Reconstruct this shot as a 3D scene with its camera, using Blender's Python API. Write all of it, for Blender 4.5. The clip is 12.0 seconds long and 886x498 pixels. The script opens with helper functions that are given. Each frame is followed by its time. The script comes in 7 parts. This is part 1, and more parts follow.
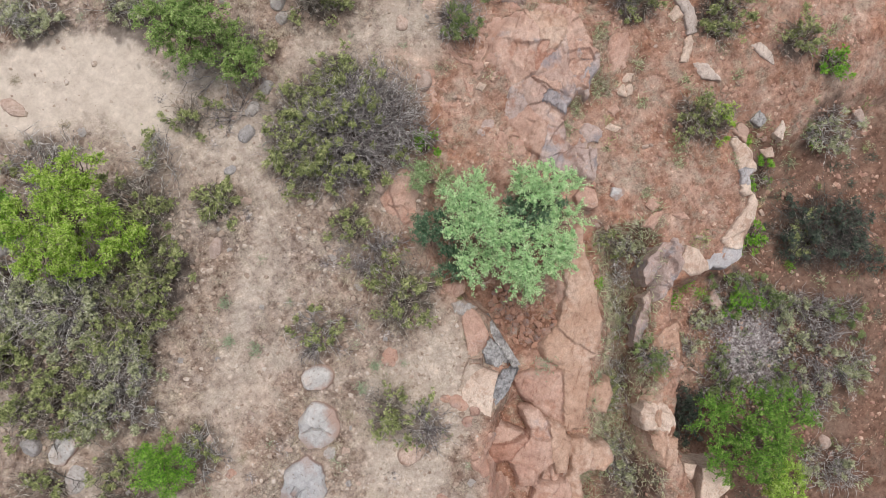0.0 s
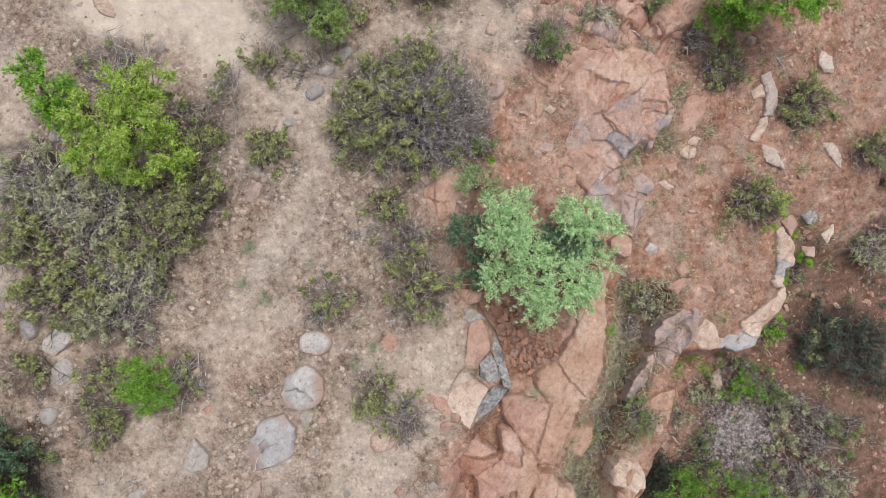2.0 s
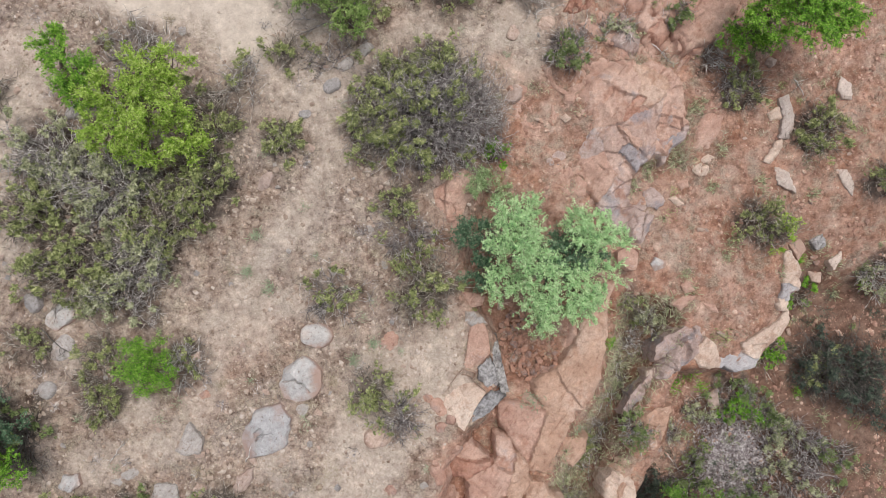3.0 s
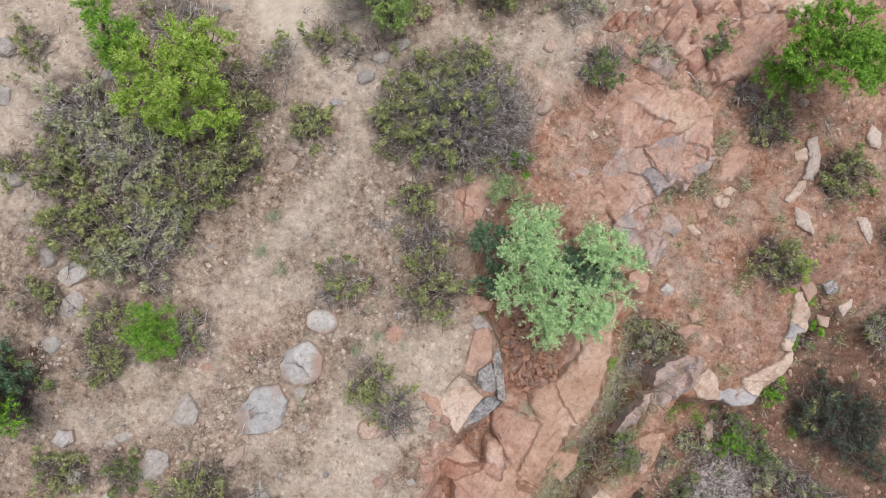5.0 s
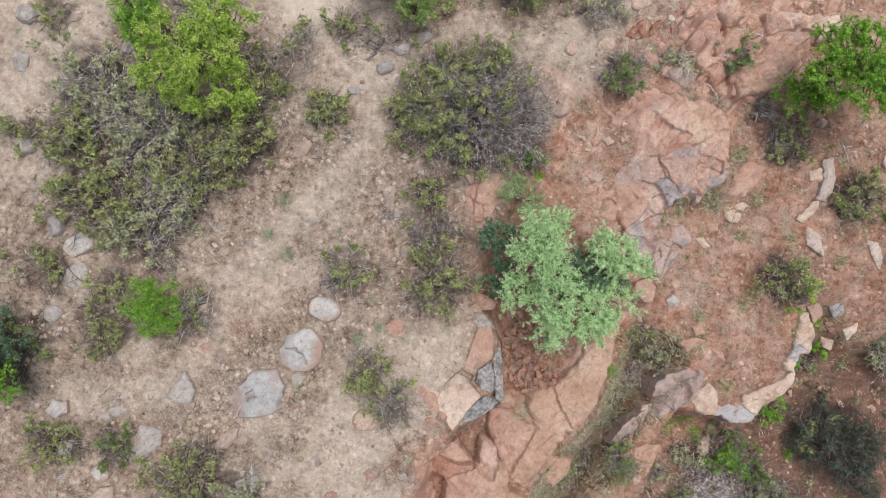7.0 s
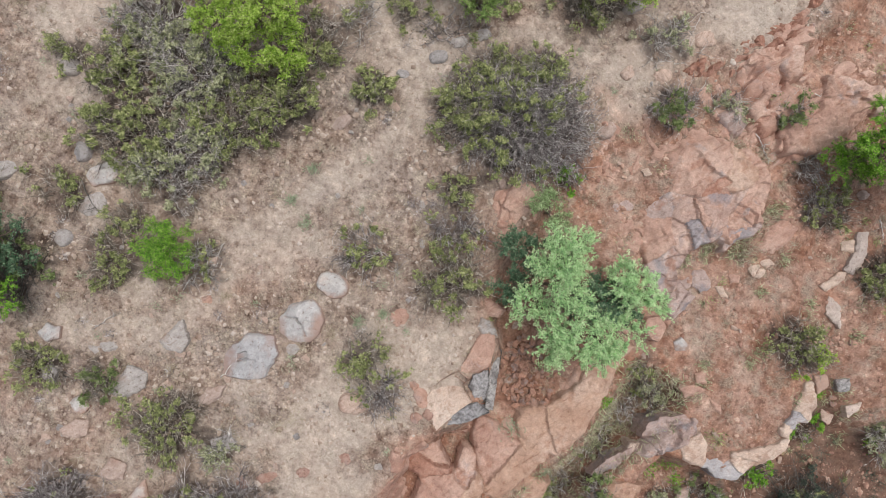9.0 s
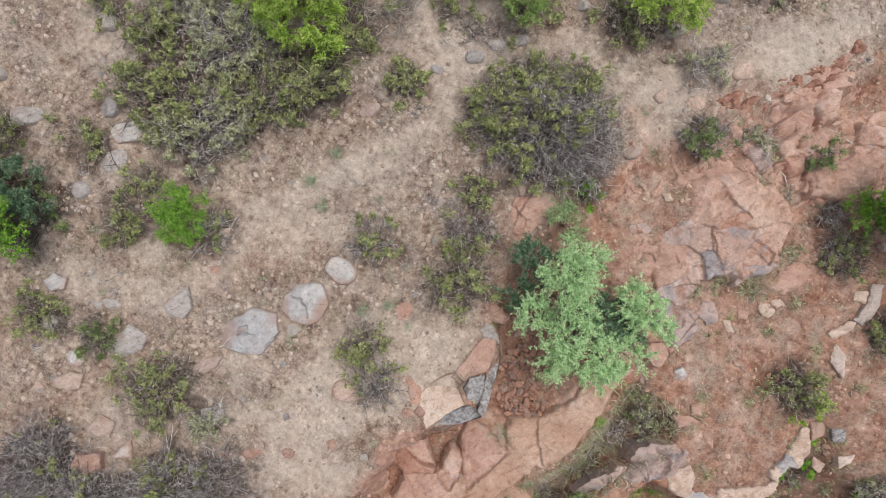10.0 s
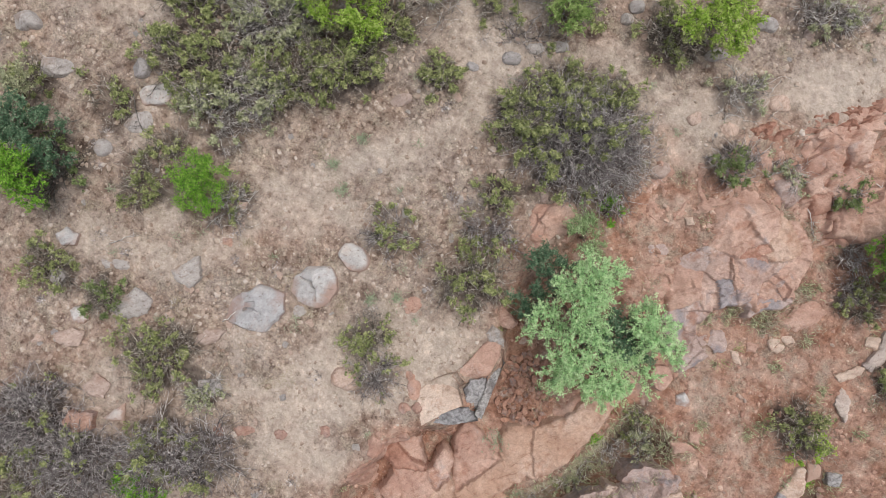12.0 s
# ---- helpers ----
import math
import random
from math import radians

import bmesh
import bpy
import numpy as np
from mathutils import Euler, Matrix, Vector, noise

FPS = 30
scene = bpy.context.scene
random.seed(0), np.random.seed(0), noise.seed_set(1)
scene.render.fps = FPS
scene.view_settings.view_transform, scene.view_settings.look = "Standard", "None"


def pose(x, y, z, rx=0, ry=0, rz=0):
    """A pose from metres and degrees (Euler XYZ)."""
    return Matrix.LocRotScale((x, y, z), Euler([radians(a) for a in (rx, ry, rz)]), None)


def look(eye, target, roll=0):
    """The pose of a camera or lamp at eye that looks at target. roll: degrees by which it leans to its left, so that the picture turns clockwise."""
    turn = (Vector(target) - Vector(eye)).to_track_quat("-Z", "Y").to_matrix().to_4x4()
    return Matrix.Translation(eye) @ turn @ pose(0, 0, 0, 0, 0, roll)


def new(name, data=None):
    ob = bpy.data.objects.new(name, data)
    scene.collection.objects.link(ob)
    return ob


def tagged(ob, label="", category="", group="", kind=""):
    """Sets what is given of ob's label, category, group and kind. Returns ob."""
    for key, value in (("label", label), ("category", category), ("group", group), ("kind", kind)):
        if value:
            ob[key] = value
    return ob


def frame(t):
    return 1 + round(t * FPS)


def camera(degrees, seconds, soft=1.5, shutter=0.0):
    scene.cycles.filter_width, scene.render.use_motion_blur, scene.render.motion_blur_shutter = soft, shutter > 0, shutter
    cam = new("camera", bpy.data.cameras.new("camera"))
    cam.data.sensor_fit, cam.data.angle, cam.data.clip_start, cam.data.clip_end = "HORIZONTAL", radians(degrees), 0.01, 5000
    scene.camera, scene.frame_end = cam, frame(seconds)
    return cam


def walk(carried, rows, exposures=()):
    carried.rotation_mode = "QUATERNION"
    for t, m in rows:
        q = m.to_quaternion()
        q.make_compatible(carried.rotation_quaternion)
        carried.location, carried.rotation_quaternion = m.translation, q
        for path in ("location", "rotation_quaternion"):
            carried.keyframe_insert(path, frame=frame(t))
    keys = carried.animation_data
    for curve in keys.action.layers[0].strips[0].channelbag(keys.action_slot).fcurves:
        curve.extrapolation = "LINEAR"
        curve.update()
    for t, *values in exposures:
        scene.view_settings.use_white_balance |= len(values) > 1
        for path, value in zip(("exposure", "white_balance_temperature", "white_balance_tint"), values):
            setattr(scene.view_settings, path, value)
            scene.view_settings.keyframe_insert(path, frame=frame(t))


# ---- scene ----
cam = camera(73, 12.0, soft=0.45)
PATH = [
    (0, pose(0.384, -0.985, 16.288, 2.943, -1.512, -26.862)),
    (0.5, pose(0.333, -0.983, 16.300, 2.957, -1.379, -23.288)),
    (1, pose(0.182, -0.953, 16.318, 2.942, -1.230, -16.605)),
    (1.5, pose(0.068, -0.912, 16.357, 2.874, -1.119, -13.053)),
    (2, pose(0.016, -0.872, 16.398, 2.790, -1.030, -10.797)),
    (2.5, pose(-0.023, -0.834, 16.402, 2.729, -0.953, -8.831)),
    (4.5, pose(-0.210, -0.823, 16.492, 2.795, -0.659, -1.877)),
    (5, pose(-0.284, -0.855, 16.500, 2.835, -0.629, -0.398)),
    (5.5, pose(-0.329, -0.896, 16.507, 2.843, -0.649, 0.550)),
    (6, pose(-0.369, -0.936, 16.483, 2.894, -0.683, 1.430)),
    (6.5, pose(-0.415, -1.000, 16.449, 2.963, -0.703, 2.754)),
    (8.5, pose(-0.633, -1.204, 16.265, 3.261, -0.820, 8.771)),
    (9, pose(-0.750, -1.291, 16.198, 3.341, -0.748, 14.379)),
    (9.5, pose(-0.849, -1.356, 16.169, 3.390, -0.724, 18.151)),
    (10, pose(-0.912, -1.425, 16.133, 3.422, -0.696, 21.530)),
    (10.5, pose(-0.988, -1.499, 16.104, 3.506, -0.669, 24.631)),
    (11, pose(-1.091, -1.557, 16.067, 3.519, -0.683, 27.750)),
    (11.5, pose(-1.160, -1.587, 16.031, 3.456, -0.752, 27.898)),
    (12, pose(-1.188, -1.622, 15.980, 3.353, -0.811, 27.983)),
]
cam.name = "camera"
walk(cam, PATH, [(0.0, -0.03, 6500, 10), (8.5, -0.01, 6500, 10), (9.0, -0.08, 6500, 10), (12.0, -0.07, 6500, 10)])

# ---- world and light: a bright overcast sky, the sun veiled and high ----
SUN_UP, SUN_TURN = radians(76), radians(35)
world = bpy.data.worlds.new("overcast_sky")
scene.world = world
world.use_nodes = True
wn, wl = world.node_tree.nodes, world.node_tree.links
sky = wn.new("ShaderNodeTexSky")
sky.sky_type, sky.sun_disc = "NISHITA", False
sky.sun_elevation, sky.sun_rotation = SUN_UP, SUN_TURN
sky.dust_density, sky.air_density = 4.0, 1.0
veil = wn.new("ShaderNodeHueSaturation")
veil.inputs["Saturation"].default_value = 0.35
wl.new(sky.outputs[0], veil.inputs["Color"])
wl.new(veil.outputs[0], wn["Background"].inputs["Color"])
wn["Background"].inputs["Strength"].default_value = 0.15
lamp = bpy.data.lights.new("sun", "SUN")
lamp.energy, lamp.angle, lamp.color = 1.33, radians(28), (1.0, 0.942, 0.875)
sun = new("sun", lamp)
sun_from = Vector((math.sin(SUN_TURN) * math.cos(SUN_UP), math.cos(SUN_TURN) * math.cos(SUN_UP), math.sin(SUN_UP)))
sun.matrix_world = look(sun_from * 60, (0, 0, 0))


# ---- noise on arrays ----
def hash2(ix, iy, seed):
    h = (ix.astype(np.int64) * 374761393 + iy.astype(np.int64) * 668265263 + seed * 1442695041) & 0xFFFFFFFF
    h = ((h ^ (h >> 13)) * 1274126177) & 0xFFFFFFFF
    return ((h ^ (h >> 16)) & 0xFFFF) / 65535.0


def vnoise(x, y, seed=0):
    """Smooth value noise, 0 to 1."""
    x, y = np.asarray(x, float), np.asarray(y, float)
    ix, iy = np.floor(x), np.floor(y)
    fx, fy = x - ix, y - iy
    fx, fy = fx * fx * (3 - 2 * fx), fy * fy * (3 - 2 * fy)
    a, b = hash2(ix, iy, seed), hash2(ix + 1, iy, seed)
    c, d = hash2(ix, iy + 1, seed), hash2(ix + 1, iy + 1, seed)
    return (a * (1 - fx) + b * fx) * (1 - fy) + (c * (1 - fx) + d * fx) * fy


def fbm(x, y, seed=0, octaves=4):
    """Fractal noise, about -1 to 1."""
    out, amp, tot = 0.0, 1.0, 0.0
    for k in range(octaves):
        out = out + amp * (vnoise(x, y, seed + 17 * k) * 2 - 1)
        tot += amp
        x, y, amp = np.asarray(x) * 2.03 + 5.1, np.asarray(y) * 2.03 - 3.7, amp * 0.5
    return out / tot * 1.5


def step(a, b, v):
    t = np.clip((v - a) / (b - a), 0, 1)
    return t * t * (3 - 2 * t)


def inside(px, py, poly):
    """Signed distance to a polygon's outline, positive inside."""
    px, py = np.asarray(px, float), np.asarray(py, float)
    best, odd = np.full(px.shape, 1e9), np.zeros(px.shape, bool)
    for (ax, ay), (bx, by) in zip(poly, poly[1:] + poly[:1]):
        ex, ey = bx - ax, by - ay
        t = np.clip(((px - ax) * ex + (py - ay) * ey) / (ex * ex + ey * ey + 1e-12), 0, 1)
        best = np.minimum(best, np.hypot(px - ax - t * ex, py - ay - t * ey))
        odd ^= ((ay > py) != (by > py)) & (px < (bx - ax) * (py - ay) / (by - ay + 1e-12) + ax)
    return np.where(odd, best, -best)


def along(px, py, line):
    """Distance to an open line."""
    best = np.full(np.shape(px), 1e9)
    for (ax, ay), (bx, by) in zip(line, line[1:]):
        ex, ey = bx - ax, by - ay
        t = np.clip(((px - ax) * ex + (py - ay) * ey) / (ex * ex + ey * ey + 1e-12), 0, 1)
        best = np.minimum(best, np.hypot(px - ax - t * ex, py - ay - t * ey))
    return best


# ---- the lie of the land ----
QUARRY = [(7.25, 7.4), (5.31, 6.39), (4.58, 4.92), (2.83, 4.41), (2.36, 3.53), (1.65, 2.16), (1.16, 1.02),
          (0.65, -0.52), (0.7, -1.68), (1.14, -2.3), (1.24, -3.14), (1.14, -4.06), (0.37, -4.95), (-0.31, -5.59),
          (-0.83, -7.1), (-1.16, -7.53), (6.0, -30.0), (60.0, -40.0), (60.0, 20.0), (12.0, 13.0)]
GULLY = [(1.26, 1.02), (0.91, -0.51), (0.92, -1.78), (1.48, -2.72), (1.6, -3.98), (2.28, -3.97), (3.31, -2.87), (4.11, -1.91), (3.96, 0.16), (3.07, 0.88), (2.19, 1.43)]
RAVINE = [(5.33, -1.92), (4.78, -3.39), (4.45, -4.43), (3.56, -5.63), (2.51, -7.06), (1.09, -8.54), (3.29, -10.21), (5.18, -5.78), (5.67, -4.82), (6.49, -4.02), (6.91, -3.21), (6.67, -2.32)]
LOWER = [(10.78, -0.4), (10.5, -1.89), (10.09, -3.04), (9.8, -3.62), (8.88, -4.44), (7.56, -4.4), (6.73, -4.29), (6.15, -5.19), (5.89, -6.64), (4.52, -8.43), (4.42, -10.35), (8.0, -30.0), (50.0, -30.0), (60.0, 0.0), (14.21, -1.46), (12.27, -1.45)]
OUTCROP = [(4.9, 4.2), (6.26, 4.54), (7.13, 4.15), (7.64, 3.19), (7.47, 2.23), (6.86, 1.67), (5.83, 1.74), (5.36, 2.21), (4.57, 2.75), (4.58, 3.55)]
PIT = [(0.35, -5.14), (1.43, -4.97), (1.51, -5.72), (0.96, -6.19), (0.4, -5.73)]
SAND = [(-7.84, 9.79), (-5.24, 9.65), (-3.26, 9.03), (-3.36, 7.58), (-3.76, 6.38), (-4.03, 5.12), (-4.94, 5.67), (-6.47, 7.03), (-8.61, 8.1)]
TRAILS = [[(-5.84, 7.04), (-4.22, 5.44), (-2.77, 3.86), (-2.44, 2.75), (-3.67, 1.47), (-5.33, -0.73), (-6.06, -2.13), (-6.34, -3.2), (-7.52, -4.43), (-10.1, -4.75)],
          [(-2.77, 3.86), (-1.53, 5.32), (0.05, 6.07), (2.59, 5.7), (4.95, 7.64), (7.09, 9.69)]]
DUST = [[(-13.26, 7.41), (-9.96, 7.46), (-10.21, 5.84), (-11.02, 4.71), (-11.94, 2.63), (-13.03, 2.62)],
        [(-5.68, 7.2), (-2.99, 7.24), (-1.54, 5.64), (-2.46, 3.86), (-4.05, 4.96)],
        [(-1.58, -2.55), (0.66, -2.15), (0.44, -3.3), (-0.25, -4.38), (-1.38, -5.75), (-2.89, -6.96), (-4.87, -6.67), (-3.53, -5.31), (-2.34, -3.17)],
        [(-3.4, -6.3), (-0.9, -6.9), (-1.1, -7.7), (-2.4, -8.2), (-3.2, -7.4)],
        [(1.39, 5.37), (4.74, 8.06), (7.02, 10.56), (7.7, 9.12), (5.22, 7.07), (3.75, 5.84), (2.49, 4.9)]]


def height(x, y):
    """The ground's height without its fine relief."""
    x, y = np.asarray(x, float), np.asarray(y, float)
    ragged = 0.16 * fbm(x * 1.1, y * 1.1, 3) + 0.07 * fbm(x * 4, y * 4, 5, 2)
    near = np.clip((40 - np.hypot(x, y)) / 20, 0, 1)
    z = 0.12 * fbm(x * 0.3, y * 0.3, 11) - 0.15 * step(-6, -14, x)
    q = inside(x, y, QUARRY) + ragged
    floor_z = -0.45 - 0.05 * np.clip(x - 3, 0, 9) + 0.07 * np.clip(y, -8, 6) + 0.1 * fbm(x * 0.5, y * 0.5, 12)
    z = z + (floor_z - z) * step(-0.1, 0.55, q)
    o = inside(x, y, OUTCROP) + ragged * 0.5
    z = z + 0.25 * step(-0.5, 0.5, o)
    g = inside(x, y, GULLY) + ragged * 0.6
    z = z + (-0.62 + 0.05 * y - z) * step(-0.05, 0.35, g)
    w = inside(x, y, RAVINE) + ragged * 0.6
    z = z + (-1.9 + 0.05 * y - z) * step(-0.15, 0.6, w)
    l = inside(x, y, LOWER) + ragged * 0.6
    soft_edge = step(9.5, 11.5, x) * step(-3.5, -1.0, y)
    z = z + (-2.25 + 0.05 * y - z) * step(-0.1 - 1.5 * soft_edge, 0.6 + 2.5 * soft_edge, l)
    p = inside(x, y, PIT) + ragged * 0.4
    z = z + (-1.2 - z) * step(-0.1, 0.3, p)
    return z * (0.25 + 0.75 * near) + 6 * (1 - near) * fbm(x * 0.012, y * 0.012, 40)


def relief(x, y):
    q = inside(x, y, QUARRY)
    rough = 0.03 + 0.05 * step(0, 0.8, q) + 0.07 * step(0.15, -0.05, np.abs(inside(x, y, GULLY) - 0.1) - 0.2)
    return rough * fbm(x * 2.2, y * 2.2, 21, 4) + 0.018 * fbm(x * 9, y * 9, 22, 3)


def ground_z(x, y):
    return float(height(np.array([x]), np.array([y]))[0] + relief(np.array([x]), np.array([y]))[0])


# ---- materials ----
def material(name, rough=0.9):
    m = bpy.data.materials.new(name)
    m.use_nodes = True
    b = m.node_tree.nodes["Principled BSDF"]
    b.inputs["Roughness"].default_value = rough
    b.inputs["Specular IOR Level"].default_value = 0.25
    return m, m.node_tree.nodes, m.node_tree.links, b


def tex(nodes, links, coord, kind, scale, detail=4.0, rough=0.6):
    n = nodes.new("ShaderNodeTexNoise" if kind == "noise" else "ShaderNodeTexVoronoi")
    n.inputs["Scale"].default_value = scale
    if kind == "noise":
        n.inputs["Detail"].default_value, n.inputs["Roughness"].default_value = detail, rough
    elif kind == "edge":
        n.feature = "DISTANCE_TO_EDGE"
    links.new(coord, n.inputs["Vector"])
    return n


def ramp(nodes, links, fac, stops):
    r = nodes.new("ShaderNodeValToRGB")
    e = r.color_ramp.elements
    while len(e) < len(stops):
        e.new(0.5)
    for el, (p, c) in zip(e, stops):
        el.position, el.color = p, (*c, 1) if len(c) == 3 else c
    links.new(fac, r.inputs["Fac"])
    return r.outputs["Color"]


def mix(nodes, links, fac, a, b, mode="MIX"):
    m = nodes.new("ShaderNodeMix")
    m.data_type, m.blend_type = "RGBA", mode
    for sock, v in ((m.inputs[0], fac), (m.inputs[6], a), (m.inputs[7], b)):
        if isinstance(v, bpy.types.NodeSocket):
            links.new(v, sock)
        else:
            sock.default_value = v if isinstance(v, float) else (*v, 1)
    return m.outputs[2]


def math_node(nodes, links, op, a, b=0.0):
    m = nodes.new("ShaderNodeMath")
    m.operation, m.use_clamp = op, True
    for sock, v in ((m.inputs[0], a), (m.inputs[1], b)):
        if isinstance(v, bpy.types.NodeSocket):
            links.new(v, sock)
        else:
            sock.default_value = v
    return m.outputs[0]


def bump(nodes, links, bsdf, h, strength, distance):
    b = nodes.new("ShaderNodeBump")
    b.inputs["Strength"].default_value, b.inputs["Distance"].default_value = strength, distance
    links.new(h, b.inputs["Height"])
    links.new(b.outputs[0], bsdf.inputs["Normal"])


def grey(v):
    return (v, v, v)


def soil_material():
    m, n, l, b = material("stony_soil", 0.95)
    co = n.new("ShaderNodeTexCoord").outputs["Object"]
    big, mid, fine = tex(n, l, co, "noise", 0.55, 5), tex(n, l, co, "noise", 3.2, 6, 0.65), tex(n, l, co, "noise", 22, 5, 0.7)
    dots = tex(n, l, co, "cell", 30)

    def attr(name):
        a = n.new("ShaderNodeAttribute")
        a.attribute_name = name
        return a.outputs["Fac"]
    tan = ramp(n, l, mid.outputs[0], [(0.25, (0.17, 0.12, 0.095)), (0.42, (0.262, 0.194, 0.155)), (0.58, (0.345, 0.268, 0.218)), (0.78, (0.47, 0.39, 0.325))])
    greyish = ramp(n, l, mid.outputs[0], [(0.28, (0.21, 0.17, 0.15)), (0.72, (0.42, 0.355, 0.31))])
    tan = mix(n, l, ramp(n, l, big.outputs[0], [(0.42, grey(0)), (0.62, grey(0.8))]), tan, greyish)
    red = ramp(n, l, mid.outputs[0], [(0.25, (0.235, 0.13, 0.092)), (0.45, (0.35, 0.205, 0.15)), (0.62, (0.42, 0.26, 0.20)), (0.8, (0.51, 0.37, 0.30))])
    rust = ramp(n, l, mid.outputs[0], [(0.3, (0.235, 0.108, 0.07)), (0.7, (0.43, 0.235, 0.16))])
    chalk = ramp(n, l, mid.outputs[0], [(0.3, (0.38, 0.27, 0.215)), (0.7, (0.52, 0.40, 0.33))])
    zone = tex(n, l, co, "noise", 0.95, 4, 0.6)
    red = mix(n, l, ramp(n, l, zone.outputs[0], [(0.38, grey(0.9)), (0.5, grey(0))]), red, rust)
    red = mix(n, l, attr("scarp"), red, rust)
    red = mix(n, l, ramp(n, l, zone.outputs[0], [(0.53, grey(0)), (0.66, grey(0.7))]), red, chalk)
    pale = ramp(n, l, mid.outputs[0], [(0.3, (0.49, 0.41, 0.345)), (0.7, (0.66, 0.575, 0.495))])
    # leaf litter, its tones darkened to carry the shade under the bushes too
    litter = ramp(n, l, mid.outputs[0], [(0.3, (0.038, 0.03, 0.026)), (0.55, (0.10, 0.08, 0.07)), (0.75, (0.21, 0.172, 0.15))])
    blot = tex(n, l, co, "noise", 1.25, 4, 0.62)
    c = mix(n, l, attr("red"), tan, red)
    c = mix(n, l, 1.0, c, ramp(n, l, blot.outputs[0], [(0.33, (0.74, 0.66, 0.61)), (0.47, grey(0.97)), (0.56, (1.04, 1.03, 1.02)), (0.66, (1.22, 1.2, 1.17))]), "MULTIPLY")
    c = mix(n, l, attr("pale"), c, pale)
    # dead thatch and lichen lie in ragged patches a hand or two across
    thatch = tex(n, l, co, "noise", 2.3, 7, 0.72)
    dry = math_node(n, l, "MULTIPLY", ramp(n, l, thatch.outputs[0], [(0.50, grey(0)), (0.60, grey(0.62))]), math_node(n, l, "SUBTRACT", 1.0, math_node(n, l, "MULTIPLY", attr("pale"), 0.8)))
    c = mix(n, l, dry, c, ramp(n, l, fine.outputs[0], [(0.35, (0.15, 0.125, 0.095)), (0.65, (0.34, 0.30, 0.24))]))
    # litter and painted bush shade go on by one mask
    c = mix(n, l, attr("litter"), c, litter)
    # dark red-brown floor soil, darkened further for the shade among its plants
    c = mix(n, l, attr("humus_shade"), c, ramp(n, l, mid.outputs[0], [(0.3, (0.07, 0.04, 0.029)), (0.7, (0.18, 0.107, 0.078))]))
    grit = ramp(n, l, fine.outputs[0], [(0.32, grey(0.72)), (0.48, grey(0.98)), (0.68, grey(1.18))])
    calm = math_node(n, l, "SUBTRACT", 1.0, math_node(n, l, "ADD", math_node(n, l, "MULTIPLY", attr("pale"), 0.8), math_node(n, l, "MULTIPLY", attr("red"), 0.3)))
    fleck = tex(n, l, co, "noise", 7.5, 4, 0.75)
    patch = tex(n, l, co, "noise", 4.6, 3, 0.6)
    worn = mix(n, l, 1.0, c, grit, "MULTIPLY")
    worn = mix(n, l, 1.0, worn, ramp(n, l, fleck.outputs[0], [(0.34, (0.42, 0.38, 0.36)), (0.45, grey(0.94)), (0.57, grey(1.07)), (0.67, grey(1.5))]), "MULTIPLY")
    worn = mix(n, l, 1.0, worn, ramp(n, l, patch.outputs[0], [(0.34, (0.6, 0.55, 0.53)), (0.45, grey(0.97)), (0.56, grey(1.04)), (0.67, (1.36, 1.35, 1.33))]), "MULTIPLY")
    c = mix(n, l, calm, c, worn)
    l.new(c, b.inputs["Base Color"])
    hgt = math_node(n, l, "ADD", math_node(n, l, "MULTIPLY", fine.outputs[0], 0.35), math_node(n, l, "MULTIPLY", math_node(n, l, "SUBTRACT", 0.5, dots.outputs["Distance"]), 0.35))
    hgt = math_node(n, l, "ADD", hgt, math_node(n, l, "MULTIPLY", fleck.outputs[0], 0.5))
    bump(n, l, b, hgt, 0.8, 0.045)
    return m


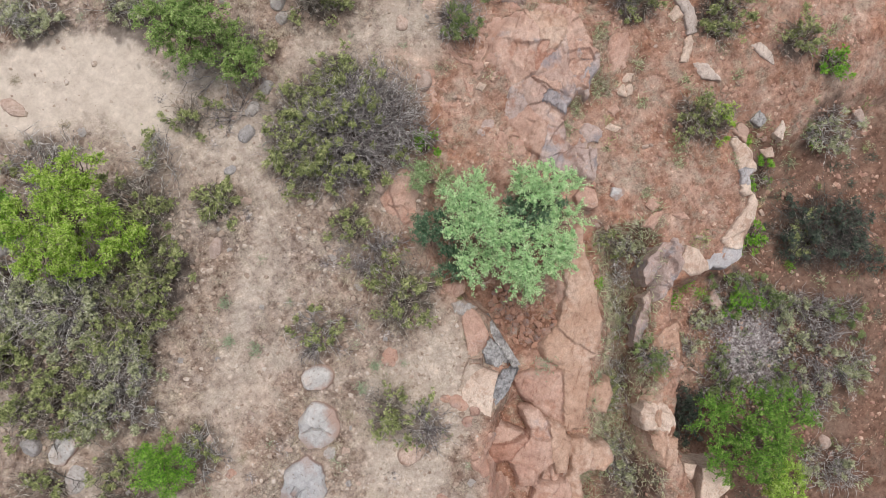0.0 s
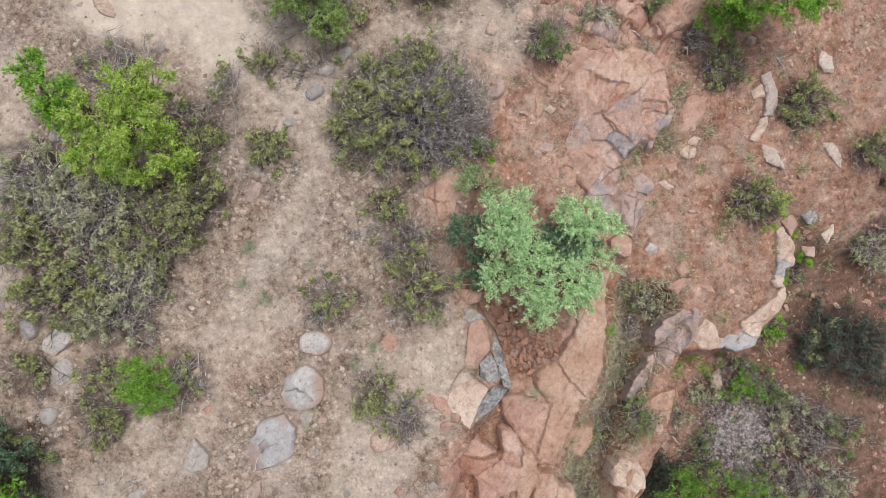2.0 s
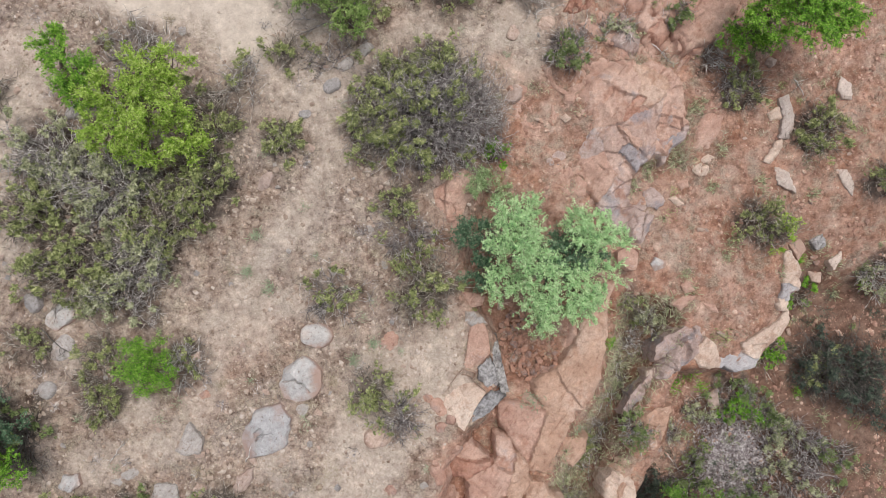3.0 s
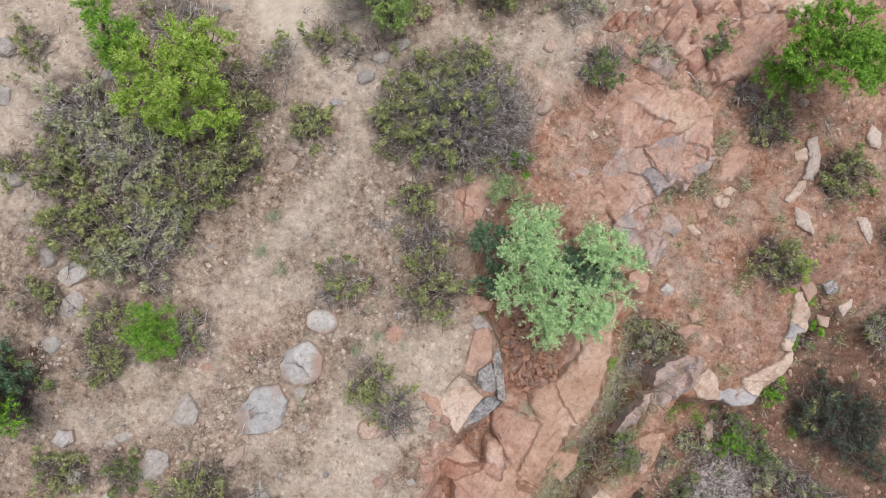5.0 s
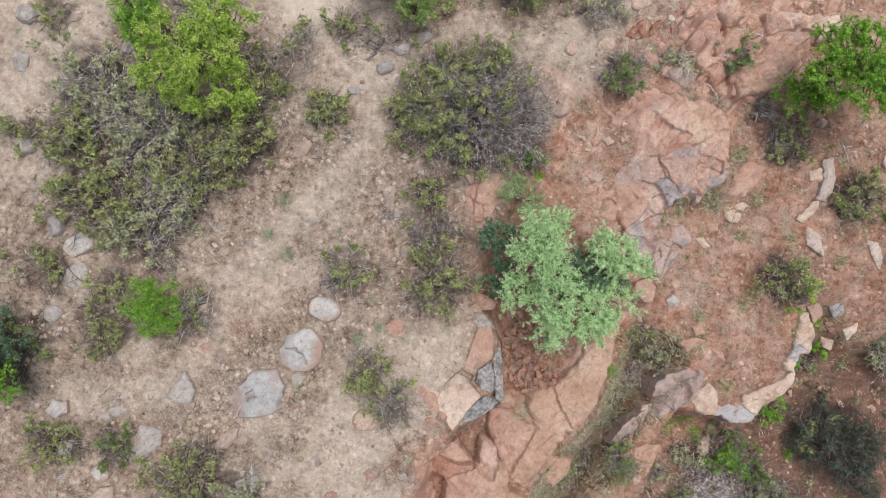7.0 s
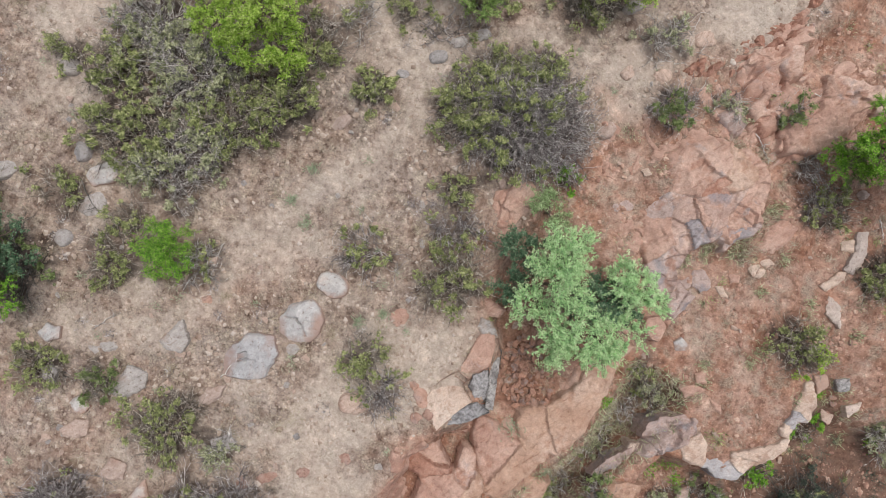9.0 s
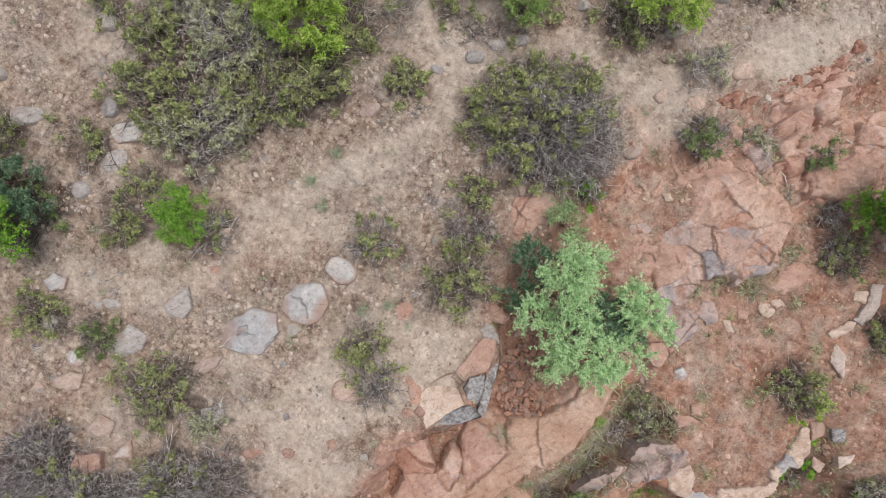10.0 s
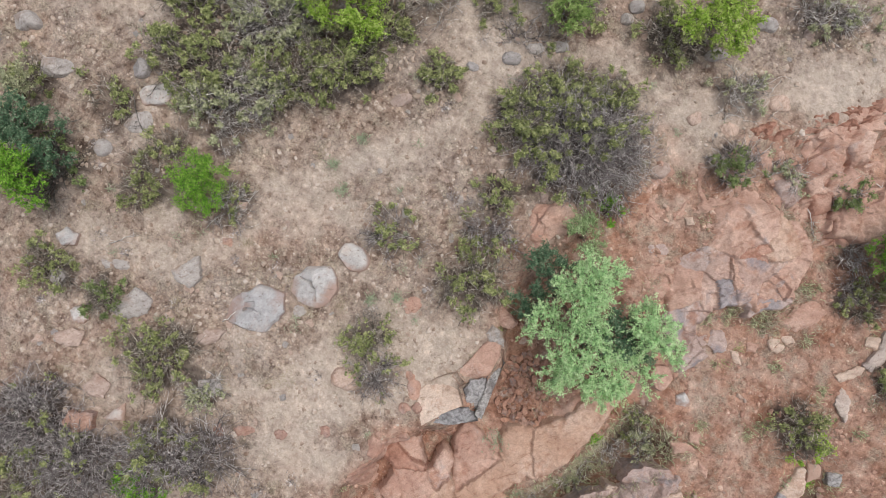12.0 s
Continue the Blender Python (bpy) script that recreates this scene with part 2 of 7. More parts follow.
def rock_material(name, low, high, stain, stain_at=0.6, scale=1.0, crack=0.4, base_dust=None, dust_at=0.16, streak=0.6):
    m, n, l, b = material(name, 0.85)
    co = n.new("ShaderNodeTexCoord").outputs["Object"]
    inf = n.new("ShaderNodeObjectInfo")
    shift = n.new("ShaderNodeVectorMath")
    l.new(co, shift.inputs[0])
    l.new(inf.outputs["Random"], shift.inputs[1])
    co = shift.outputs[0]
    big, mid, fine = tex(n, l, co, "noise", 1.1 * scale, 5, 0.6), tex(n, l, co, "noise", 5 * scale, 6, 0.65), tex(n, l, co, "noise", 34 * scale, 4, 0.7)
    warp = n.new("ShaderNodeMix")
    warp.data_type = "VECTOR"
    warp.inputs[0].default_value = 0.07
    l.new(co, warp.inputs[4])
    l.new(mid.outputs["Color"], warp.inputs[5])
    edges = tex(n, l, warp.outputs[1], "edge", 1.5 * scale)
    c = mix(n, l, ramp(n, l, mid.outputs[0], [(0.32, grey(0)), (0.68, grey(1))]), low, high)
    c = mix(n, l, ramp(n, l, big.outputs[0], [(stain_at - 0.06, grey(0)), (stain_at + 0.08, grey(0.85))]), c, stain)
    c = mix(n, l, 1.0, c, ramp(n, l, fine.outputs[0], [(0.3, grey(0.82)), (0.7, grey(1.12))]), "MULTIPLY")
    lay = n.new("ShaderNodeMapping")
    lay.vector_type = "TEXTURE"
    lay.inputs["Rotation"].default_value, lay.inputs["Scale"].default_value = (0.0, 0.0, radians(48)), (1.0, 0.16, 0.2)
    l.new(warp.outputs[1], lay.inputs["Vector"])
    strata = tex(n, l, lay.outputs[0], "noise", 1.5 * scale, 5, 0.7)
    c = mix(n, l, 1.0, c, ramp(n, l, strata.outputs[0], [(0.3, (1.1 * streak, 0.97 * streak, 0.92 * streak)), (0.43, grey(0.95)), (0.6, grey(1.05)), (0.72, grey(1.2))]), "MULTIPLY")
    pit = tex(n, l, co, "noise", 11 * scale, 3, 0.6)
    c = mix(n, l, 1.0, c, ramp(n, l, pit.outputs[0], [(0.3, (0.6, 0.52, 0.48)), (0.4, grey(1.0))]), "MULTIPLY")
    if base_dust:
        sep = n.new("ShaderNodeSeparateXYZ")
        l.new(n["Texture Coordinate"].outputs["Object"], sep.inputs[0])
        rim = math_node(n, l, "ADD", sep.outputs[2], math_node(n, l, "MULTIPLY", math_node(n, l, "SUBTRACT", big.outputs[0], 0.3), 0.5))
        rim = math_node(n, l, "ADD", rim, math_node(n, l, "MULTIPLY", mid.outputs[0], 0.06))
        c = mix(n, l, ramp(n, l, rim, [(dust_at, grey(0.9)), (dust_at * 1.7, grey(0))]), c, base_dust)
    tint = mix(n, l, inf.outputs["Random"], (0.86, 0.86, 0.88), (1.12, 1.08, 1.04))
    c = mix(n, l, 1.0, c, tint, "MULTIPLY")
    line = ramp(n, l, edges.outputs["Distance"], [(0.0, grey(1.0)), (0.014, grey(0))])
    line = math_node(n, l, "MULTIPLY", line, ramp(n, l, tex(n, l, co, "noise", 1.7 * scale, 2).outputs[0], [(0.5, grey(0)), (0.62, grey(1))]))
    c = mix(n, l, math_node(n, l, "MULTIPLY", line, crack), c, (0.13, 0.07, 0.05))
    l.new(c, b.inputs["Base Color"])
    h = math_node(n, l, "ADD", math_node(n, l, "MULTIPLY", mid.outputs[0], 0.6), math_node(n, l, "MULTIPLY", fine.outputs[0], 0.25))
    h = math_node(n, l, "SUBTRACT", h, math_node(n, l, "MULTIPLY", line, 0.3 * crack))
    h = math_node(n, l, "ADD", h, math_node(n, l, "MULTIPLY", strata.outputs[0], 0.22))
    bump(n, l, b, h, 0.85, 0.06)
    return m


def bedrock_material(name, tones, rust, stain=None, stain_at=0.62, turn=48):
    """Bare sandstone in place: three tones that drift over the whole outcrop, rusty hollows, dark hairlines, bedding streaks."""
    m, n, l, b = material(name, 0.88)
    co = n.new("ShaderNodeTexCoord").outputs["Object"]
    big, mid, fine = tex(n, l, co, "noise", 0.8, 6, 0.62), tex(n, l, co, "noise", 4.2, 6, 0.68), tex(n, l, co, "noise", 26, 4, 0.7)
    c = ramp(n, l, big.outputs[0], [(0.34, tones[0]), (0.5, tones[1]), (0.66, tones[2])])
    c = mix(n, l, 1.0, c, ramp(n, l, mid.outputs[0], [(0.3, (0.66, 0.58, 0.54)), (0.44, grey(0.97)), (0.58, grey(1.04)), (0.72, (1.18, 1.17, 1.15))]), "MULTIPLY")
    dirt = tex(n, l, co, "noise", 1.9, 6, 0.7)
    c = mix(n, l, ramp(n, l, dirt.outputs[0], [(0.52, grey(0)), (0.64, grey(0.75))]), c, rust)
    if stain:
        c = mix(n, l, ramp(n, l, tex(n, l, co, "noise", 1.35, 5, 0.6).outputs[0], [(stain_at - 0.05, grey(0)), (stain_at + 0.06, grey(0.8))]), c, stain)
    lay = n.new("ShaderNodeMapping")
    lay.vector_type = "TEXTURE"
    lay.inputs["Rotation"].default_value, lay.inputs["Scale"].default_value = (0.0, 0.0, radians(turn)), (1.0, 0.14, 0.2)
    l.new(co, lay.inputs["Vector"])
    strata = tex(n, l, lay.outputs[0], "noise", 1.3, 5, 0.7)
    c = mix(n, l, 1.0, c, ramp(n, l, strata.outputs[0], [(0.32, (0.68, 0.6, 0.56)), (0.42, grey(0.97)), (0.6, grey(1.03)), (0.7, grey(1.14))]), "MULTIPLY")
    c = mix(n, l, 1.0, c, ramp(n, l, fine.outputs[0], [(0.32, grey(0.82)), (0.68, grey(1.12))]), "MULTIPLY")
    l.new(c, b.inputs["Base Color"])
    h = math_node(n, l, "ADD", math_node(n, l, "MULTIPLY", mid.outputs[0], 0.6), math_node(n, l, "MULTIPLY", fine.outputs[0], 0.2))
    h = math_node(n, l, "ADD", h, math_node(n, l, "MULTIPLY", strata.outputs[0], 0.25))
    bump(n, l, b, h, 0.8, 0.06)
    return m


def varied_material(name, stops, rough=0.8, sheen=0.0):
    """Each loose island (leaf, twig, blade, pebble) takes a colour of its own."""
    m, n, l, b = material(name, rough)
    g = n.new("ShaderNodeNewGeometry")
    co = n.new("ShaderNodeTexCoord").outputs["Object"]
    patch = tex(n, l, co, "noise", 7.5, 3)
    f = math_node(n, l, "ADD", math_node(n, l, "MULTIPLY", g.outputs["Random Per Island"], 0.55), math_node(n, l, "MULTIPLY", math_node(n, l, "SUBTRACT", patch.outputs[0], 0.39), 2.2))
    l.new(ramp(n, l, f, stops), b.inputs["Base Color"])
    if sheen:
        tl = n.new("ShaderNodeBsdfTranslucent")
        l.new(b.inputs["Base Color"].links[0].from_socket, tl.inputs["Color"])
        mx = n.new("ShaderNodeMixShader")
        mx.inputs[0].default_value = sheen
        l.new(b.outputs[0], mx.inputs[1])
        l.new(tl.outputs[0], mx.inputs[2])
        l.new(mx.outputs[0], n["Material Output"].inputs["Surface"])
    return m


SOIL = soil_material()
ROCK_TAN = rock_material("pink_tan_sandstone", (0.47, 0.325, 0.262), (0.61, 0.46, 0.385), (0.43, 0.275, 0.215), 0.6, 1.0, 0.4)
ROCK_RED = rock_material("red_sandstone", (0.37, 0.22, 0.17), (0.51, 0.35, 0.285), (0.36, 0.29, 0.275), 0.56, 1.2, 0.5)
ROCK_RUBBLE = rock_material("dark_red_broken_stone", (0.40, 0.205, 0.145), (0.60, 0.38, 0.29), (0.30, 0.15, 0.11), 0.62, 1.5, 0.1)
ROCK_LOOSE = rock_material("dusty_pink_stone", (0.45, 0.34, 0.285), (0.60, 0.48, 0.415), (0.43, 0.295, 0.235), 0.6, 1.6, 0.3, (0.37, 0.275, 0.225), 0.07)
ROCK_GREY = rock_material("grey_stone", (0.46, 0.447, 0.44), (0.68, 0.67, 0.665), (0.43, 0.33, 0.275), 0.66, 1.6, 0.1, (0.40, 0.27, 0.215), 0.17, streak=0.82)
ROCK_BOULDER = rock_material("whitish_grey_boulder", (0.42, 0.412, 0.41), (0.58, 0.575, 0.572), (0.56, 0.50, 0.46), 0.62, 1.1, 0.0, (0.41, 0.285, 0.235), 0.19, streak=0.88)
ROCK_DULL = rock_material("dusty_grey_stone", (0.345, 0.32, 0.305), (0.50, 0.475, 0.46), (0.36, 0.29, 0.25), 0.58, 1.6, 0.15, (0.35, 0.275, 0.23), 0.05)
ROCK_SLATE = rock_material("slate_grey_rock", (0.19, 0.188, 0.193), (0.52, 0.515, 0.52), (0.12, 0.11, 0.11), 0.58, 2.0, 0.7, streak=0.25)
ROCK_PALE = rock_material("pale_sandstone", (0.48, 0.375, 0.315), (0.61, 0.51, 0.445), (0.44, 0.31, 0.25), 0.6, 1.3, 0.2)
ROCK_WHITE = rock_material("whitish_sandstone", (0.54, 0.445, 0.39), (0.70, 0.61, 0.55), (0.50, 0.385, 0.325), 0.62, 1.5, 0.1)
BED_PINK = bedrock_material("pink_bedrock", [(0.405, 0.24, 0.187), (0.51, 0.34, 0.272), (0.59, 0.428, 0.355)], (0.375, 0.20, 0.142), (0.37, 0.315, 0.31), 0.66)
BED_TAN = bedrock_material("orange_tan_bedrock", [(0.42, 0.262, 0.19), (0.505, 0.345, 0.262), (0.57, 0.42, 0.34)], (0.40, 0.235, 0.165))
BED_MAUVE = bedrock_material("grey_stained_bedrock", [(0.36, 0.265, 0.235), (0.48, 0.375, 0.34), (0.55, 0.45, 0.41)], (0.36, 0.19, 0.135), (0.30, 0.28, 0.295), 0.57)
BED_PINK_GREY = bedrock_material("pink_bedrock_with_grey_stain", [(0.40, 0.27, 0.225), (0.50, 0.36, 0.305), (0.57, 0.44, 0.38)], (0.38, 0.22, 0.16), (0.30, 0.265, 0.28), 0.60)
BED_RUST = bedrock_material("crumbling_red_bedrock", [(0.28, 0.135, 0.095), (0.42, 0.235, 0.175), (0.52, 0.34, 0.27)], (0.25, 0.11, 0.075))
BED_SLATE = bedrock_material("blue_grey_bedrock", [(0.30, 0.28, 0.29), (0.42, 0.40, 0.41), (0.52, 0.49, 0.49)], (0.40, 0.30, 0.25))
BED_PURPLE = bedrock_material("purple_grey_bedrock", [(0.23, 0.205, 0.215), (0.32, 0.29, 0.30), (0.41, 0.365, 0.37)], (0.30, 0.20, 0.165))
BED_CREAM = bedrock_material("cream_bedrock", [(0.50, 0.37, 0.30), (0.62, 0.49, 0.405), (0.69, 0.575, 0.49)], (0.42, 0.27, 0.20))
PEBBLE_TAN = varied_material("tan_pebbles", [(0.0, (0.22, 0.15, 0.115)), (0.35, (0.36, 0.275, 0.22)), (0.7, (0.46, 0.375, 0.31)), (1.0, (0.58, 0.505, 0.45))], 0.9)
PEBBLE_RED = varied_material("red_pebbles", [(0.0, (0.24, 0.125, 0.095)), (0.4, (0.36, 0.215, 0.165)), (0.75, (0.47, 0.30, 0.23)), (1.0, (0.62, 0.47, 0.38))], 0.9)
PEBBLE_GREY = varied_material("grey_gravel", [(0.0, (0.11, 0.09, 0.09)), (0.5, (0.29, 0.25, 0.25)), (1.0, (0.58, 0.54, 0.53))], 0.9)
TWIG = varied_material("dry_twigs", [(0.0, (0.05, 0.042, 0.034)), (0.4, (0.17, 0.145, 0.12)), (0.72, (0.42, 0.37, 0.32)), (1.0, (0.76, 0.70, 0.63))])
TWIG_GREY = varied_material("bleached_twigs", [(0.0, (0.0784, 0.0672, 0.0638)), (0.38, (0.246, 0.224, 0.213)), (0.7, (0.56, 0.526, 0.498)), (1.0, (0.874, 0.84, 0.806))])
LEAF_OLIVE = varied_material("olive_leaves", [(0.0, (0.077, 0.0902, 0.0352)), (0.3, (0.198, 0.231, 0.0935)), (0.65, (0.352, 0.391, 0.165)), (1.0, (0.605, 0.627, 0.319))], 0.7, 0.28)
LEAF_GREEN = varied_material("green_leaves", [(0.0, (0.035, 0.10, 0.012)), (0.3, (0.12, 0.29, 0.028)), (0.65, (0.235, 0.48, 0.05)), (1.0, (0.43, 0.66, 0.13))], 0.65, 0.34)
LEAF_TREE = varied_material("shaded_green_leaves", [(0.0, (0.028, 0.075, 0.012)), (0.3, (0.10, 0.23, 0.03)), (0.65, (0.20, 0.39, 0.055)), (1.0, (0.38, 0.57, 0.14))], 0.65, 0.34)
LEAF_LIME = varied_material("yellow_green_leaves", [(0.0, (0.08, 0.16, 0.02)), (0.3, (0.26, 0.44, 0.05)), (0.65, (0.45, 0.62, 0.12)), (1.0, (0.68, 0.79, 0.30))], 0.65, 0.42)
LEAF_MINT = varied_material("pale_green_leaves", [(0.0, (0.10, 0.21, 0.09)), (0.25, (0.34, 0.58, 0.265)), (0.6, (0.56, 0.80, 0.42)), (1.0, (0.81, 0.95, 0.61))], 0.7, 0.4)
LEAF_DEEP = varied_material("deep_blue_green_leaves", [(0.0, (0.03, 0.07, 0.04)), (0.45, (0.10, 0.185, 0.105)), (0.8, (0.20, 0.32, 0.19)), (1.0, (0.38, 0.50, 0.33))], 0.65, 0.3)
LEAF_FRESH = varied_material("fresh_green_leaves", [(0.0, (0.06, 0.11, 0.03)), (0.3, (0.19, 0.31, 0.08)), (0.65, (0.34, 0.47, 0.15)), (1.0, (0.55, 0.65, 0.30))], 0.65, 0.35)
LEAF_SAGE = varied_material("sage_green_leaves", [(0.0, (0.10, 0.15, 0.06)), (0.4, (0.25, 0.36, 0.16)), (0.8, (0.42, 0.54, 0.28)), (1.0, (0.58, 0.68, 0.42))], 0.7, 0.3)
LEAF_MID = varied_material("mid_green_leaves", [(0.0, (0.06, 0.09, 0.03)), (0.5, (0.20, 0.265, 0.10)), (1.0, (0.39, 0.46, 0.21))], 0.65, 0.35)
LEAF_HERB = varied_material("dusty_green_herb", [(0.0, (0.19, 0.23, 0.14)), (0.5, (0.31, 0.37, 0.24)), (1.0, (0.43, 0.47, 0.34))], 0.8, 0.2)
LEAF_GREY = varied_material("grey_green_leaves", [(0.0, (0.0805, 0.092, 0.0517)), (0.45, (0.345, 0.368, 0.213)), (1.0, (0.69, 0.701, 0.483))], 0.75, 0.3)
LEAF_DARK = varied_material("dark_green_leaves", [(0.0, (0.025, 0.04, 0.03)), (0.5, (0.075, 0.10, 0.075)), (1.0, (0.19, 0.225, 0.165))], 0.6, 0.25)
TWIG_DARK = varied_material("dark_twigs", [(0.0, (0.05, 0.045, 0.04)), (0.5, (0.11, 0.10, 0.09)), (1.0, (0.26, 0.24, 0.22))])
TWIG_MAUVE = varied_material("mauve_grey_twigs", [(0.0, (0.05, 0.043, 0.043)), (0.36, (0.18, 0.158, 0.156)), (0.68, (0.43, 0.39, 0.38)), (1.0, (0.74, 0.70, 0.67))])
STRAW = varied_material("dry_grass", [(0.0, (0.17, 0.13, 0.09)), (0.4, (0.33, 0.27, 0.19)), (0.7, (0.42, 0.37, 0.28)), (1.0, (0.58, 0.51, 0.41))])
BARK = varied_material("bark", [(0.0, (0.09, 0.065, 0.05)), (1.0, (0.24, 0.19, 0.15))])


# ---- meshes from arrays ----
def mesh_from(name, verts, faces, mat, smooth=False):
    """faces: array of quads or triangles."""
    me = bpy.data.meshes.new(name)
    k = faces.shape[1]
    me.vertices.add(len(verts))
    me.vertices.foreach_set("co", np.ascontiguousarray(verts, np.float32).ravel())
    me.loops.add(faces.size)
    me.loops.foreach_set("vertex_index", np.ascontiguousarray(faces, np.int32).ravel())
    me.polygons.add(len(faces))
    me.polygons.foreach_set("loop_start", np.arange(0, faces.size, k, dtype=np.int32))
    if smooth:
        me.polygons.foreach_set("use_smooth", np.ones(len(faces), bool))
    me.materials.append(mat)
    me.update(calc_edges=True)
    me.validate()
    return me


def part_mesh(name, me, parent, label=""):
    ob = new(name, me)
    ob.parent = parent
    return tagged(ob, label)


def tubes(lines, r0, r1):
    """Tapered three-sided tubes along polylines (n, k, 3); radii at start and end (n,)."""
    n, k, _ = lines.shape
    tan = np.gradient(lines, axis=1)
    tan /= np.linalg.norm(tan, axis=2, keepdims=True) + 1e-9
    ref = np.where(np.abs(tan[..., 2:3]) > 0.9, [1.0, 0, 0], [0, 0, 1.0])
    u = np.cross(tan, ref)
    u /= np.linalg.norm(u, axis=2, keepdims=True) + 1e-9
    v = np.cross(tan, u)
    f = np.linspace(0, 1, k)[None, :]
    rad = (r0[:, None] * (1 - f) + r1[:, None] * f)[..., None]
    ring = np.stack([lines + rad * (math.cos(a) * u + math.sin(a) * v) for a in (0, 2.094, 4.189)], 2)
    verts = ring.reshape(-1, 3)
    i = np.arange(n)[:, None, None] * k * 3 + np.arange(k - 1)[None, :, None] * 3
    j = np.arange(3)[None, None, :]
    a, b = i + j, i + (j + 1) % 3
    return verts, np.stack([a, b, b + 3, a + 3], -1).reshape(-1, 4)


def leaves(rng, pts, size, up=1.5, slim=0.5):
    """Folded diamond leaves at the points, facing mostly upwards."""
    n = len(pts)
    nrm = rng.normal(size=(n, 3))
    nrm[:, 2] = np.abs(nrm[:, 2]) + up
    nrm /= np.linalg.norm(nrm, axis=1, keepdims=True)
    u = np.cross(nrm, rng.normal(size=(n, 3)))
    u /= np.linalg.norm(u, axis=1, keepdims=True) + 1e-9
    v = np.cross(nrm, u)
    s = (size * rng.uniform(0.6, 1.4, n))[:, None]
    quad = np.stack([pts - u * s, pts + v * s * slim + nrm * s * 0.15, pts + u * s, pts - v * s * slim + nrm * s * 0.15], 1)
    return quad.reshape(-1, 3), np.arange(n * 4).reshape(n, 4)


def curves(rng, a, b, k, bow, jitter):
    """Bent lines from points a to points b, arching upwards by bow."""
    f = np.linspace(0, 1, k)[None, :, None]
    line = a[:, None] * (1 - f) + b[:, None] * f
    line[..., 2] += (bow[:, None] * 4 * f[..., 0] * (1 - f[..., 0]))
    wob = rng.normal(size=line.shape) * jitter[:, None, None]
    wob[:, 0] = 0
    return line + wob


# ---- plants ----
# where leaf litter and painted shade lie under bushes: x, y, radius, depth
LITTER_SHADE = []


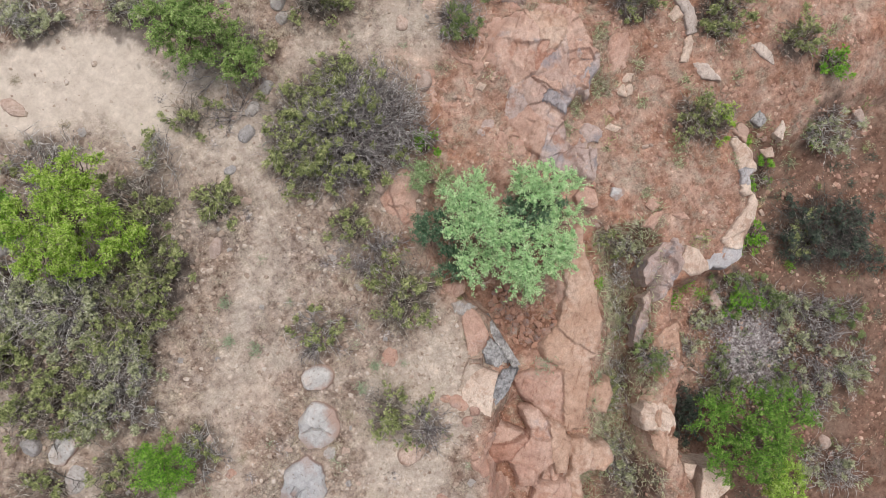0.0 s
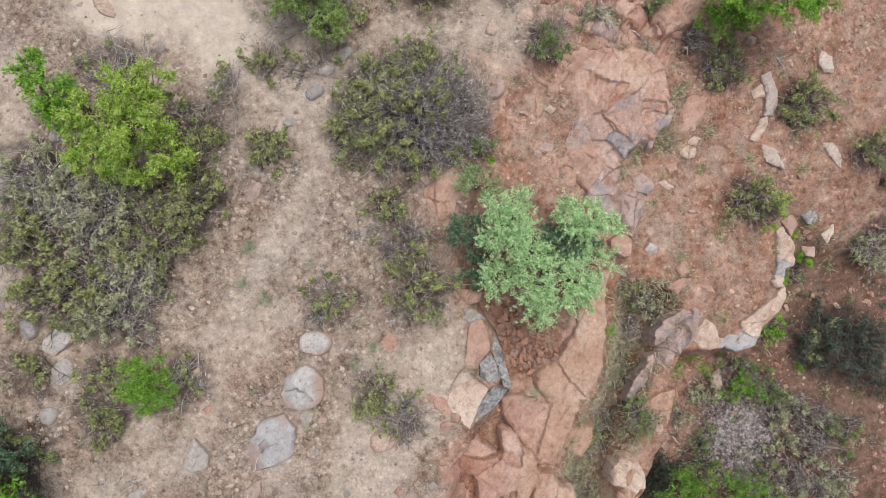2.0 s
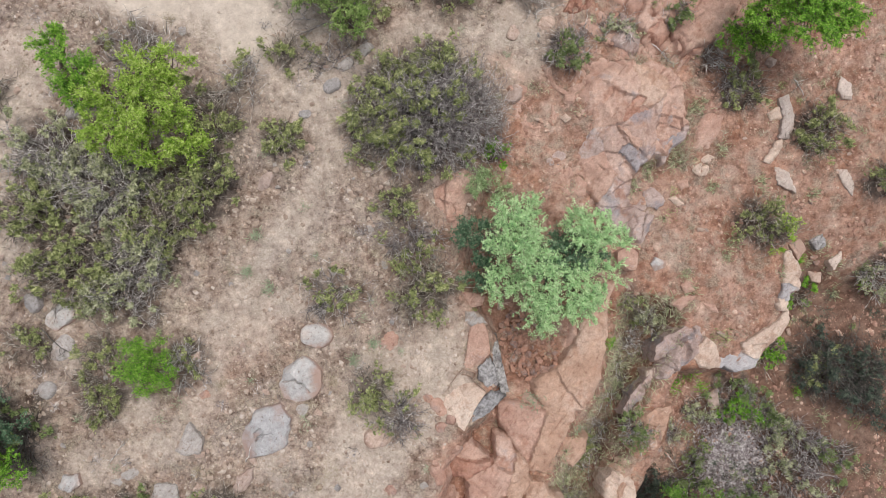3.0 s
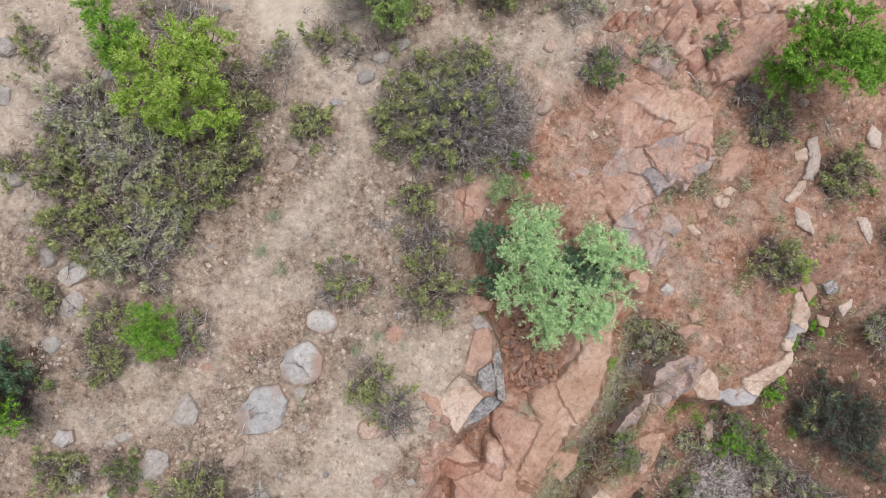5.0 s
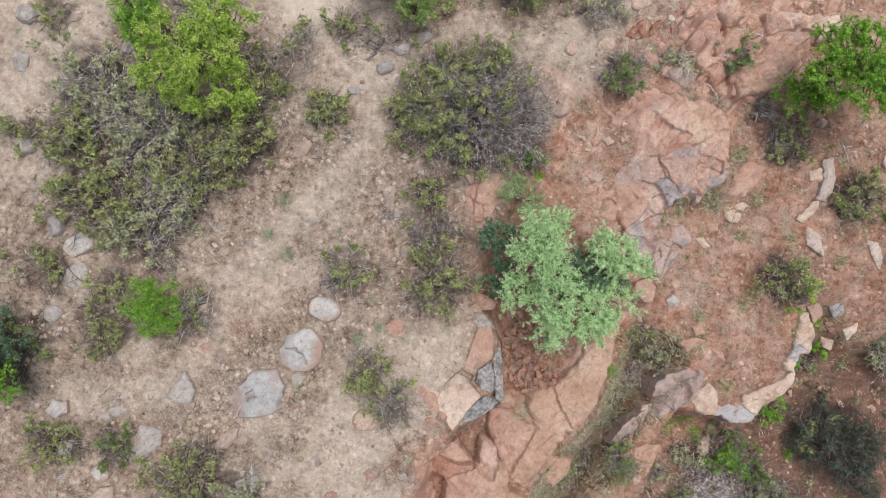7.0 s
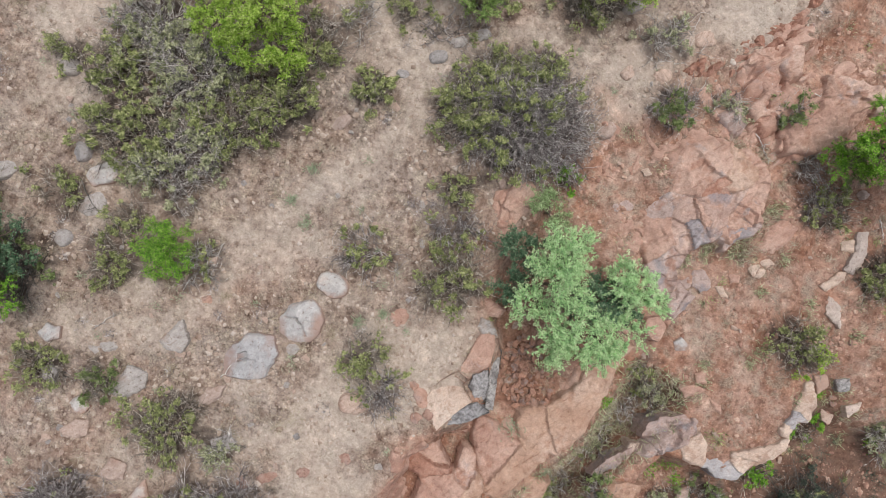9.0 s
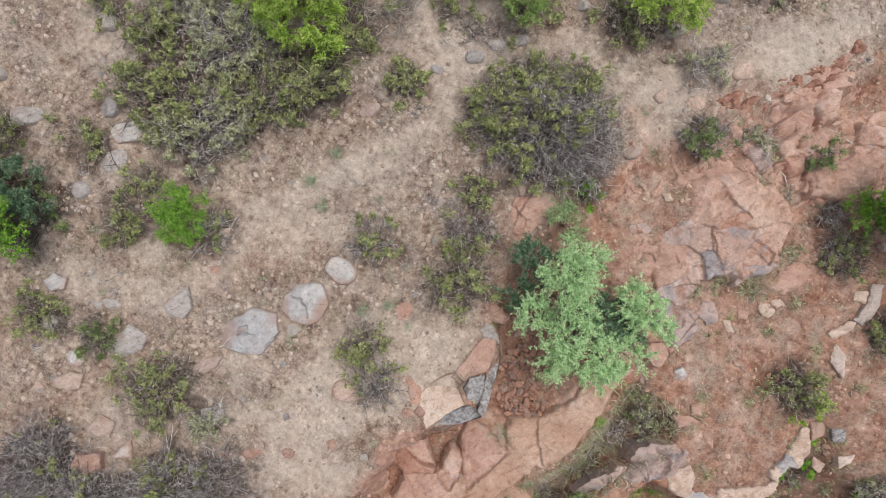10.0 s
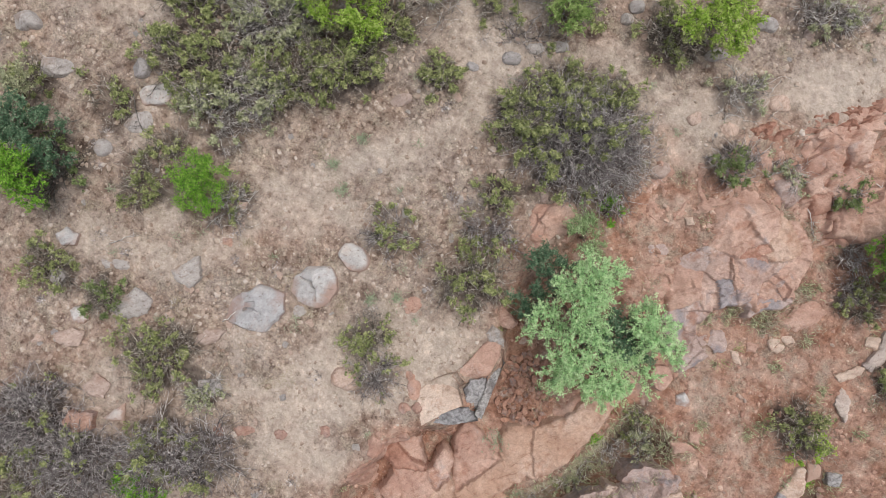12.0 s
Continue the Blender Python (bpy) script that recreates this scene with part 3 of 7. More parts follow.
def shrub(name, x, y, rx, ry, turn, h, leaf_mat, twig_mat, label, seed, cover=0.5, density=1.0, leaf=0.035, wild=0.3, category="bush", bare=(0.0, 0.0)):
    """A many-stemmed bush: arching twigs from a few root points, with leaves in small bunches. cover: how much of it is in leaf; bare: the side that has lost its leaves."""
    rng = np.random.default_rng(seed)
    root = new(name)
    gz = ground_z(x, y)
    root.matrix_world = pose(x, y, gz, 0, 0, turn)
    tagged(root, label, category)
    area = rx * ry
    LITTER_SHADE.append((x, y, max(rx, ry), min(1.0, 0.55 * density + 0.5 * cover)))
    n1 = int(np.clip(46 * area * density, 16, 640))
    ang = rng.uniform(0, 2 * math.pi, n1)
    rho = np.sqrt(rng.uniform(0.02, 1, n1))
    edge = 1 + wild * fbm(np.cos(ang) * 1.5 + seed, np.sin(ang) * 1.5, seed, 3)
    ex, ey = np.cos(ang) * rho * edge * rx, np.sin(ang) * rho * edge * ry
    hump = 0.75 + 0.4 * fbm(ex * 1.5 / max(rx, 0.5) + 3, ey * 1.5 / max(ry, 0.5), seed + 5, 2)
    ez = h * (1 - 0.75 * rho ** 2) * hump * rng.uniform(0.55, 1.1, n1)
    tip = np.stack([ex, ey, np.maximum(ez, 0.05)], 1)
    base = np.stack([ex * 0.35 + rng.normal(0, 0.08 * rx, n1), ey * 0.35 + rng.normal(0, 0.08 * ry, n1), np.full(n1, -0.06)], 1)
    stems = curves(rng, base, tip, 7, 0.15 * h * rng.uniform(0, 1, n1), np.full(n1, 0.011 * (rx + ry) ** 0.5))
    k2 = 5
    par = np.repeat(np.arange(n1), k2)
    s2 = stems[par, rng.integers(2, 7, len(par))]
    d = rng.normal(size=(len(par), 3)) * [1, 1, 0.5] + (stems[par, 6] - stems[par, 0]) / max(rx, ry) * 0.8
    d /= np.linalg.norm(d, axis=1, keepdims=True)
    ln = rng.uniform(0.2, 0.55, len(par)) * min(1.0, 0.5 + 0.35 * math.sqrt(area))
    e2 = s2 + d * ln[:, None]
    e2[:, 2] = np.maximum(e2[:, 2], 0.03)
    twigs = curves(rng, s2, e2, 5, 0.06 * rng.uniform(-1, 1, len(par)), ln * 0.02)
    par3 = np.repeat(np.arange(len(par)), 2)
    s3 = twigs[par3, rng.integers(1, 5, len(par3))]
    d3 = rng.normal(size=(len(par3), 3)) * [0.8, 0.8, 0.4] + d[par3]
    d3 /= np.linalg.norm(d3, axis=1, keepdims=True)
    e3 = s3 + d3 * rng.uniform(0.1, 0.28, len(par3))[:, None]
    fine = curves(rng, s3, e3, 3, np.zeros(len(par3)), np.full(len(par3), 0.007))
    vs, fs, off = [], [], 0
    for ls, a, b in ((stems, 0.014, 0.007), (twigs, 0.009, 0.0045), (fine, 0.006, 0.003)):
        v, f = tubes(ls, a * rng.uniform(0.6, 1.3, len(ls)), np.full(len(ls), b))
        vs.append(v), fs.append(f + off)
        off += len(v)
    part_mesh("twig_tangle", mesh_from("twig_tangle", np.concatenate(vs), np.concatenate(fs), twig_mat), root)
    if cover > 0:
        pts = np.concatenate([twigs[:, 2:].reshape(-1, 3), fine.reshape(-1, 3), stems[:, 4:].reshape(-1, 3)])
        patch = 0.5 + 0.36 * fbm(pts[:, 0] * 1.5 + seed * 3.1, pts[:, 1] * 1.5, seed + 9, 4) + rng.normal(0, 0.2, len(pts)) + pts[:, 0] / rx * bare[0] + pts[:, 1] / ry * bare[1]
        top = pts[:, 2] / max(h, 0.1)
        keep = pts[patch * (1.15 - 0.3 * np.clip(top, 0, 1)) < cover * 1.05 + 0.02]
        bunches = int(min(6000, 800 * area * cover * density ** 0.5 + 24))
        if len(keep) > 10:
            # leaves sit in tight sprays at the twig ends, with dark gaps between
            tufts = keep[rng.integers(0, len(keep), bunches // 14 + 5)]
            own = rng.integers(0, len(tufts), bunches)
            wide = rng.uniform(0.03, 0.085, len(tufts))[own, None]
            c = tufts[own] + rng.normal(size=(bunches, 3)) * wide * [1, 1, 0.6] + [0, 0, 0.05]
            m = 8
            at = (c[:, None] + rng.normal(size=(bunches, m, 3)) * rng.uniform(0.012, 0.035, (bunches, 1, 1)) * [1, 1, 0.6]).reshape(-1, 3)
            at[:, 2] = np.maximum(at[:, 2], 0.02)
            v, f = leaves(rng, at, leaf)
            part_mesh("foliage", mesh_from("foliage", v, f, leaf_mat), root)
    return root


def tree(name, x, y, lobes, leaf_mat, label, seed, leaf=0.04, per=30, sprays=150, spread=0.032, trunk_r=0.09, category="tree", reach=1.0):
    """A small tree. lobes: (dx, dy, z, radius, flatness) of the masses of its crown, from the foot of the trunk."""
    rng = np.random.default_rng(seed)
    root = new(name)
    gz = ground_z(x, y)
    root.matrix_world = pose(x, y, gz)
    tagged(root, label, category)
    limbs, r0s, r1s, tips, tr0 = [], [], [], [], []
    fork = np.array([0.0, 0.0, 0.35 * min(q[2] for q in lobes)])
    trunk = curves(rng, np.array([[0, 0, -0.15]]), fork[None], 6, np.zeros(1), np.array([0.03]))
    fol = []
    for dx, dy, z, r, flat in lobes:
        c = np.array([dx, dy, z])
        limb = curves(rng, fork[None], (c - [0, 0, 0.3 * r * flat])[None], 6, np.array([0.1]), np.array([0.05]))
        limbs.append(limb[0]), r0s.append(trunk_r * 0.7), r1s.append(trunk_r * 0.3)
        # the mass is made of clumps, each clump of sprays
        nc = max(6, int(32 * r * r + 4))
        d = rng.normal(size=(nc, 3))
        d[:, 2] = np.where(rng.random(nc) < 0.8, np.abs(d[:, 2]), d[:, 2])
        d /= np.linalg.norm(d, axis=1, keepdims=True)
        cr = r * rng.uniform(0.25, 0.95, nc) ** 0.6
        cc = c + d * cr[:, None] * [1, 1, flat]
        # each clump is a star of feathery sprays, leaning outwards
        n = int(1.5 * sprays * r * r)
        own = rng.integers(0, nc, n)
        out = (cc - c)[own] / r + rng.normal(size=(n, 3)) * [0.75, 0.75, 0.4] + [0, 0, 0.15]
        out /= np.linalg.norm(out, axis=1, keepdims=True) + 1e-9
        long = reach * rng.uniform(0.14, 0.40, (n, 1)) * min(1.1, 0.5 + 0.6 * r)
        start = cc[own] + rng.normal(size=(n, 3)) * 0.05
        tip = start + out * long
        tip[:, 2] = np.maximum(tip[:, 2] - 0.15 * long[:, 0], 0.12)
        bl = curves(rng, start, tip, 5, 0.12 * long[:, 0], np.full(n, 0.008))
        tips.append(bl)
        m = per
        t = rng.uniform(0.0, 1.0, (n, m))
        k = np.minimum((t * 4).astype(int), 3)
        fr = (t * 4 - k)[..., None]
        row = np.arange(n)[:, None]
        pt = bl[row, k] * (1 - fr) + bl[row, k + 1] * fr + rng.normal(size=(n, m, 3)) * [spread, spread, spread * 0.5]
        limbs.append(curves(rng, limb[0][4][None], cc[:1], 6, np.zeros(1), np.array([0.02]))[0])
        r0s.append(trunk_r * 0.25), r1s.append(trunk_r * 0.12)
        for q in cc[1:]:
            limbs.append(curves(rng, limb[0][rng.integers(3, 6)][None], q[None], 6, np.zeros(1), np.array([0.02]))[0])
            r0s.append(trunk_r * 0.25), r1s.append(trunk_r * 0.1)
        fol.append(pt.reshape(-1, 3))
    v1, f1 = tubes(trunk, np.array([trunk_r]), np.array([trunk_r * 0.75]))
    bole = part_mesh("trunk", mesh_from("trunk", v1, f1, BARK, True), root)
    v2, f2 = tubes(np.array(limbs), np.array(r0s), np.array(r1s))
    bl = np.concatenate(tips)
    v3, f3 = tubes(bl, np.full(len(bl), 0.006), np.full(len(bl), 0.003))
    part_mesh("limb_frame", mesh_from("limb_frame", np.concatenate([v2, v3]), np.concatenate([f2, f3 + len(v2)]), BARK), bole)
    v, f = leaves(rng, np.concatenate(fol), leaf, 1.8, 0.45)
    part_mesh("crown", mesh_from("crown", v, f, leaf_mat), root)
    return root


# ---- rocks ----
def rock_mesh(name, outline, top, depth, mat, seed, tilt=(0.0, 0.0), round_edge=0.035, rough=0.03, cracks=(), dome=0.0, flare=0.12, steps=0, detail=72, soften=0, rings=15, wavy=0.11, facets=3):
    """A rock from its outline (points round the centre), its top height, and how far it goes down. tilt: rise of the top along x and y."""
    rng = np.random.default_rng(seed)
    pts = np.array(outline, float)
    nxt = np.roll(pts, -1, 0)
    edge = np.hypot(*(nxt - pts).T)
    count = np.maximum(1, np.round(edge / edge.sum() * detail)).astype(int)
    ring = np.concatenate([p + (q - p) * np.linspace(0, 1, k, endpoint=False)[:, None] for p, q, k in zip(pts, nxt, count)])
    n = len(ring)
    size = math.sqrt(np.ptp(ring[:, 0]) * np.ptp(ring[:, 1])) + 1e-3
    c = ring.mean(0)
    for _ in range(soften):
        ring = 0.5 * ring + 0.25 * (np.roll(ring, 1, 0) + np.roll(ring, -1, 0))
    a = np.arctan2(ring[:, 1] - c[1], ring[:, 0] - c[0])
    jag = 1 + wavy * fbm(np.cos(a) * 3 + seed, np.sin(a) * 3 + seed, seed, 4)
    jag = jag + 0.35 * wavy * fbm(ring[:, 0] * 9 / max(size, 0.5) + seed, ring[:, 1] * 9 / max(size, 0.5), seed + 6, 3)
    ring = c + (ring - c) * jag[:, None]
    re = min(round_edge, size * 0.2)
    rows = []
    for f in (1.0, 0.75, 0.5, 0.28, 0.12):
        out = 1 + flare * f * (0.6 + 0.6 * vnoise(np.cos(a) * 2 + seed, np.sin(a) * 2 + f * 3, seed))
        strata = 1 + 0.035 * np.sign(np.sin(f * 17 + seed)) * (1 if steps else 0.3)
        rows.append((c + (ring - c) * (out * strata)[:, None], np.full(n, -depth * f), 0))
    rows.append((ring * 1.0, np.full(n, -re), 0))
    for q, dz in ((0.35, -0.35), (0.8, -0.08)):
        rows.append((c + (ring - c) * (1 - re * q * 2 / size), np.full(n, re * dz), 1))
    for f in np.linspace(1 - re * 2.4 / size, 0.05, rings):
        rows.append((c + (ring - c) * f, np.zeros(n), 1))
    V = []
    planes = [(rng.uniform(0, 6.28), rng.uniform(0.12, 0.45), rng.uniform(0.1, 0.32) * size) for _ in range(facets)]
    rim = np.hypot(ring[:, 0] - c[0], ring[:, 1] - c[1]) / (size * 0.5)
    for xy, z, is_top in rows:
        x, y = xy[:, 0], xy[:, 1]
        w = 1.0 if z[0] > -depth * 0.3 else 0.5
        zz = z + (x * tilt[0] + y * tilt[1]) * (1 if z[0] > -depth * 0.6 else 0)
        rr = np.hypot(x - c[0], y - c[1]) / (size * 0.5)
        zz = zz + w * rough * (fbm(x * 2.5 / max(size, 0.4) + seed, y * 2.5 / max(size, 0.4), seed, 4) + 0.5 * fbm(x * 11, y * 11 + seed, seed + 2, 2))
        zz = zz - dome * np.minimum(rr, rim) ** 2
        if is_top:
            for q, lean, off in planes:
                zz = zz - lean * np.maximum(0, (x - c[0]) * math.cos(q) + (y - c[1]) * math.sin(q) - off)
            if steps:
                zz = zz - 0.06 * steps * np.floor(2.2 * (0.5 + 0.5 * fbm(x * 1.1 + seed, y * 1.1, seed + 4, 2)))
            for x1, y1, x2, y2, dp in cracks:
                dd = along(x + 0.03 * fbm(x * 6, y * 6, seed, 2), y + 0.03 * fbm(y * 6, x * 6, seed, 2), [(x1, y1), (x2, y2)])
                zz = zz - dp * np.exp(-(dd / 0.035) ** 2)
        V.append(np.stack([x, y, top + zz], 1))
    R = len(V)
    verts = np.concatenate(V + [np.array([[c[0], c[1], V[-1][:, 2].mean()]])])
    i = np.arange(R - 1)[:, None] * n
    j = np.arange(n)[None, :]
    quads = np.stack([i + j, i + (j + 1) % n, i + n + (j + 1) % n, i + n + j], -1).reshape(-1, 4)
    last = (R - 1) * n
    fan = np.array([[last + k, last + (k + 1) % n, R * n] for k in range(n)])
    me = bpy.data.meshes.new(name)
    me.from_pydata(verts.tolist(), [], quads.tolist() + fan.tolist())
    me.polygons.foreach_set("use_smooth", np.ones(len(me.polygons), bool))
    me.materials.append(mat)
    me.update()
    me.set_sharp_from_angle(angle=radians(38))
    return me


def blob(seed, length, width, corners=9, square=2.6, jag=0.12):
    """An irregular outline about the origin."""
    rng = np.random.default_rng(seed)
    a = np.sort((np.arange(corners) + rng.uniform(-0.35, 0.35, corners)) * 2 * math.pi / corners)
    r = (np.abs(np.cos(a)) ** square + np.abs(np.sin(a)) ** square) ** (-1 / square) * (1 + rng.uniform(-jag, jag, corners))
    return [(float(np.cos(q) * k * length / 2), float(np.sin(q) * k * width / 2)) for q, k in zip(a, r)]


def boulder_mesh(name, length, width, rise, bury, mat, seed, corners=9, square=2.4, jag=0.12, box=3.0, facets=4, rough=0.03, cracks=(), flakes=(), wavy=0.07):
    """A half-buried stone: a domed body cut by broken faces. box: 2 round, 6 flat-topped. flakes: hollows (x, y, r, depth) with sharp rims."""
    r = np.random.default_rng(seed)
    n, rings = (132, 46) if max(length, width) > 1.1 else (64, 22) if max(length, width) > 0.7 else (40, 13)
    out = np.array(blob(seed, length, width, corners, square, jag))
    pa, pr = np.arctan2(out[:, 1], out[:, 0]), np.hypot(out[:, 0], out[:, 1])
    o = np.argsort(pa)
    a = np.linspace(-math.pi, math.pi, n, endpoint=False)
    P = out[o]
    rad = np.full(n, 1e9)
    for (ax, ay), (bx, by) in zip(P, np.roll(P, -1, 0)):
        det = np.cos(a) * (ay - by) - np.sin(a) * (ax - bx)
        det = np.where(np.abs(det) < 1e-9, 1e-9, det)
        t = (ax * (ay - by) - ay * (ax - bx)) / det
        u = (np.cos(a) * ay - np.sin(a) * ax) / det
        rad = np.where((t > 0) & (u >= -1e-6) & (u <= 1 + 1e-6), np.minimum(rad, t), rad)
    rad = np.where(rad > 1e8, np.interp(a, pa[o], pr[o], period=2 * math.pi), rad)
    for _ in range(5 if box < 4 else 0):
        rad = 0.5 * rad + 0.25 * (np.roll(rad, 1) + np.roll(rad, -1))
    rad = rad * (1 + wavy * fbm(np.cos(a) * 2.5 + seed, np.sin(a) * 2.5, seed, 4))
    size = math.sqrt(length * width)
    f = np.concatenate([np.linspace(0.04, 0.8, rings - 8), np.linspace(0.86, 1.0, 8)])
    F, A = np.meshgrid(f, a, indexing="ij")
    x, y = F * rad * np.cos(A), F * rad * np.sin(A)
    z = rise * np.maximum(0, 1 - F ** box) ** (1 / 1.8)
    for _ in range(facets):
        q, lean, off = r.uniform(0, 6.28), r.uniform(0.3, 1.1) * rise / size * 1.6, rise * r.uniform(0.88, 1.05)
        z = np.minimum(z, off - lean * (x * math.cos(q) + y * math.sin(q)))
    z = z + rough * fbm(x * 2.2 / size + seed, y * 2.2 / size, seed + 1, 4) + 0.3 * rough * fbm(x * 13, y * 13, seed + 2, 2)
    jx, jy = x + 0.03 * fbm(x * 7, y * 7, seed + 3, 2), y + 0.03 * fbm(y * 7, x * 7, seed + 4, 2)
    for x1, y1, x2, y2, dp in cracks:
        z = z - dp * np.exp(-(along(jx, jy, [(x1, y1), (x2, y2)]) / 0.028) ** 2)
    for fx, fy, fr, dp in flakes:
        z = z - dp * step(fr, fr * 0.8, np.maximum(np.abs(jx - fx), np.abs(jy - fy) * 1.6))
    z[-1] = np.minimum(z[-1], 0.0)
    skirt = [(x[-1] * k, y[-1] * k, np.full(n, zz)) for k, zz in ((1.03, -bury * 0.4), (0.95, -bury))]
    V = np.concatenate([np.stack([x, y, z], -1).reshape(-1, 3)] + [np.stack(q, -1) for q in skirt] + [np.array([[0, 0, z[0].mean()]])])
    R = len(f) + 2
    i, j = np.arange(R - 1)[:, None] * n, np.arange(n)[None, :]
    quads = np.stack([i + j, i + n + j, i + n + (j + 1) % n, i + (j + 1) % n], -1).reshape(-1, 4)
    me = bpy.data.meshes.new(name)
    me.from_pydata(V.tolist(), [], quads.tolist() + [[R * n, k, (k + 1) % n] for k in range(n)])
    me.polygons.foreach_set("use_smooth", np.ones(len(me.polygons), bool))
    me.materials.append(mat)
    me.update()
    me.set_sharp_from_angle(angle=radians(34))
    return me


def rock(name, x, y, length, width, turn, rise, mat, label, seed, category="rock", group="", bury=0.35, **kw):
    """A loose or embedded rock; rise: how far its top stands over the ground."""
    gz = ground_z(x, y)
    given = {k: v for k, v in kw.items() if k in ("corners", "square", "jag", "box", "facets", "rough", "cracks", "flakes", "wavy")}
    ob = new(name, boulder_mesh(name, length * 1.06, width * 1.06, rise * 1.25 + 0.03, bury, mat, seed, **given))
    ob.matrix_world = pose(x, y, gz - 0.02, 0, 0, turn)
    return tagged(ob, label, category, group)


def slab(name, corners, top, mat, label, seed, depth=1.0, category="rock", proud=0.06, grow=1.0, **kw):
    """A rock shelf with a known plan: corners in world metres, top in world height."""
    cx, cy = sum(p[0] for p in corners) / len(corners), sum(p[1] for p in corners) / len(corners)
    corners = [(cx + (px - cx) * grow, cy + (py - cy) * grow) for px, py in corners]
    near = max(ground_z(cx + (px - cx) * 0.7, cy + (py - cy) * 0.7) for px, py in corners)
    top = max(top, near + proud)
    me = rock_mesh(name, [(px - cx, py - cy) for px, py in corners], 0.0, depth, mat, seed, **kw)
    ob = new(name, me)
    ob.matrix_world = pose(cx, cy, top)
    return tagged(ob, label, category)


def cells(u, v, seed):
    """Jittered cells: for the nearest and the next centre the distance, the cell's number and the offset from its centre."""
    iu, iv = np.floor(u), np.floor(v)
    best = [[np.full(u.shape, 9.0), np.zeros(u.shape, np.int64), np.zeros(u.shape), np.zeros(u.shape)] for _ in range(2)]
    for a in (-2, -1, 0, 1, 2):
        for b in (-2, -1, 0, 1, 2):
            cu, cv = iu + a, iv + b
            pu, pv = cu + 0.1 + 0.8 * hash2(cu, cv, seed), cv + 0.1 + 0.8 * hash2(cu, cv, seed + 1)
            new_one = [np.hypot(u - pu, v - pv), ((cu + 500) * 1000 + cv + 500).astype(np.int64), u - pu, v - pv]
            first, second = new_one[0] < best[0][0], new_one[0] < best[1][0]
            for k in range(4):
                was = best[0][k]
                best[1][k] = np.where(first, was, np.where(second, new_one[k], best[1][k]))
                best[0][k] = np.where(first, new_one[k], was)
    return best


def sheet_mesh(name, keep, x, y, z, w, mats, skirt):
    """A patch of a grid as a solid crust: the faces given, with sides going down by skirt."""
    used, inv = np.unique(keep.ravel(), return_inverse=True)
    f = inv.reshape(keep.shape)
    top = np.stack([x[used], y[used], z[used]], 1)
    e = np.concatenate([f[:, [0, 1]], f[:, [1, 2]], f[:, [2, 3]], f[:, [3, 0]]])
    key = np.sort(e, 1)
    _, first, cnt = np.unique(key, axis=0, return_index=True, return_counts=True)
    rim = e[first[cnt == 1]]
    n = len(top)
    low = top - [0, 0, skirt]
    sides = np.stack([rim[:, 1], rim[:, 0], rim[:, 0] + n, rim[:, 1] + n], 1)
    me = mesh_from(name, np.concatenate([top, low]), np.concatenate([f, sides]), mats, True)
    me.set_sharp_from_angle(angle=radians(28))
    return me


def flaked(x, y, chip, seed):
    """Depth of angular flakes broken off in thin layers, each a little slanted."""
    z = 0
    for k, (size, deep) in enumerate(((0.62, chip), (0.27, 0.5 * chip))):
        flake, rest = cells((x * 0.78 + y * 0.62) / size / 1.5, (y * 0.78 - x * 0.62) / size, seed + 5 + k)
        cut, cut2 = (np.maximum(0, hash2(q[1], q[1] * 3 + 1, seed + 7 + k) - 0.45) * 1.8 + 0.5 * (hash2(q[1], q[1] * 5 + 2, seed + 8 + k) - 0.5) * q[2] for q in (flake, rest))
        f = 0.5 + 0.5 * np.clip((rest[0] - flake[0]) * size / 0.03, 0, 1)
        z = z + deep * (cut * f + cut2 * (1 - f))
    return z


def bed(name, region, seed, mats, label, cell, stretch, turn, proud, drop, tilt=0.15, crack=0.06, rough=0.02, edge=0.22, res=0.028, ragged=0.2, warp=0.14, lip=0.25):
    """Bedrock breaking through the soil, split by joints into angular plates at uneven heights; each plate is a piece of its own."""
    x0, y0 = np.min(region, 0) - 0.4 - ragged
    x1, y1 = np.max(region, 0) + 0.4 + ragged
    xs, ys = np.arange(x0, x1, res), np.arange(y0, y1, res)
    w = len(xs)
    gx, gy = np.meshgrid(xs, ys)
    x, y = gx.ravel(), gy.ravel()
    s = inside(x, y, region) + ragged * fbm(x * 1.3, y * 1.3, seed + 1) + 0.05 * fbm(x * 6, y * 6, seed + 2, 2)
    xw, yw = x + warp * fbm(x * 0.9, y * 0.9, seed + 3, 3), y + warp * fbm(x * 0.9 + 40, y * 0.9, seed + 4, 3)
    co, si = math.cos(radians(turn)), math.sin(radians(turn))
    xw, yw = xw + 0.035 * fbm(x * 5, y * 5, seed + 6, 3), yw + 0.035 * fbm(x * 5 + 9, y * 5, seed + 7, 3)
    u, v = (xw * co + yw * si) / (stretch * cell), (-xw * si + yw * co) / cell
    near, far = cells(u, v, seed)
    gap = (far[0] - near[0]) * cell
    macro = cells(u * 0.5 + 3, v * 0.5 + 5, seed + 40)
    lift = []
    for k, (_, num, du, dv) in enumerate((near, far)):
        r1, r2, r3, r4 = (hash2(num, num * 7 + 3, seed + 10 + k) for k in range(4))
        q = 0.6 * drop * (r1 - 0.5) * 2 + tilt * cell * ((r2 - 0.5) * 2 * du * stretch + (r3 - 0.5) * 2 * dv)
        lift.append(q - 0.04 * np.floor(2.6 * vnoise(x * 1.7 + seed, y * 1.7 + r4 * 9, seed + 20)) * (r4 > 0.35))
    blend = 0.5 + 0.5 * np.clip(gap / 0.05, 0, 1)
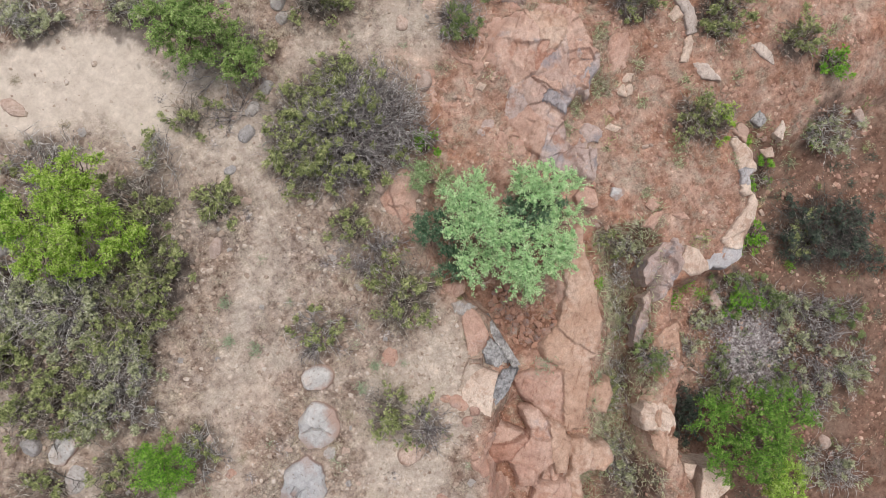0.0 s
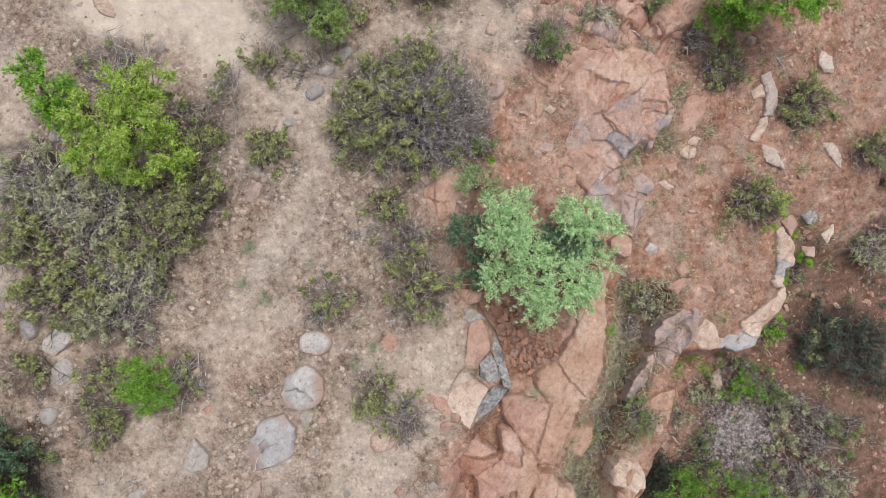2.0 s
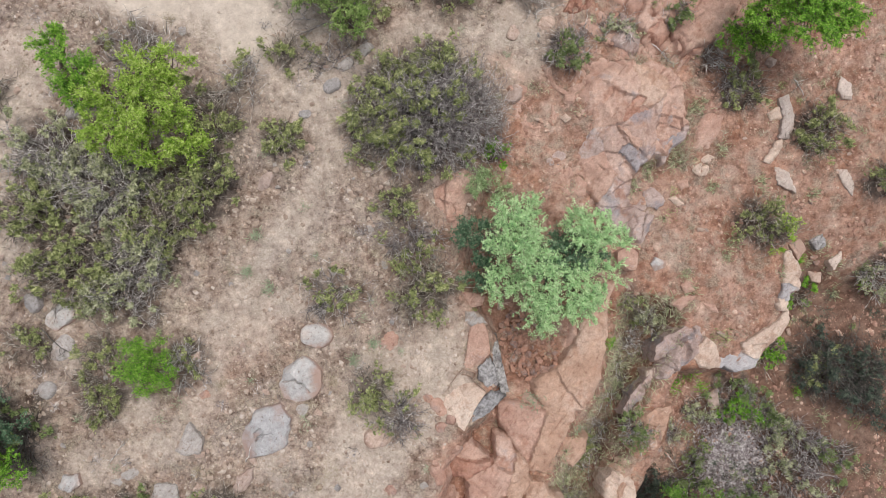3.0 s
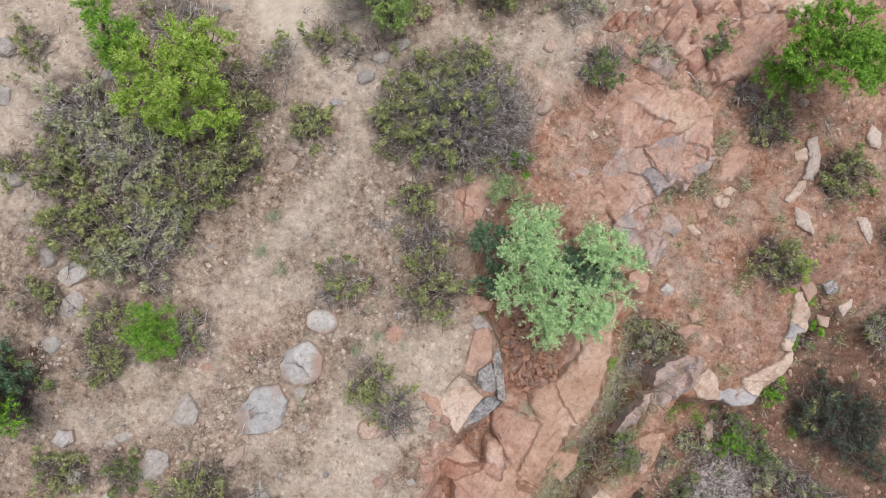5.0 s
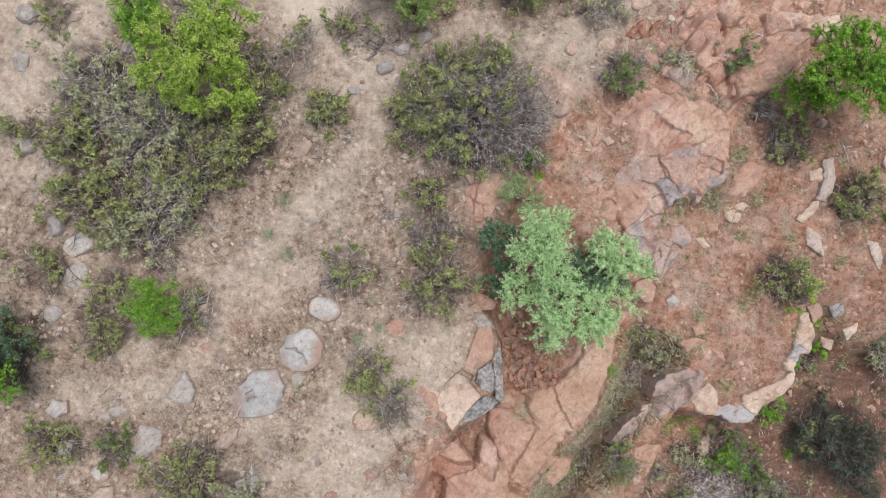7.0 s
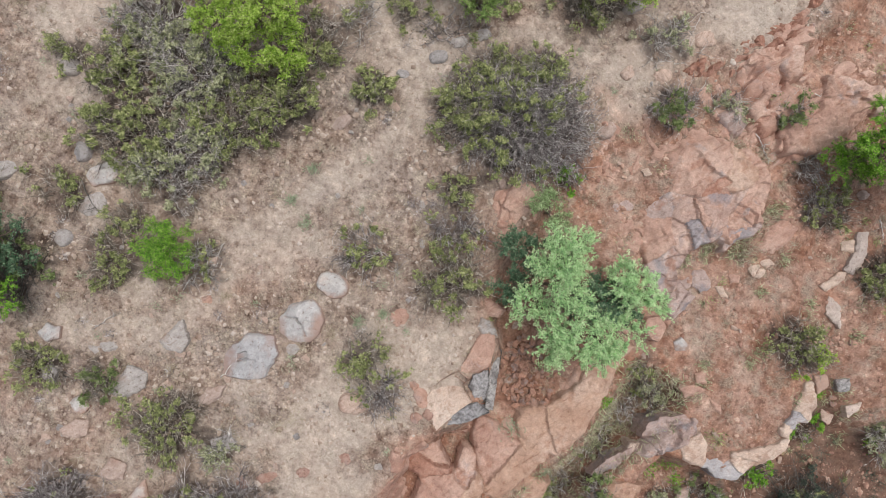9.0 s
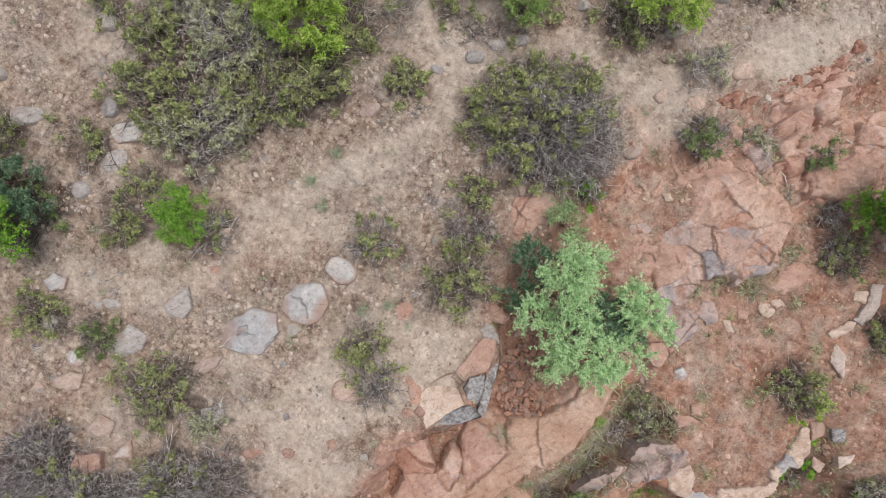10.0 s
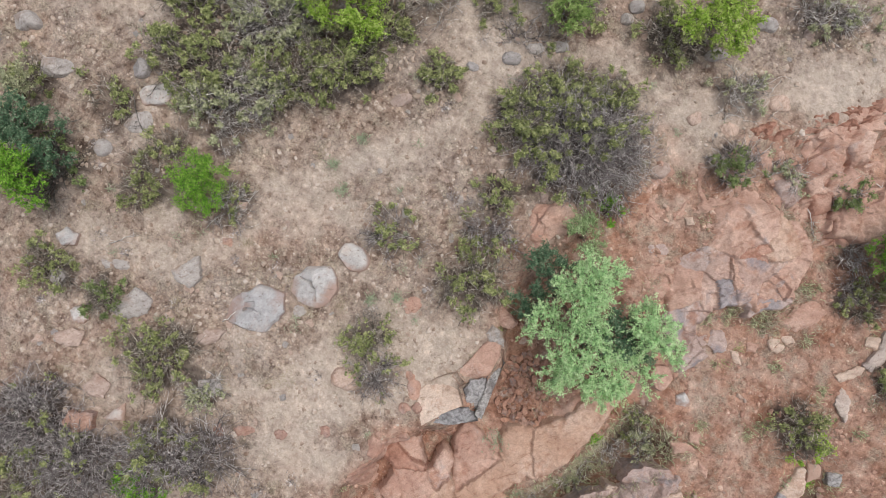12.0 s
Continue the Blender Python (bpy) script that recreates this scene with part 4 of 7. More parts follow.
    # the beds step down along the dip; the soil drowns their low parts
    dip = (-xw * si + yw * co) / (1.6 * cell) + 0.5 * fbm(xw * 0.7, yw * 0.7, seed + 8, 3)
    ledge = (dip - np.floor(dip)) - 0.5
    ledge = np.where(ledge > 0.42, 0.42 - (ledge - 0.42) * 5.5, ledge) * 1.5 * drop
    sway = fbm(x * 0.75, y * 0.75, seed + 9, 3)
    z = height(x, y) + relief(x, y) * 0.5 + proud * step(-0.05, edge, s) - 0.45 * step(0.06, -lip, s)
    z = z + lift[0] * blend + lift[1] * (1 - blend) + ledge + (0.55 * proud + 0.05) * np.clip(sway, -1.2, 0.5)
    z = z + 1.2 * drop * (hash2(macro[0][1], macro[0][1] * 5, seed + 41) - 0.5) * np.clip((macro[1][0] - macro[0][0]) * 12, 0, 1)
    z = z + rough * fbm(x * 4, y * 4, seed + 21, 4) + 0.35 * rough * fbm(x * 17, y * 17, seed + 22, 2)
    z = z - flaked(xw, yw, 0.03 + 0.5 * drop, seed + 60)
    z = z - crack * np.exp(-(gap / 0.022) ** 2) * step(0.42, 0.6, vnoise(x * 1.3, y * 1.3, seed + 31))
    i = (np.arange(len(ys) - 1)[:, None] * w + np.arange(w - 1)[None, :]).ravel()
    quads = np.stack([i, i + 1, i + w + 1, i + w], 1)
    live = (s[quads] > -0.3).all(1)
    ox, oy = float(x.mean()), float(y.mean())
    oz = ground_z(ox, oy)
    root = tagged(new(name), label, "rock outcrop")
    root.matrix_world = pose(ox, oy, oz)
    xl, yl, zl = x - ox, y - oy, z - oz
    ids = near[1][quads[:, 0]]
    for q in np.unique(ids[live]):
        mine = quads[live & (ids == q)]
        mat = mats[int(hash2(np.array([q]), np.array([q // 7]), seed + 5)[0] * len(mats) * 0.999)]
        ob = new("plate", sheet_mesh("plate", mine, xl, yl, zl, w, mat, 0.3))
        ob.parent = root
    return root


def mass(name, plates, mat, label, seed, skirt=0.9, res=0.026, reach=0.13, warp=0.05, crack=0.035, rough=0.035, chip=0.05, category="rock outcrop", join=0.18, fade=None):
    """A rock mass split by joints. plates: (height of the top, lean along x, lean along y, corners, material or None); neighbours meet in narrow joints."""
    every = np.concatenate([np.array(p[3]) for p in plates])
    x0, y0 = every.min(0) - 0.3
    x1, y1 = every.max(0) + 0.3
    xs, ys = np.arange(x0, x1, res), np.arange(y0, y1, res)
    w = len(xs)
    gx, gy = np.meshgrid(xs, ys)
    x, y = gx.ravel(), gy.ravel()
    xw = x + warp * fbm(x * 1.6, y * 1.6, seed, 3) + 0.03 * fbm(x * 7, y * 7, seed + 1, 3)
    yw = y + warp * fbm(x * 1.6 + 30, y * 1.6, seed + 2, 3) + 0.03 * fbm(x * 7 + 9, y * 7, seed + 3, 3)
    near = np.stack([inside(xw, yw, list(p[3])) for p in plates])
    order = np.argsort(-near, 0)
    own, other = order[0], order[1] if len(plates) > 1 else order[0]
    col = np.arange(len(x))
    s = near[own, col]
    gap = s - near[other, col] if len(plates) > 1 else np.full(len(x), 9.0)
    tops = []
    for top, ax, ay, corners, _ in plates:
        c = np.mean(corners, 0)
        tops.append(top + ax * (x - c[0]) + ay * (y - c[1]))
    tops = np.stack(tops)
    blend = 0.5 + 0.5 * np.clip(gap / 0.05, 0, 1)
    z = tops[own, col] * blend + tops[other, col] * (1 - blend)
    z = z - flaked(xw, yw, chip, seed)
    z = z + rough * fbm(x * 2.6, y * 2.6, seed + 8, 4) + 0.3 * rough * fbm(x * 15, y * 15, seed + 9, 2)
    z = z - crack * np.exp(-(gap / 0.03) ** 2) * step(0.3, 0.6, vnoise(x * 1.4, y * 1.4, seed + 10))
    # only the outer rim breaks away, not the joints between plates
    if len(plates) > 1:
        s = s + np.clip(near[other, col] + join, 0, join + 0.12)
    z = z - 0.1 * np.clip(0.05 - s, 0, 0.3) / 0.15 - 0.3 * step(-0.03, -reach, s)
    if fade:
        # on this side the rock comes up out of the soil without a step
        side = step(0.2, 0.9, (x - every[:, 0].mean()) * fade[0] + (y - every[:, 1].mean()) * fade[1])
        soil = height(x, y) + 0.5 * relief(x, y) + 0.01 + 0.45 * s + 0.06 * fbm(x * 3, y * 3, seed + 12, 3)
        z = z + side * (np.minimum(z, soil) - z)
    i = (np.arange(len(ys) - 1)[:, None] * w + np.arange(w - 1)[None, :]).ravel()
    quads = np.stack([i, i + 1, i + w + 1, i + w], 1)
    live = (s[quads] > -reach).all(1)
    ox, oy = float(x.mean()), float(y.mean())
    oz = ground_z(ox, oy)
    if len(plates) == 1:
        ob = new(name, sheet_mesh(name, quads[live], x - ox, y - oy, z - oz, w, plates[0][4] or mat, skirt))
        ob.matrix_world = pose(ox, oy, oz)
        return tagged(ob, label, category)
    root = tagged(new(name), label, category)
    root.matrix_world = pose(ox, oy, oz)
    for q, p in enumerate(plates):
        mine = quads[live & (own[quads[:, 0]] == q)]
        if len(mine) > 3:
            part_mesh("plate", sheet_mesh("plate", mine, x - ox, y - oy, z - oz, w, p[4] or mat, skirt), root)
    return root


def flat_rock(corners, rise, mat, label, seed, lean=(0.0, 0.0), name="rock", chip=0.03):
    """An angular rock with a known plan, set in the ground; rise: how far it stands up."""
    c = np.mean(corners, 0)
    top = max(ground_z(px * 0.7 + c[0] * 0.3, py * 0.7 + c[1] * 0.3) for px, py in corners) + rise
    return mass(name, [(top, lean[0], lean[1], corners, None)], mat, label, seed, rise + 0.45, 0.02, 0.04, 0.03, 0.0, 0.03, chip, "rock")


# ---- loose stones, grass and straw ----
def ico():
    t = (1 + 5 ** 0.5) / 2
    v = np.array([(-1, t, 0), (1, t, 0), (-1, -t, 0), (1, -t, 0), (0, -1, t), (0, 1, t), (0, -1, -t), (0, 1, -t), (t, 0, -1), (t, 0, 1), (-t, 0, -1), (-t, 0, 1)], float)
    bm = bmesh.new()
    for p in v:
        bm.verts.new(p)
    res = bmesh.ops.convex_hull(bm, input=bm.verts[:])
    bm.verts.index_update()
    f = np.array([[w.index for w in face.verts] for face in bm.faces])
    bm.free()
    return v / np.linalg.norm(v[0]), f


ICO_V, ICO_F = ico()
OCT_V = np.array([(1, 0, 0), (0, 1, 0), (-1, 0, 0), (0, -1, 0), (0.2, 0.1, 1), (0, 0, -1)], float)
OCT_F = np.array([(0, 1, 4), (1, 2, 4), (2, 3, 4), (3, 0, 4), (1, 0, 5), (2, 1, 5), (3, 2, 5), (0, 3, 5)])


def pebbles(name, x, y, size, mat, label, seed, flat=0.5, sink=0.38, V=ICO_V, F=ICO_F):
    """Many small stones in one mesh."""
    rng = np.random.default_rng(seed)
    n = len(x)
    z = height(x, y) + relief(x, y)
    shape = V[None] * rng.uniform(0.65, 1.25, (n, len(V), 1)) * np.stack([rng.uniform(0.75, 1.4, n), rng.uniform(0.7, 1.0, n), np.full(n, flat)], 1)[:, None]
    a = rng.uniform(0, 6.28, n)
    c, s = np.cos(a)[:, None], np.sin(a)[:, None]
    shape = np.stack([shape[..., 0] * c - shape[..., 1] * s, shape[..., 0] * s + shape[..., 1] * c, shape[..., 2]], -1) * size[:, None, None]
    shape += np.stack([x, y, z + size * (flat - sink * 2 * flat)], 1)[:, None]
    f = (F[None] + np.arange(n)[:, None, None] * len(V)).reshape(-1, 3)
    return tagged(new(name, mesh_from(name, shape.reshape(-1, 3), f, mat)), label, "stones", kind="stuff")


def blades(name, x, y, length, mat, label, seed, lie=0.3, width=0.006, category="grass"):
    """Grass or straw: bent blades of two segments. lie: 0 upright, 1 flat."""
    rng = np.random.default_rng(seed)
    n = len(x)
    z = height(x, y) + relief(x, y)
    a = rng.uniform(0, 6.28, n)
    out = np.stack([np.cos(a), np.sin(a)], 1)
    side = np.stack([-out[:, 1], out[:, 0]], 1) * width * rng.uniform(0.6, 1.5, n)[:, None]
    p0 = np.stack([x, y], 1)
    reach = length * (0.35 + 0.65 * lie)
    p1, p2 = p0 + out * (reach * 0.4)[:, None], p0 + out * reach[:, None] + rng.normal(0, 0.15, (n, 2)) * reach[:, None]
    h1, h2 = z + length * (0.05 + 0.55 * (1 - lie)), z + length * (0.04 + 0.6 * (1 - lie)) * rng.uniform(0.5, 1.3, n)
    z0 = z + 0.004
    v = np.stack([np.c_[p0 - side, z0], np.c_[p0 + side, z0], np.c_[p1 + side * 0.8, h1], np.c_[p1 - side * 0.8, h1], np.c_[p2 + side * 0.3, h2], np.c_[p2 - side * 0.3, h2]], 1).reshape(-1, 3)
    i = np.arange(n)[:, None] * 6
    f = np.stack([i + [0, 1, 2, 3], i + [3, 2, 4, 5]], 1).reshape(-1, 4)
    return tagged(new(name, mesh_from(name, v, f, mat)), label, category, kind="stuff")


def stick(x1, y1, x2, y2, rise, seed, mat=None):
    """A dead branch with a few stubs, lying or leaning."""
    rng = np.random.default_rng(seed)
    a, b = np.array([x1, y1, ground_z(x1, y1) + 0.02]), np.array([x2, y2, ground_z(x2, y2) + rise])
    main = curves(rng, a[None], b[None], 9, np.array([0.06]), np.array([0.02]))
    s2 = main[0][rng.integers(2, 8, 5)]
    d = rng.normal(size=(5, 3)) * [1, 1, 0.3] + (b - a) * 0.5
    side = curves(rng, s2, s2 + d / np.linalg.norm(d, axis=1, keepdims=True) * rng.uniform(0.15, 0.4, (5, 1)), 9, np.zeros(5), np.full(5, 0.015))
    v, f = tubes(np.concatenate([main, side]), np.r_[0.02, np.full(5, 0.009)], np.r_[0.008, np.full(5, 0.004)])
    ob = new("dead_branch", mesh_from("dead_branch", v - a, f, mat or TWIG_GREY))
    ob.matrix_world = pose(*a)
    return tagged(ob, "bleached dead branch lying on the ground", "branch")


def tuft(x, y, r, mat, label, seed, n=70, tall=0.18, name="grass_tuft"):
    """One low tuft or herb, blades out of one root."""
    rng = np.random.default_rng(seed)
    ob = blades(name, x + rng.normal(0, r * 0.45, n), y + rng.normal(0, r * 0.45, n), rng.uniform(0.5, 1.3, n) * tall, mat, label, seed, 0.35, 0.009)
    return tagged(ob, label, "grass tuft")


# ---- the ground, one sheet out to the horizon ----
def spread_axis(lo, hi, fine, far):
    core = np.arange(lo, hi + fine / 2, fine)
    out, d = [], fine
    p = 0.0
    while p < far:
        d *= 1.25
        p += d
        out.append(p)
    return np.r_[lo - np.array(out[::-1]), core, core[-1] + np.array(out)]


def build_ground():
    xs, ys = spread_axis(-17, 17, 0.075, 900), spread_axis(-14, 14, 0.075, 900)
    gx, gy = np.meshgrid(xs, ys)
    x, y = gx.ravel(), gy.ravel()
    z = height(x, y) + relief(x, y)
    w, h = len(xs), len(ys)
    i = (np.arange(h - 1)[:, None] * w + np.arange(w - 1)[None, :]).ravel()
    me = mesh_from("ground", np.stack([x, y, z], 1), np.stack([i, i + 1, i + w + 1, i + w], 1), SOIL, True)
    ob = tagged(new("ground", me), "stony tan and red soil of a dry hillside", "ground", kind="structure")
    q = inside(x, y, QUARRY)
    red = np.clip(step(-0.9, 0.5, q + 0.8 * fbm(x * 0.8, y * 0.8, 31)) * 0.9 + 0.25 * step(0.1, 0.7, fbm(x * 0.45, y * 0.45, 33)), 0, 1)
    pale = step(-0.5, 0.5, inside(x, y, SAND) + 0.5 * fbm(x * 0.9, y * 0.9, 35))
    for t in TRAILS:
        d = along(x, y, t) + 0.35 * fbm(x * 0.9, y * 0.9, 36)
        pale = np.maximum(pale, 0.48 * step(0.7, 0.1, d))
    for p in DUST:
        pale = np.maximum(pale, 0.62 * step(-0.6, 0.5, inside(x, y, p) + 0.7 * fbm(x * 0.9, y * 0.9, 44)))
    pale = np.maximum(pale, 0.5 * step(0.2, 0.9, fbm(x * 0.6 + 7, y * 0.6, 37)) * step(0.5, -0.3, q))
    # litter under each bush, with the bush's shade painted into the same mask
    shaded_litter = np.zeros_like(x)
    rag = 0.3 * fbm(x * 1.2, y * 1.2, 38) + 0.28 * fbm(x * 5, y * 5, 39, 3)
    for bx, by, br, deep in LITTER_SHADE:
        shaded_litter = np.maximum(shaded_litter, deep * step(0.86, 0.5, np.hypot(x - bx, y - by) / br + rag))
    low = step(0.2, 1.2, inside(x, y, LOWER) + 0.6 * fbm(x * 0.7, y * 0.7, 41)) * step(-0.8, -2.2, y - 0.25 * (x - 9))
    bank = step(1.0, 0.35, along(x, y, [(6.2, -7.7), (6.6, -6.8), (7.4, -5.0)]) + 0.3 * fbm(x * 1.5, y * 1.5, 47))
    # the floor's dark soil also holds painted shade, strongest in the tree's hollow
    for name, val in (("red", red), ("pale", pale), ("litter", shaded_litter * 0.85), ("humus_shade", (1 - 0.8 * bank) * low * (0.72 + 0.2 * step(3.4, 1.8, np.hypot(x - 7.6, y + 8.2)))), ("scarp", 0.75 * np.exp(-((q - 0.45 + 0.5 * fbm(x * 1.1, y * 1.1, 46)) / 0.4) ** 2))):
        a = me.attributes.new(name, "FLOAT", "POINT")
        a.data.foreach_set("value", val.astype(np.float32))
    return ob



# ---- the thicket and the bushes of the upper slope ----
shrub("bush", -9.98, 3.62, 1.48, 1.17, 1, 1.1, LEAF_GREY, TWIG_GREY, "dense dry thorn bush with sparse olive leaves on stony soil", 101, 0.63, 1.15, 0.034)
shrub("bush", -10.56, 2.17, 1.17, 0.93, 21, 1.0, LEAF_OLIVE, TWIG, "olive-green thorn bush with dry twigs on stony soil", 102, 0.90, 0.98, 0.034)
shrub("bush", -8.39, 2.62, 1.71, 1.25, 1, 1.3, LEAF_GREY, TWIG_GREY, "tangled grey-green thorn bush within a thicket", 103, 0.63, 1.15, 0.034)
shrub("bush", -9.56, 0.57, 1.56, 1.09, 16, 1.1, LEAF_OLIVE, TWIG, "olive-green thorn bush with dry twigs on stony soil", 104, 0.84, 0.98, 0.034)
shrub("bush", -7.7, 0.82, 1.32, 1.09, -19, 1.1, LEAF_GREY, TWIG_GREY, "mostly leafless grey bush within a thicket", 105, 0.42, 1.15, 0.034)
shrub("bush", -6.35, 2.34, 1.48, 1.17, 11, 1.3, LEAF_OLIVE, TWIG, "tangled olive thorn bush within a thicket", 106, 0.69, 1.15, 0.034)
shrub("bush", -5.62, 4.08, 1.09, 1.12, 1, 1.0, LEAF_OLIVE, TWIG, "dense dry thorn bush with sparse olive leaves on stony soil", 107, 0.60, 0.77, 0.034)
shrub("bush", -8.48, -0.24, 1.17, 0.78, -14, 0.8, LEAF_GREY, TWIG_GREY, "low grey-green bush at the thicket's edge", 108, 0.53, 1.15, 0.034)
shrub("bush", -7.14, 1.49, 0.93, 0.78, 1, 1.4, LEAF_OLIVE, TWIG, "tangled olive thorn bush within a thicket", 109, 0.69, 1.15, 0.034)
shrub("bush", -7.96, 5.22, 1.09, 0.78, 1, 0.5, LEAF_OLIVE, TWIG_GREY, "dense dry thorn bush with sparse olive leaves on stony soil", 110, 0.15, 0.5, 0.029)
shrub("bush", 0.27, 3.6, 2.15, 1.79, 1, 1.7, LEAF_OLIVE, TWIG_MAUVE, "large round thorn bush, mauve-grey bare twigs with few leaves", 111, 0.47, 2.3, 0.029, 0.14, bare=(0.5, -0.22))
shrub("bush", -1.22, 3.37, 0.78, 0.84, -9, 1.3, LEAF_OLIVE, TWIG, "olive-green leafy bush grown into a bare one", 112, 0.9, 2.0, 0.03)
shrub("bush", -0.49, 4.48, 0.86, 0.78, 31, 1.4, LEAF_OLIVE, TWIG, "olive-green leafy bush grown into a bare one", 113, 0.55, 1.5, 0.029)
shrub("bush", 0.8, 5.0, 0.75, 0.59, 1, 1.3, LEAF_OLIVE, TWIG, "yellow-olive leafy bush grown into a bare one", 114, 0.8, 1.5, 0.029)
shrub("bush", 1.66, 3.23, 0.97, 1.25, 1, 1.1, LEAF_OLIVE, TWIG_GREY, "bare grey thorn bush beside a larger leafy one", 115, 0.03, 1.1, 0.029)
shrub("bush", -3.71, 3.4, 0.59, 0.59, 1, 0.8, LEAF_OLIVE, TWIG, "small round green shrub beside a footpath", 116, 0.9, 1.6, 0.033)
shrub("bush", 2.02, 2.4, 0.31, 0.22, 1, 0.4, LEAF_GREEN, TWIG, "small vivid green shrub at a rock's edge", 117, 1.0, 2.5, 0.03)
shrub("bush", -0.84, 1.34, 0.56, 0.56, 1, 0.6, LEAF_OLIVE, TWIG, "olive-green thorn bush with dry twigs on stony soil", 118, 0.65, 1.15, 0.029)
shrub("bush", -0.6, 0.35, 0.97, 0.70, 1, 0.7, LEAF_OLIVE, TWIG_MAUVE, "leafless grey thorn bush, bleached twigs, on bare soil", 119, 0.07, 1.15, 0.029)
shrub("bush", -0.33, -1.07, 0.97, 1.17, 1, 1.0, LEAF_OLIVE, TWIG, "olive-green thorn bush with dry twigs on stony soil", 120, 0.5, 1.15, 0.029)
shrub("bush", -2.8, -0.94, 1.06, 0.93, 1, 0.6, LEAF_OLIVE, TWIG_MAUVE, "sparse dry bush with a few olive leaves", 121, 0.28, 0.7, 0.029)
shrub("bush", -2.14, -3.72, 0.75, 0.78, 1, 0.8, LEAF_OLIVE, TWIG, "olive-green thorn bush with dry twigs on stony soil", 122, 0.5, 1.15, 0.029)
shrub("bush", -1.41, -4.5, 0.81, 0.81, 1, 0.7, LEAF_OLIVE, TWIG_MAUVE, "leafless grey thorn bush, bleached twigs, on bare soil", 123, 0.07, 1.15, 0.029)
shrub("bush", -9.32, -2.66, 0.78, 1.12, 1, 0.7, LEAF_OLIVE, TWIG, "olive-green thorn bush with dry twigs on stony soil", 124, 0.45, 0.9, 0.029)
shrub("bush", -9.1, -1.61, 0.50, 0.44, 1, 0.5, LEAF_OLIVE, TWIG, "olive-green thorn bush with dry twigs on stony soil", 125, 0.4, 1.15, 0.029)
shrub("bush", -7.09, -2.35, 0.59, 0.86, 1, 0.6, LEAF_OLIVE, TWIG_GREY, "leafless grey thorn bush, bleached twigs, on bare soil", 126, 0.08, 1.15, 0.029)
shrub("bush", -11.12, -1.4, 0.86, 0.65, 1, 0.6, LEAF_OLIVE, TWIG, "olive-green thorn bush with dry twigs on stony soil", 127, 0.42, 0.8, 0.029)
shrub("bush", -10.4, -6.0, 0.78, 0.62, 1, 0.6, LEAF_OLIVE, TWIG, "olive-green thorn bush with dry twigs on stony soil", 128, 0.65, 1.4, 0.029)
shrub("bush", -8.75, -6.03, 0.52, 0.6, 28, 0.6, LEAF_MID, TWIG, "small dark olive bush among flat stones", 129, 0.6, 1.8, 0.029)
shrub("bush", -6.55, -6.57, 1.12, 1.06, 28, 1.1, LEAF_OLIVE, TWIG, "olive-green thorn bush with dry twigs on stony soil", 130, 0.55, 1.15, 0.029)
shrub("bush", -5.24, -6.85, 0.62, 0.55, 28, 0.6, LEAF_GREY, TWIG_GREY, "low grey-green bush beside a larger one", 131, 0.45, 1.15, 0.029)
shrub("bush", -11.75, -3.6, 0.85, 1.25, 28, 1.2, LEAF_MID, TWIG_DARK, "dense dark bush under a small tree", 132, 0.5, 1.15, 0.029)
shrub("bush", -13.35, -1.75, 0.75, 0.6, 10, 0.7, LEAF_OLIVE, TWIG, "olive-green thorn bush beside a grey boulder", 195, 0.6, 1.15, 0.03)
shrub("bush", -8.77, -9.56, 1.48, 1.25, 28, 1.0, LEAF_OLIVE, TWIG_MAUVE, "mauve-grey leafless thorn thicket on stony ground", 133, 0.05, 1.9, 0.029)
shrub("bush", -7.06, -10.02, 1.40, 1.17, 28, 0.9, LEAF_OLIVE, TWIG_MAUVE, "mauve-grey leafless thorn thicket on stony ground", 134, 0.1, 1.9, 0.029)
shrub("bush", -5.5, -8.71, 1.25, 1.17, 28, 1.0, LEAF_OLIVE, TWIG_MAUVE, "dry brown thorn bush with few green leaves", 135, 0.2, 1.25, 0.029)
shrub("bush", -4.4, -8.4, 1.15, 1.15, 28, 0.9, LEAF_OLIVE, TWIG_MAUVE, "mauve-grey leafless thorn bush", 136, 0.1, 1.25, 0.029)
shrub("bush", -5.34, -9.8, 0.70, 0.47, 28, 0.8, LEAF_GREEN, TWIG, "small lush bright green shrub in a dry thicket", 137, 0.9, 1.25, 0.029)
shrub("bush", -8.22, -11.11, 0.93, 0.93, 28, 0.9, LEAF_OLIVE, TWIG, "olive-green thorn bush with dry twigs on stony soil", 138, 0.35, 1.15, 0.029)
shrub("bush", -1.92, 6.69, 1.17, 0.97, -27, 0.5, LEAF_OLIVE, TWIG_MAUVE, "dry thorn bush at the edge of a sandy clearing", 139, 0.14, 0.4, 0.029)
shrub("bush", -2.3, 5.42, 0.90, 0.75, -27, 0.4, LEAF_OLIVE, TWIG_MAUVE, "thin dry bush beside a sandy clearing", 140, 0.12, 0.35, 0.029)
shrub("bush", -3.4, 5.87, 0.59, 0.55, -27, 0.5, LEAF_OLIVE, TWIG, "olive-green thorn bush with dry twigs on stony soil", 141, 0.4, 0.8, 0.029)
shrub("bush", -3.38, 9.25, 1.40, 0.39, -27, 0.8, LEAF_GREY, TWIG_GREY, "grey-green bushes along a clearing's rim", 142, 0.55, 1.15, 0.029)
shrub("bush", -6.03, 10.18, 1.17, 0.62, -27, 0.9, LEAF_GREY, TWIG_GREY, "grey-green bush along a clearing's rim", 143, 0.6, 1.15, 0.029)
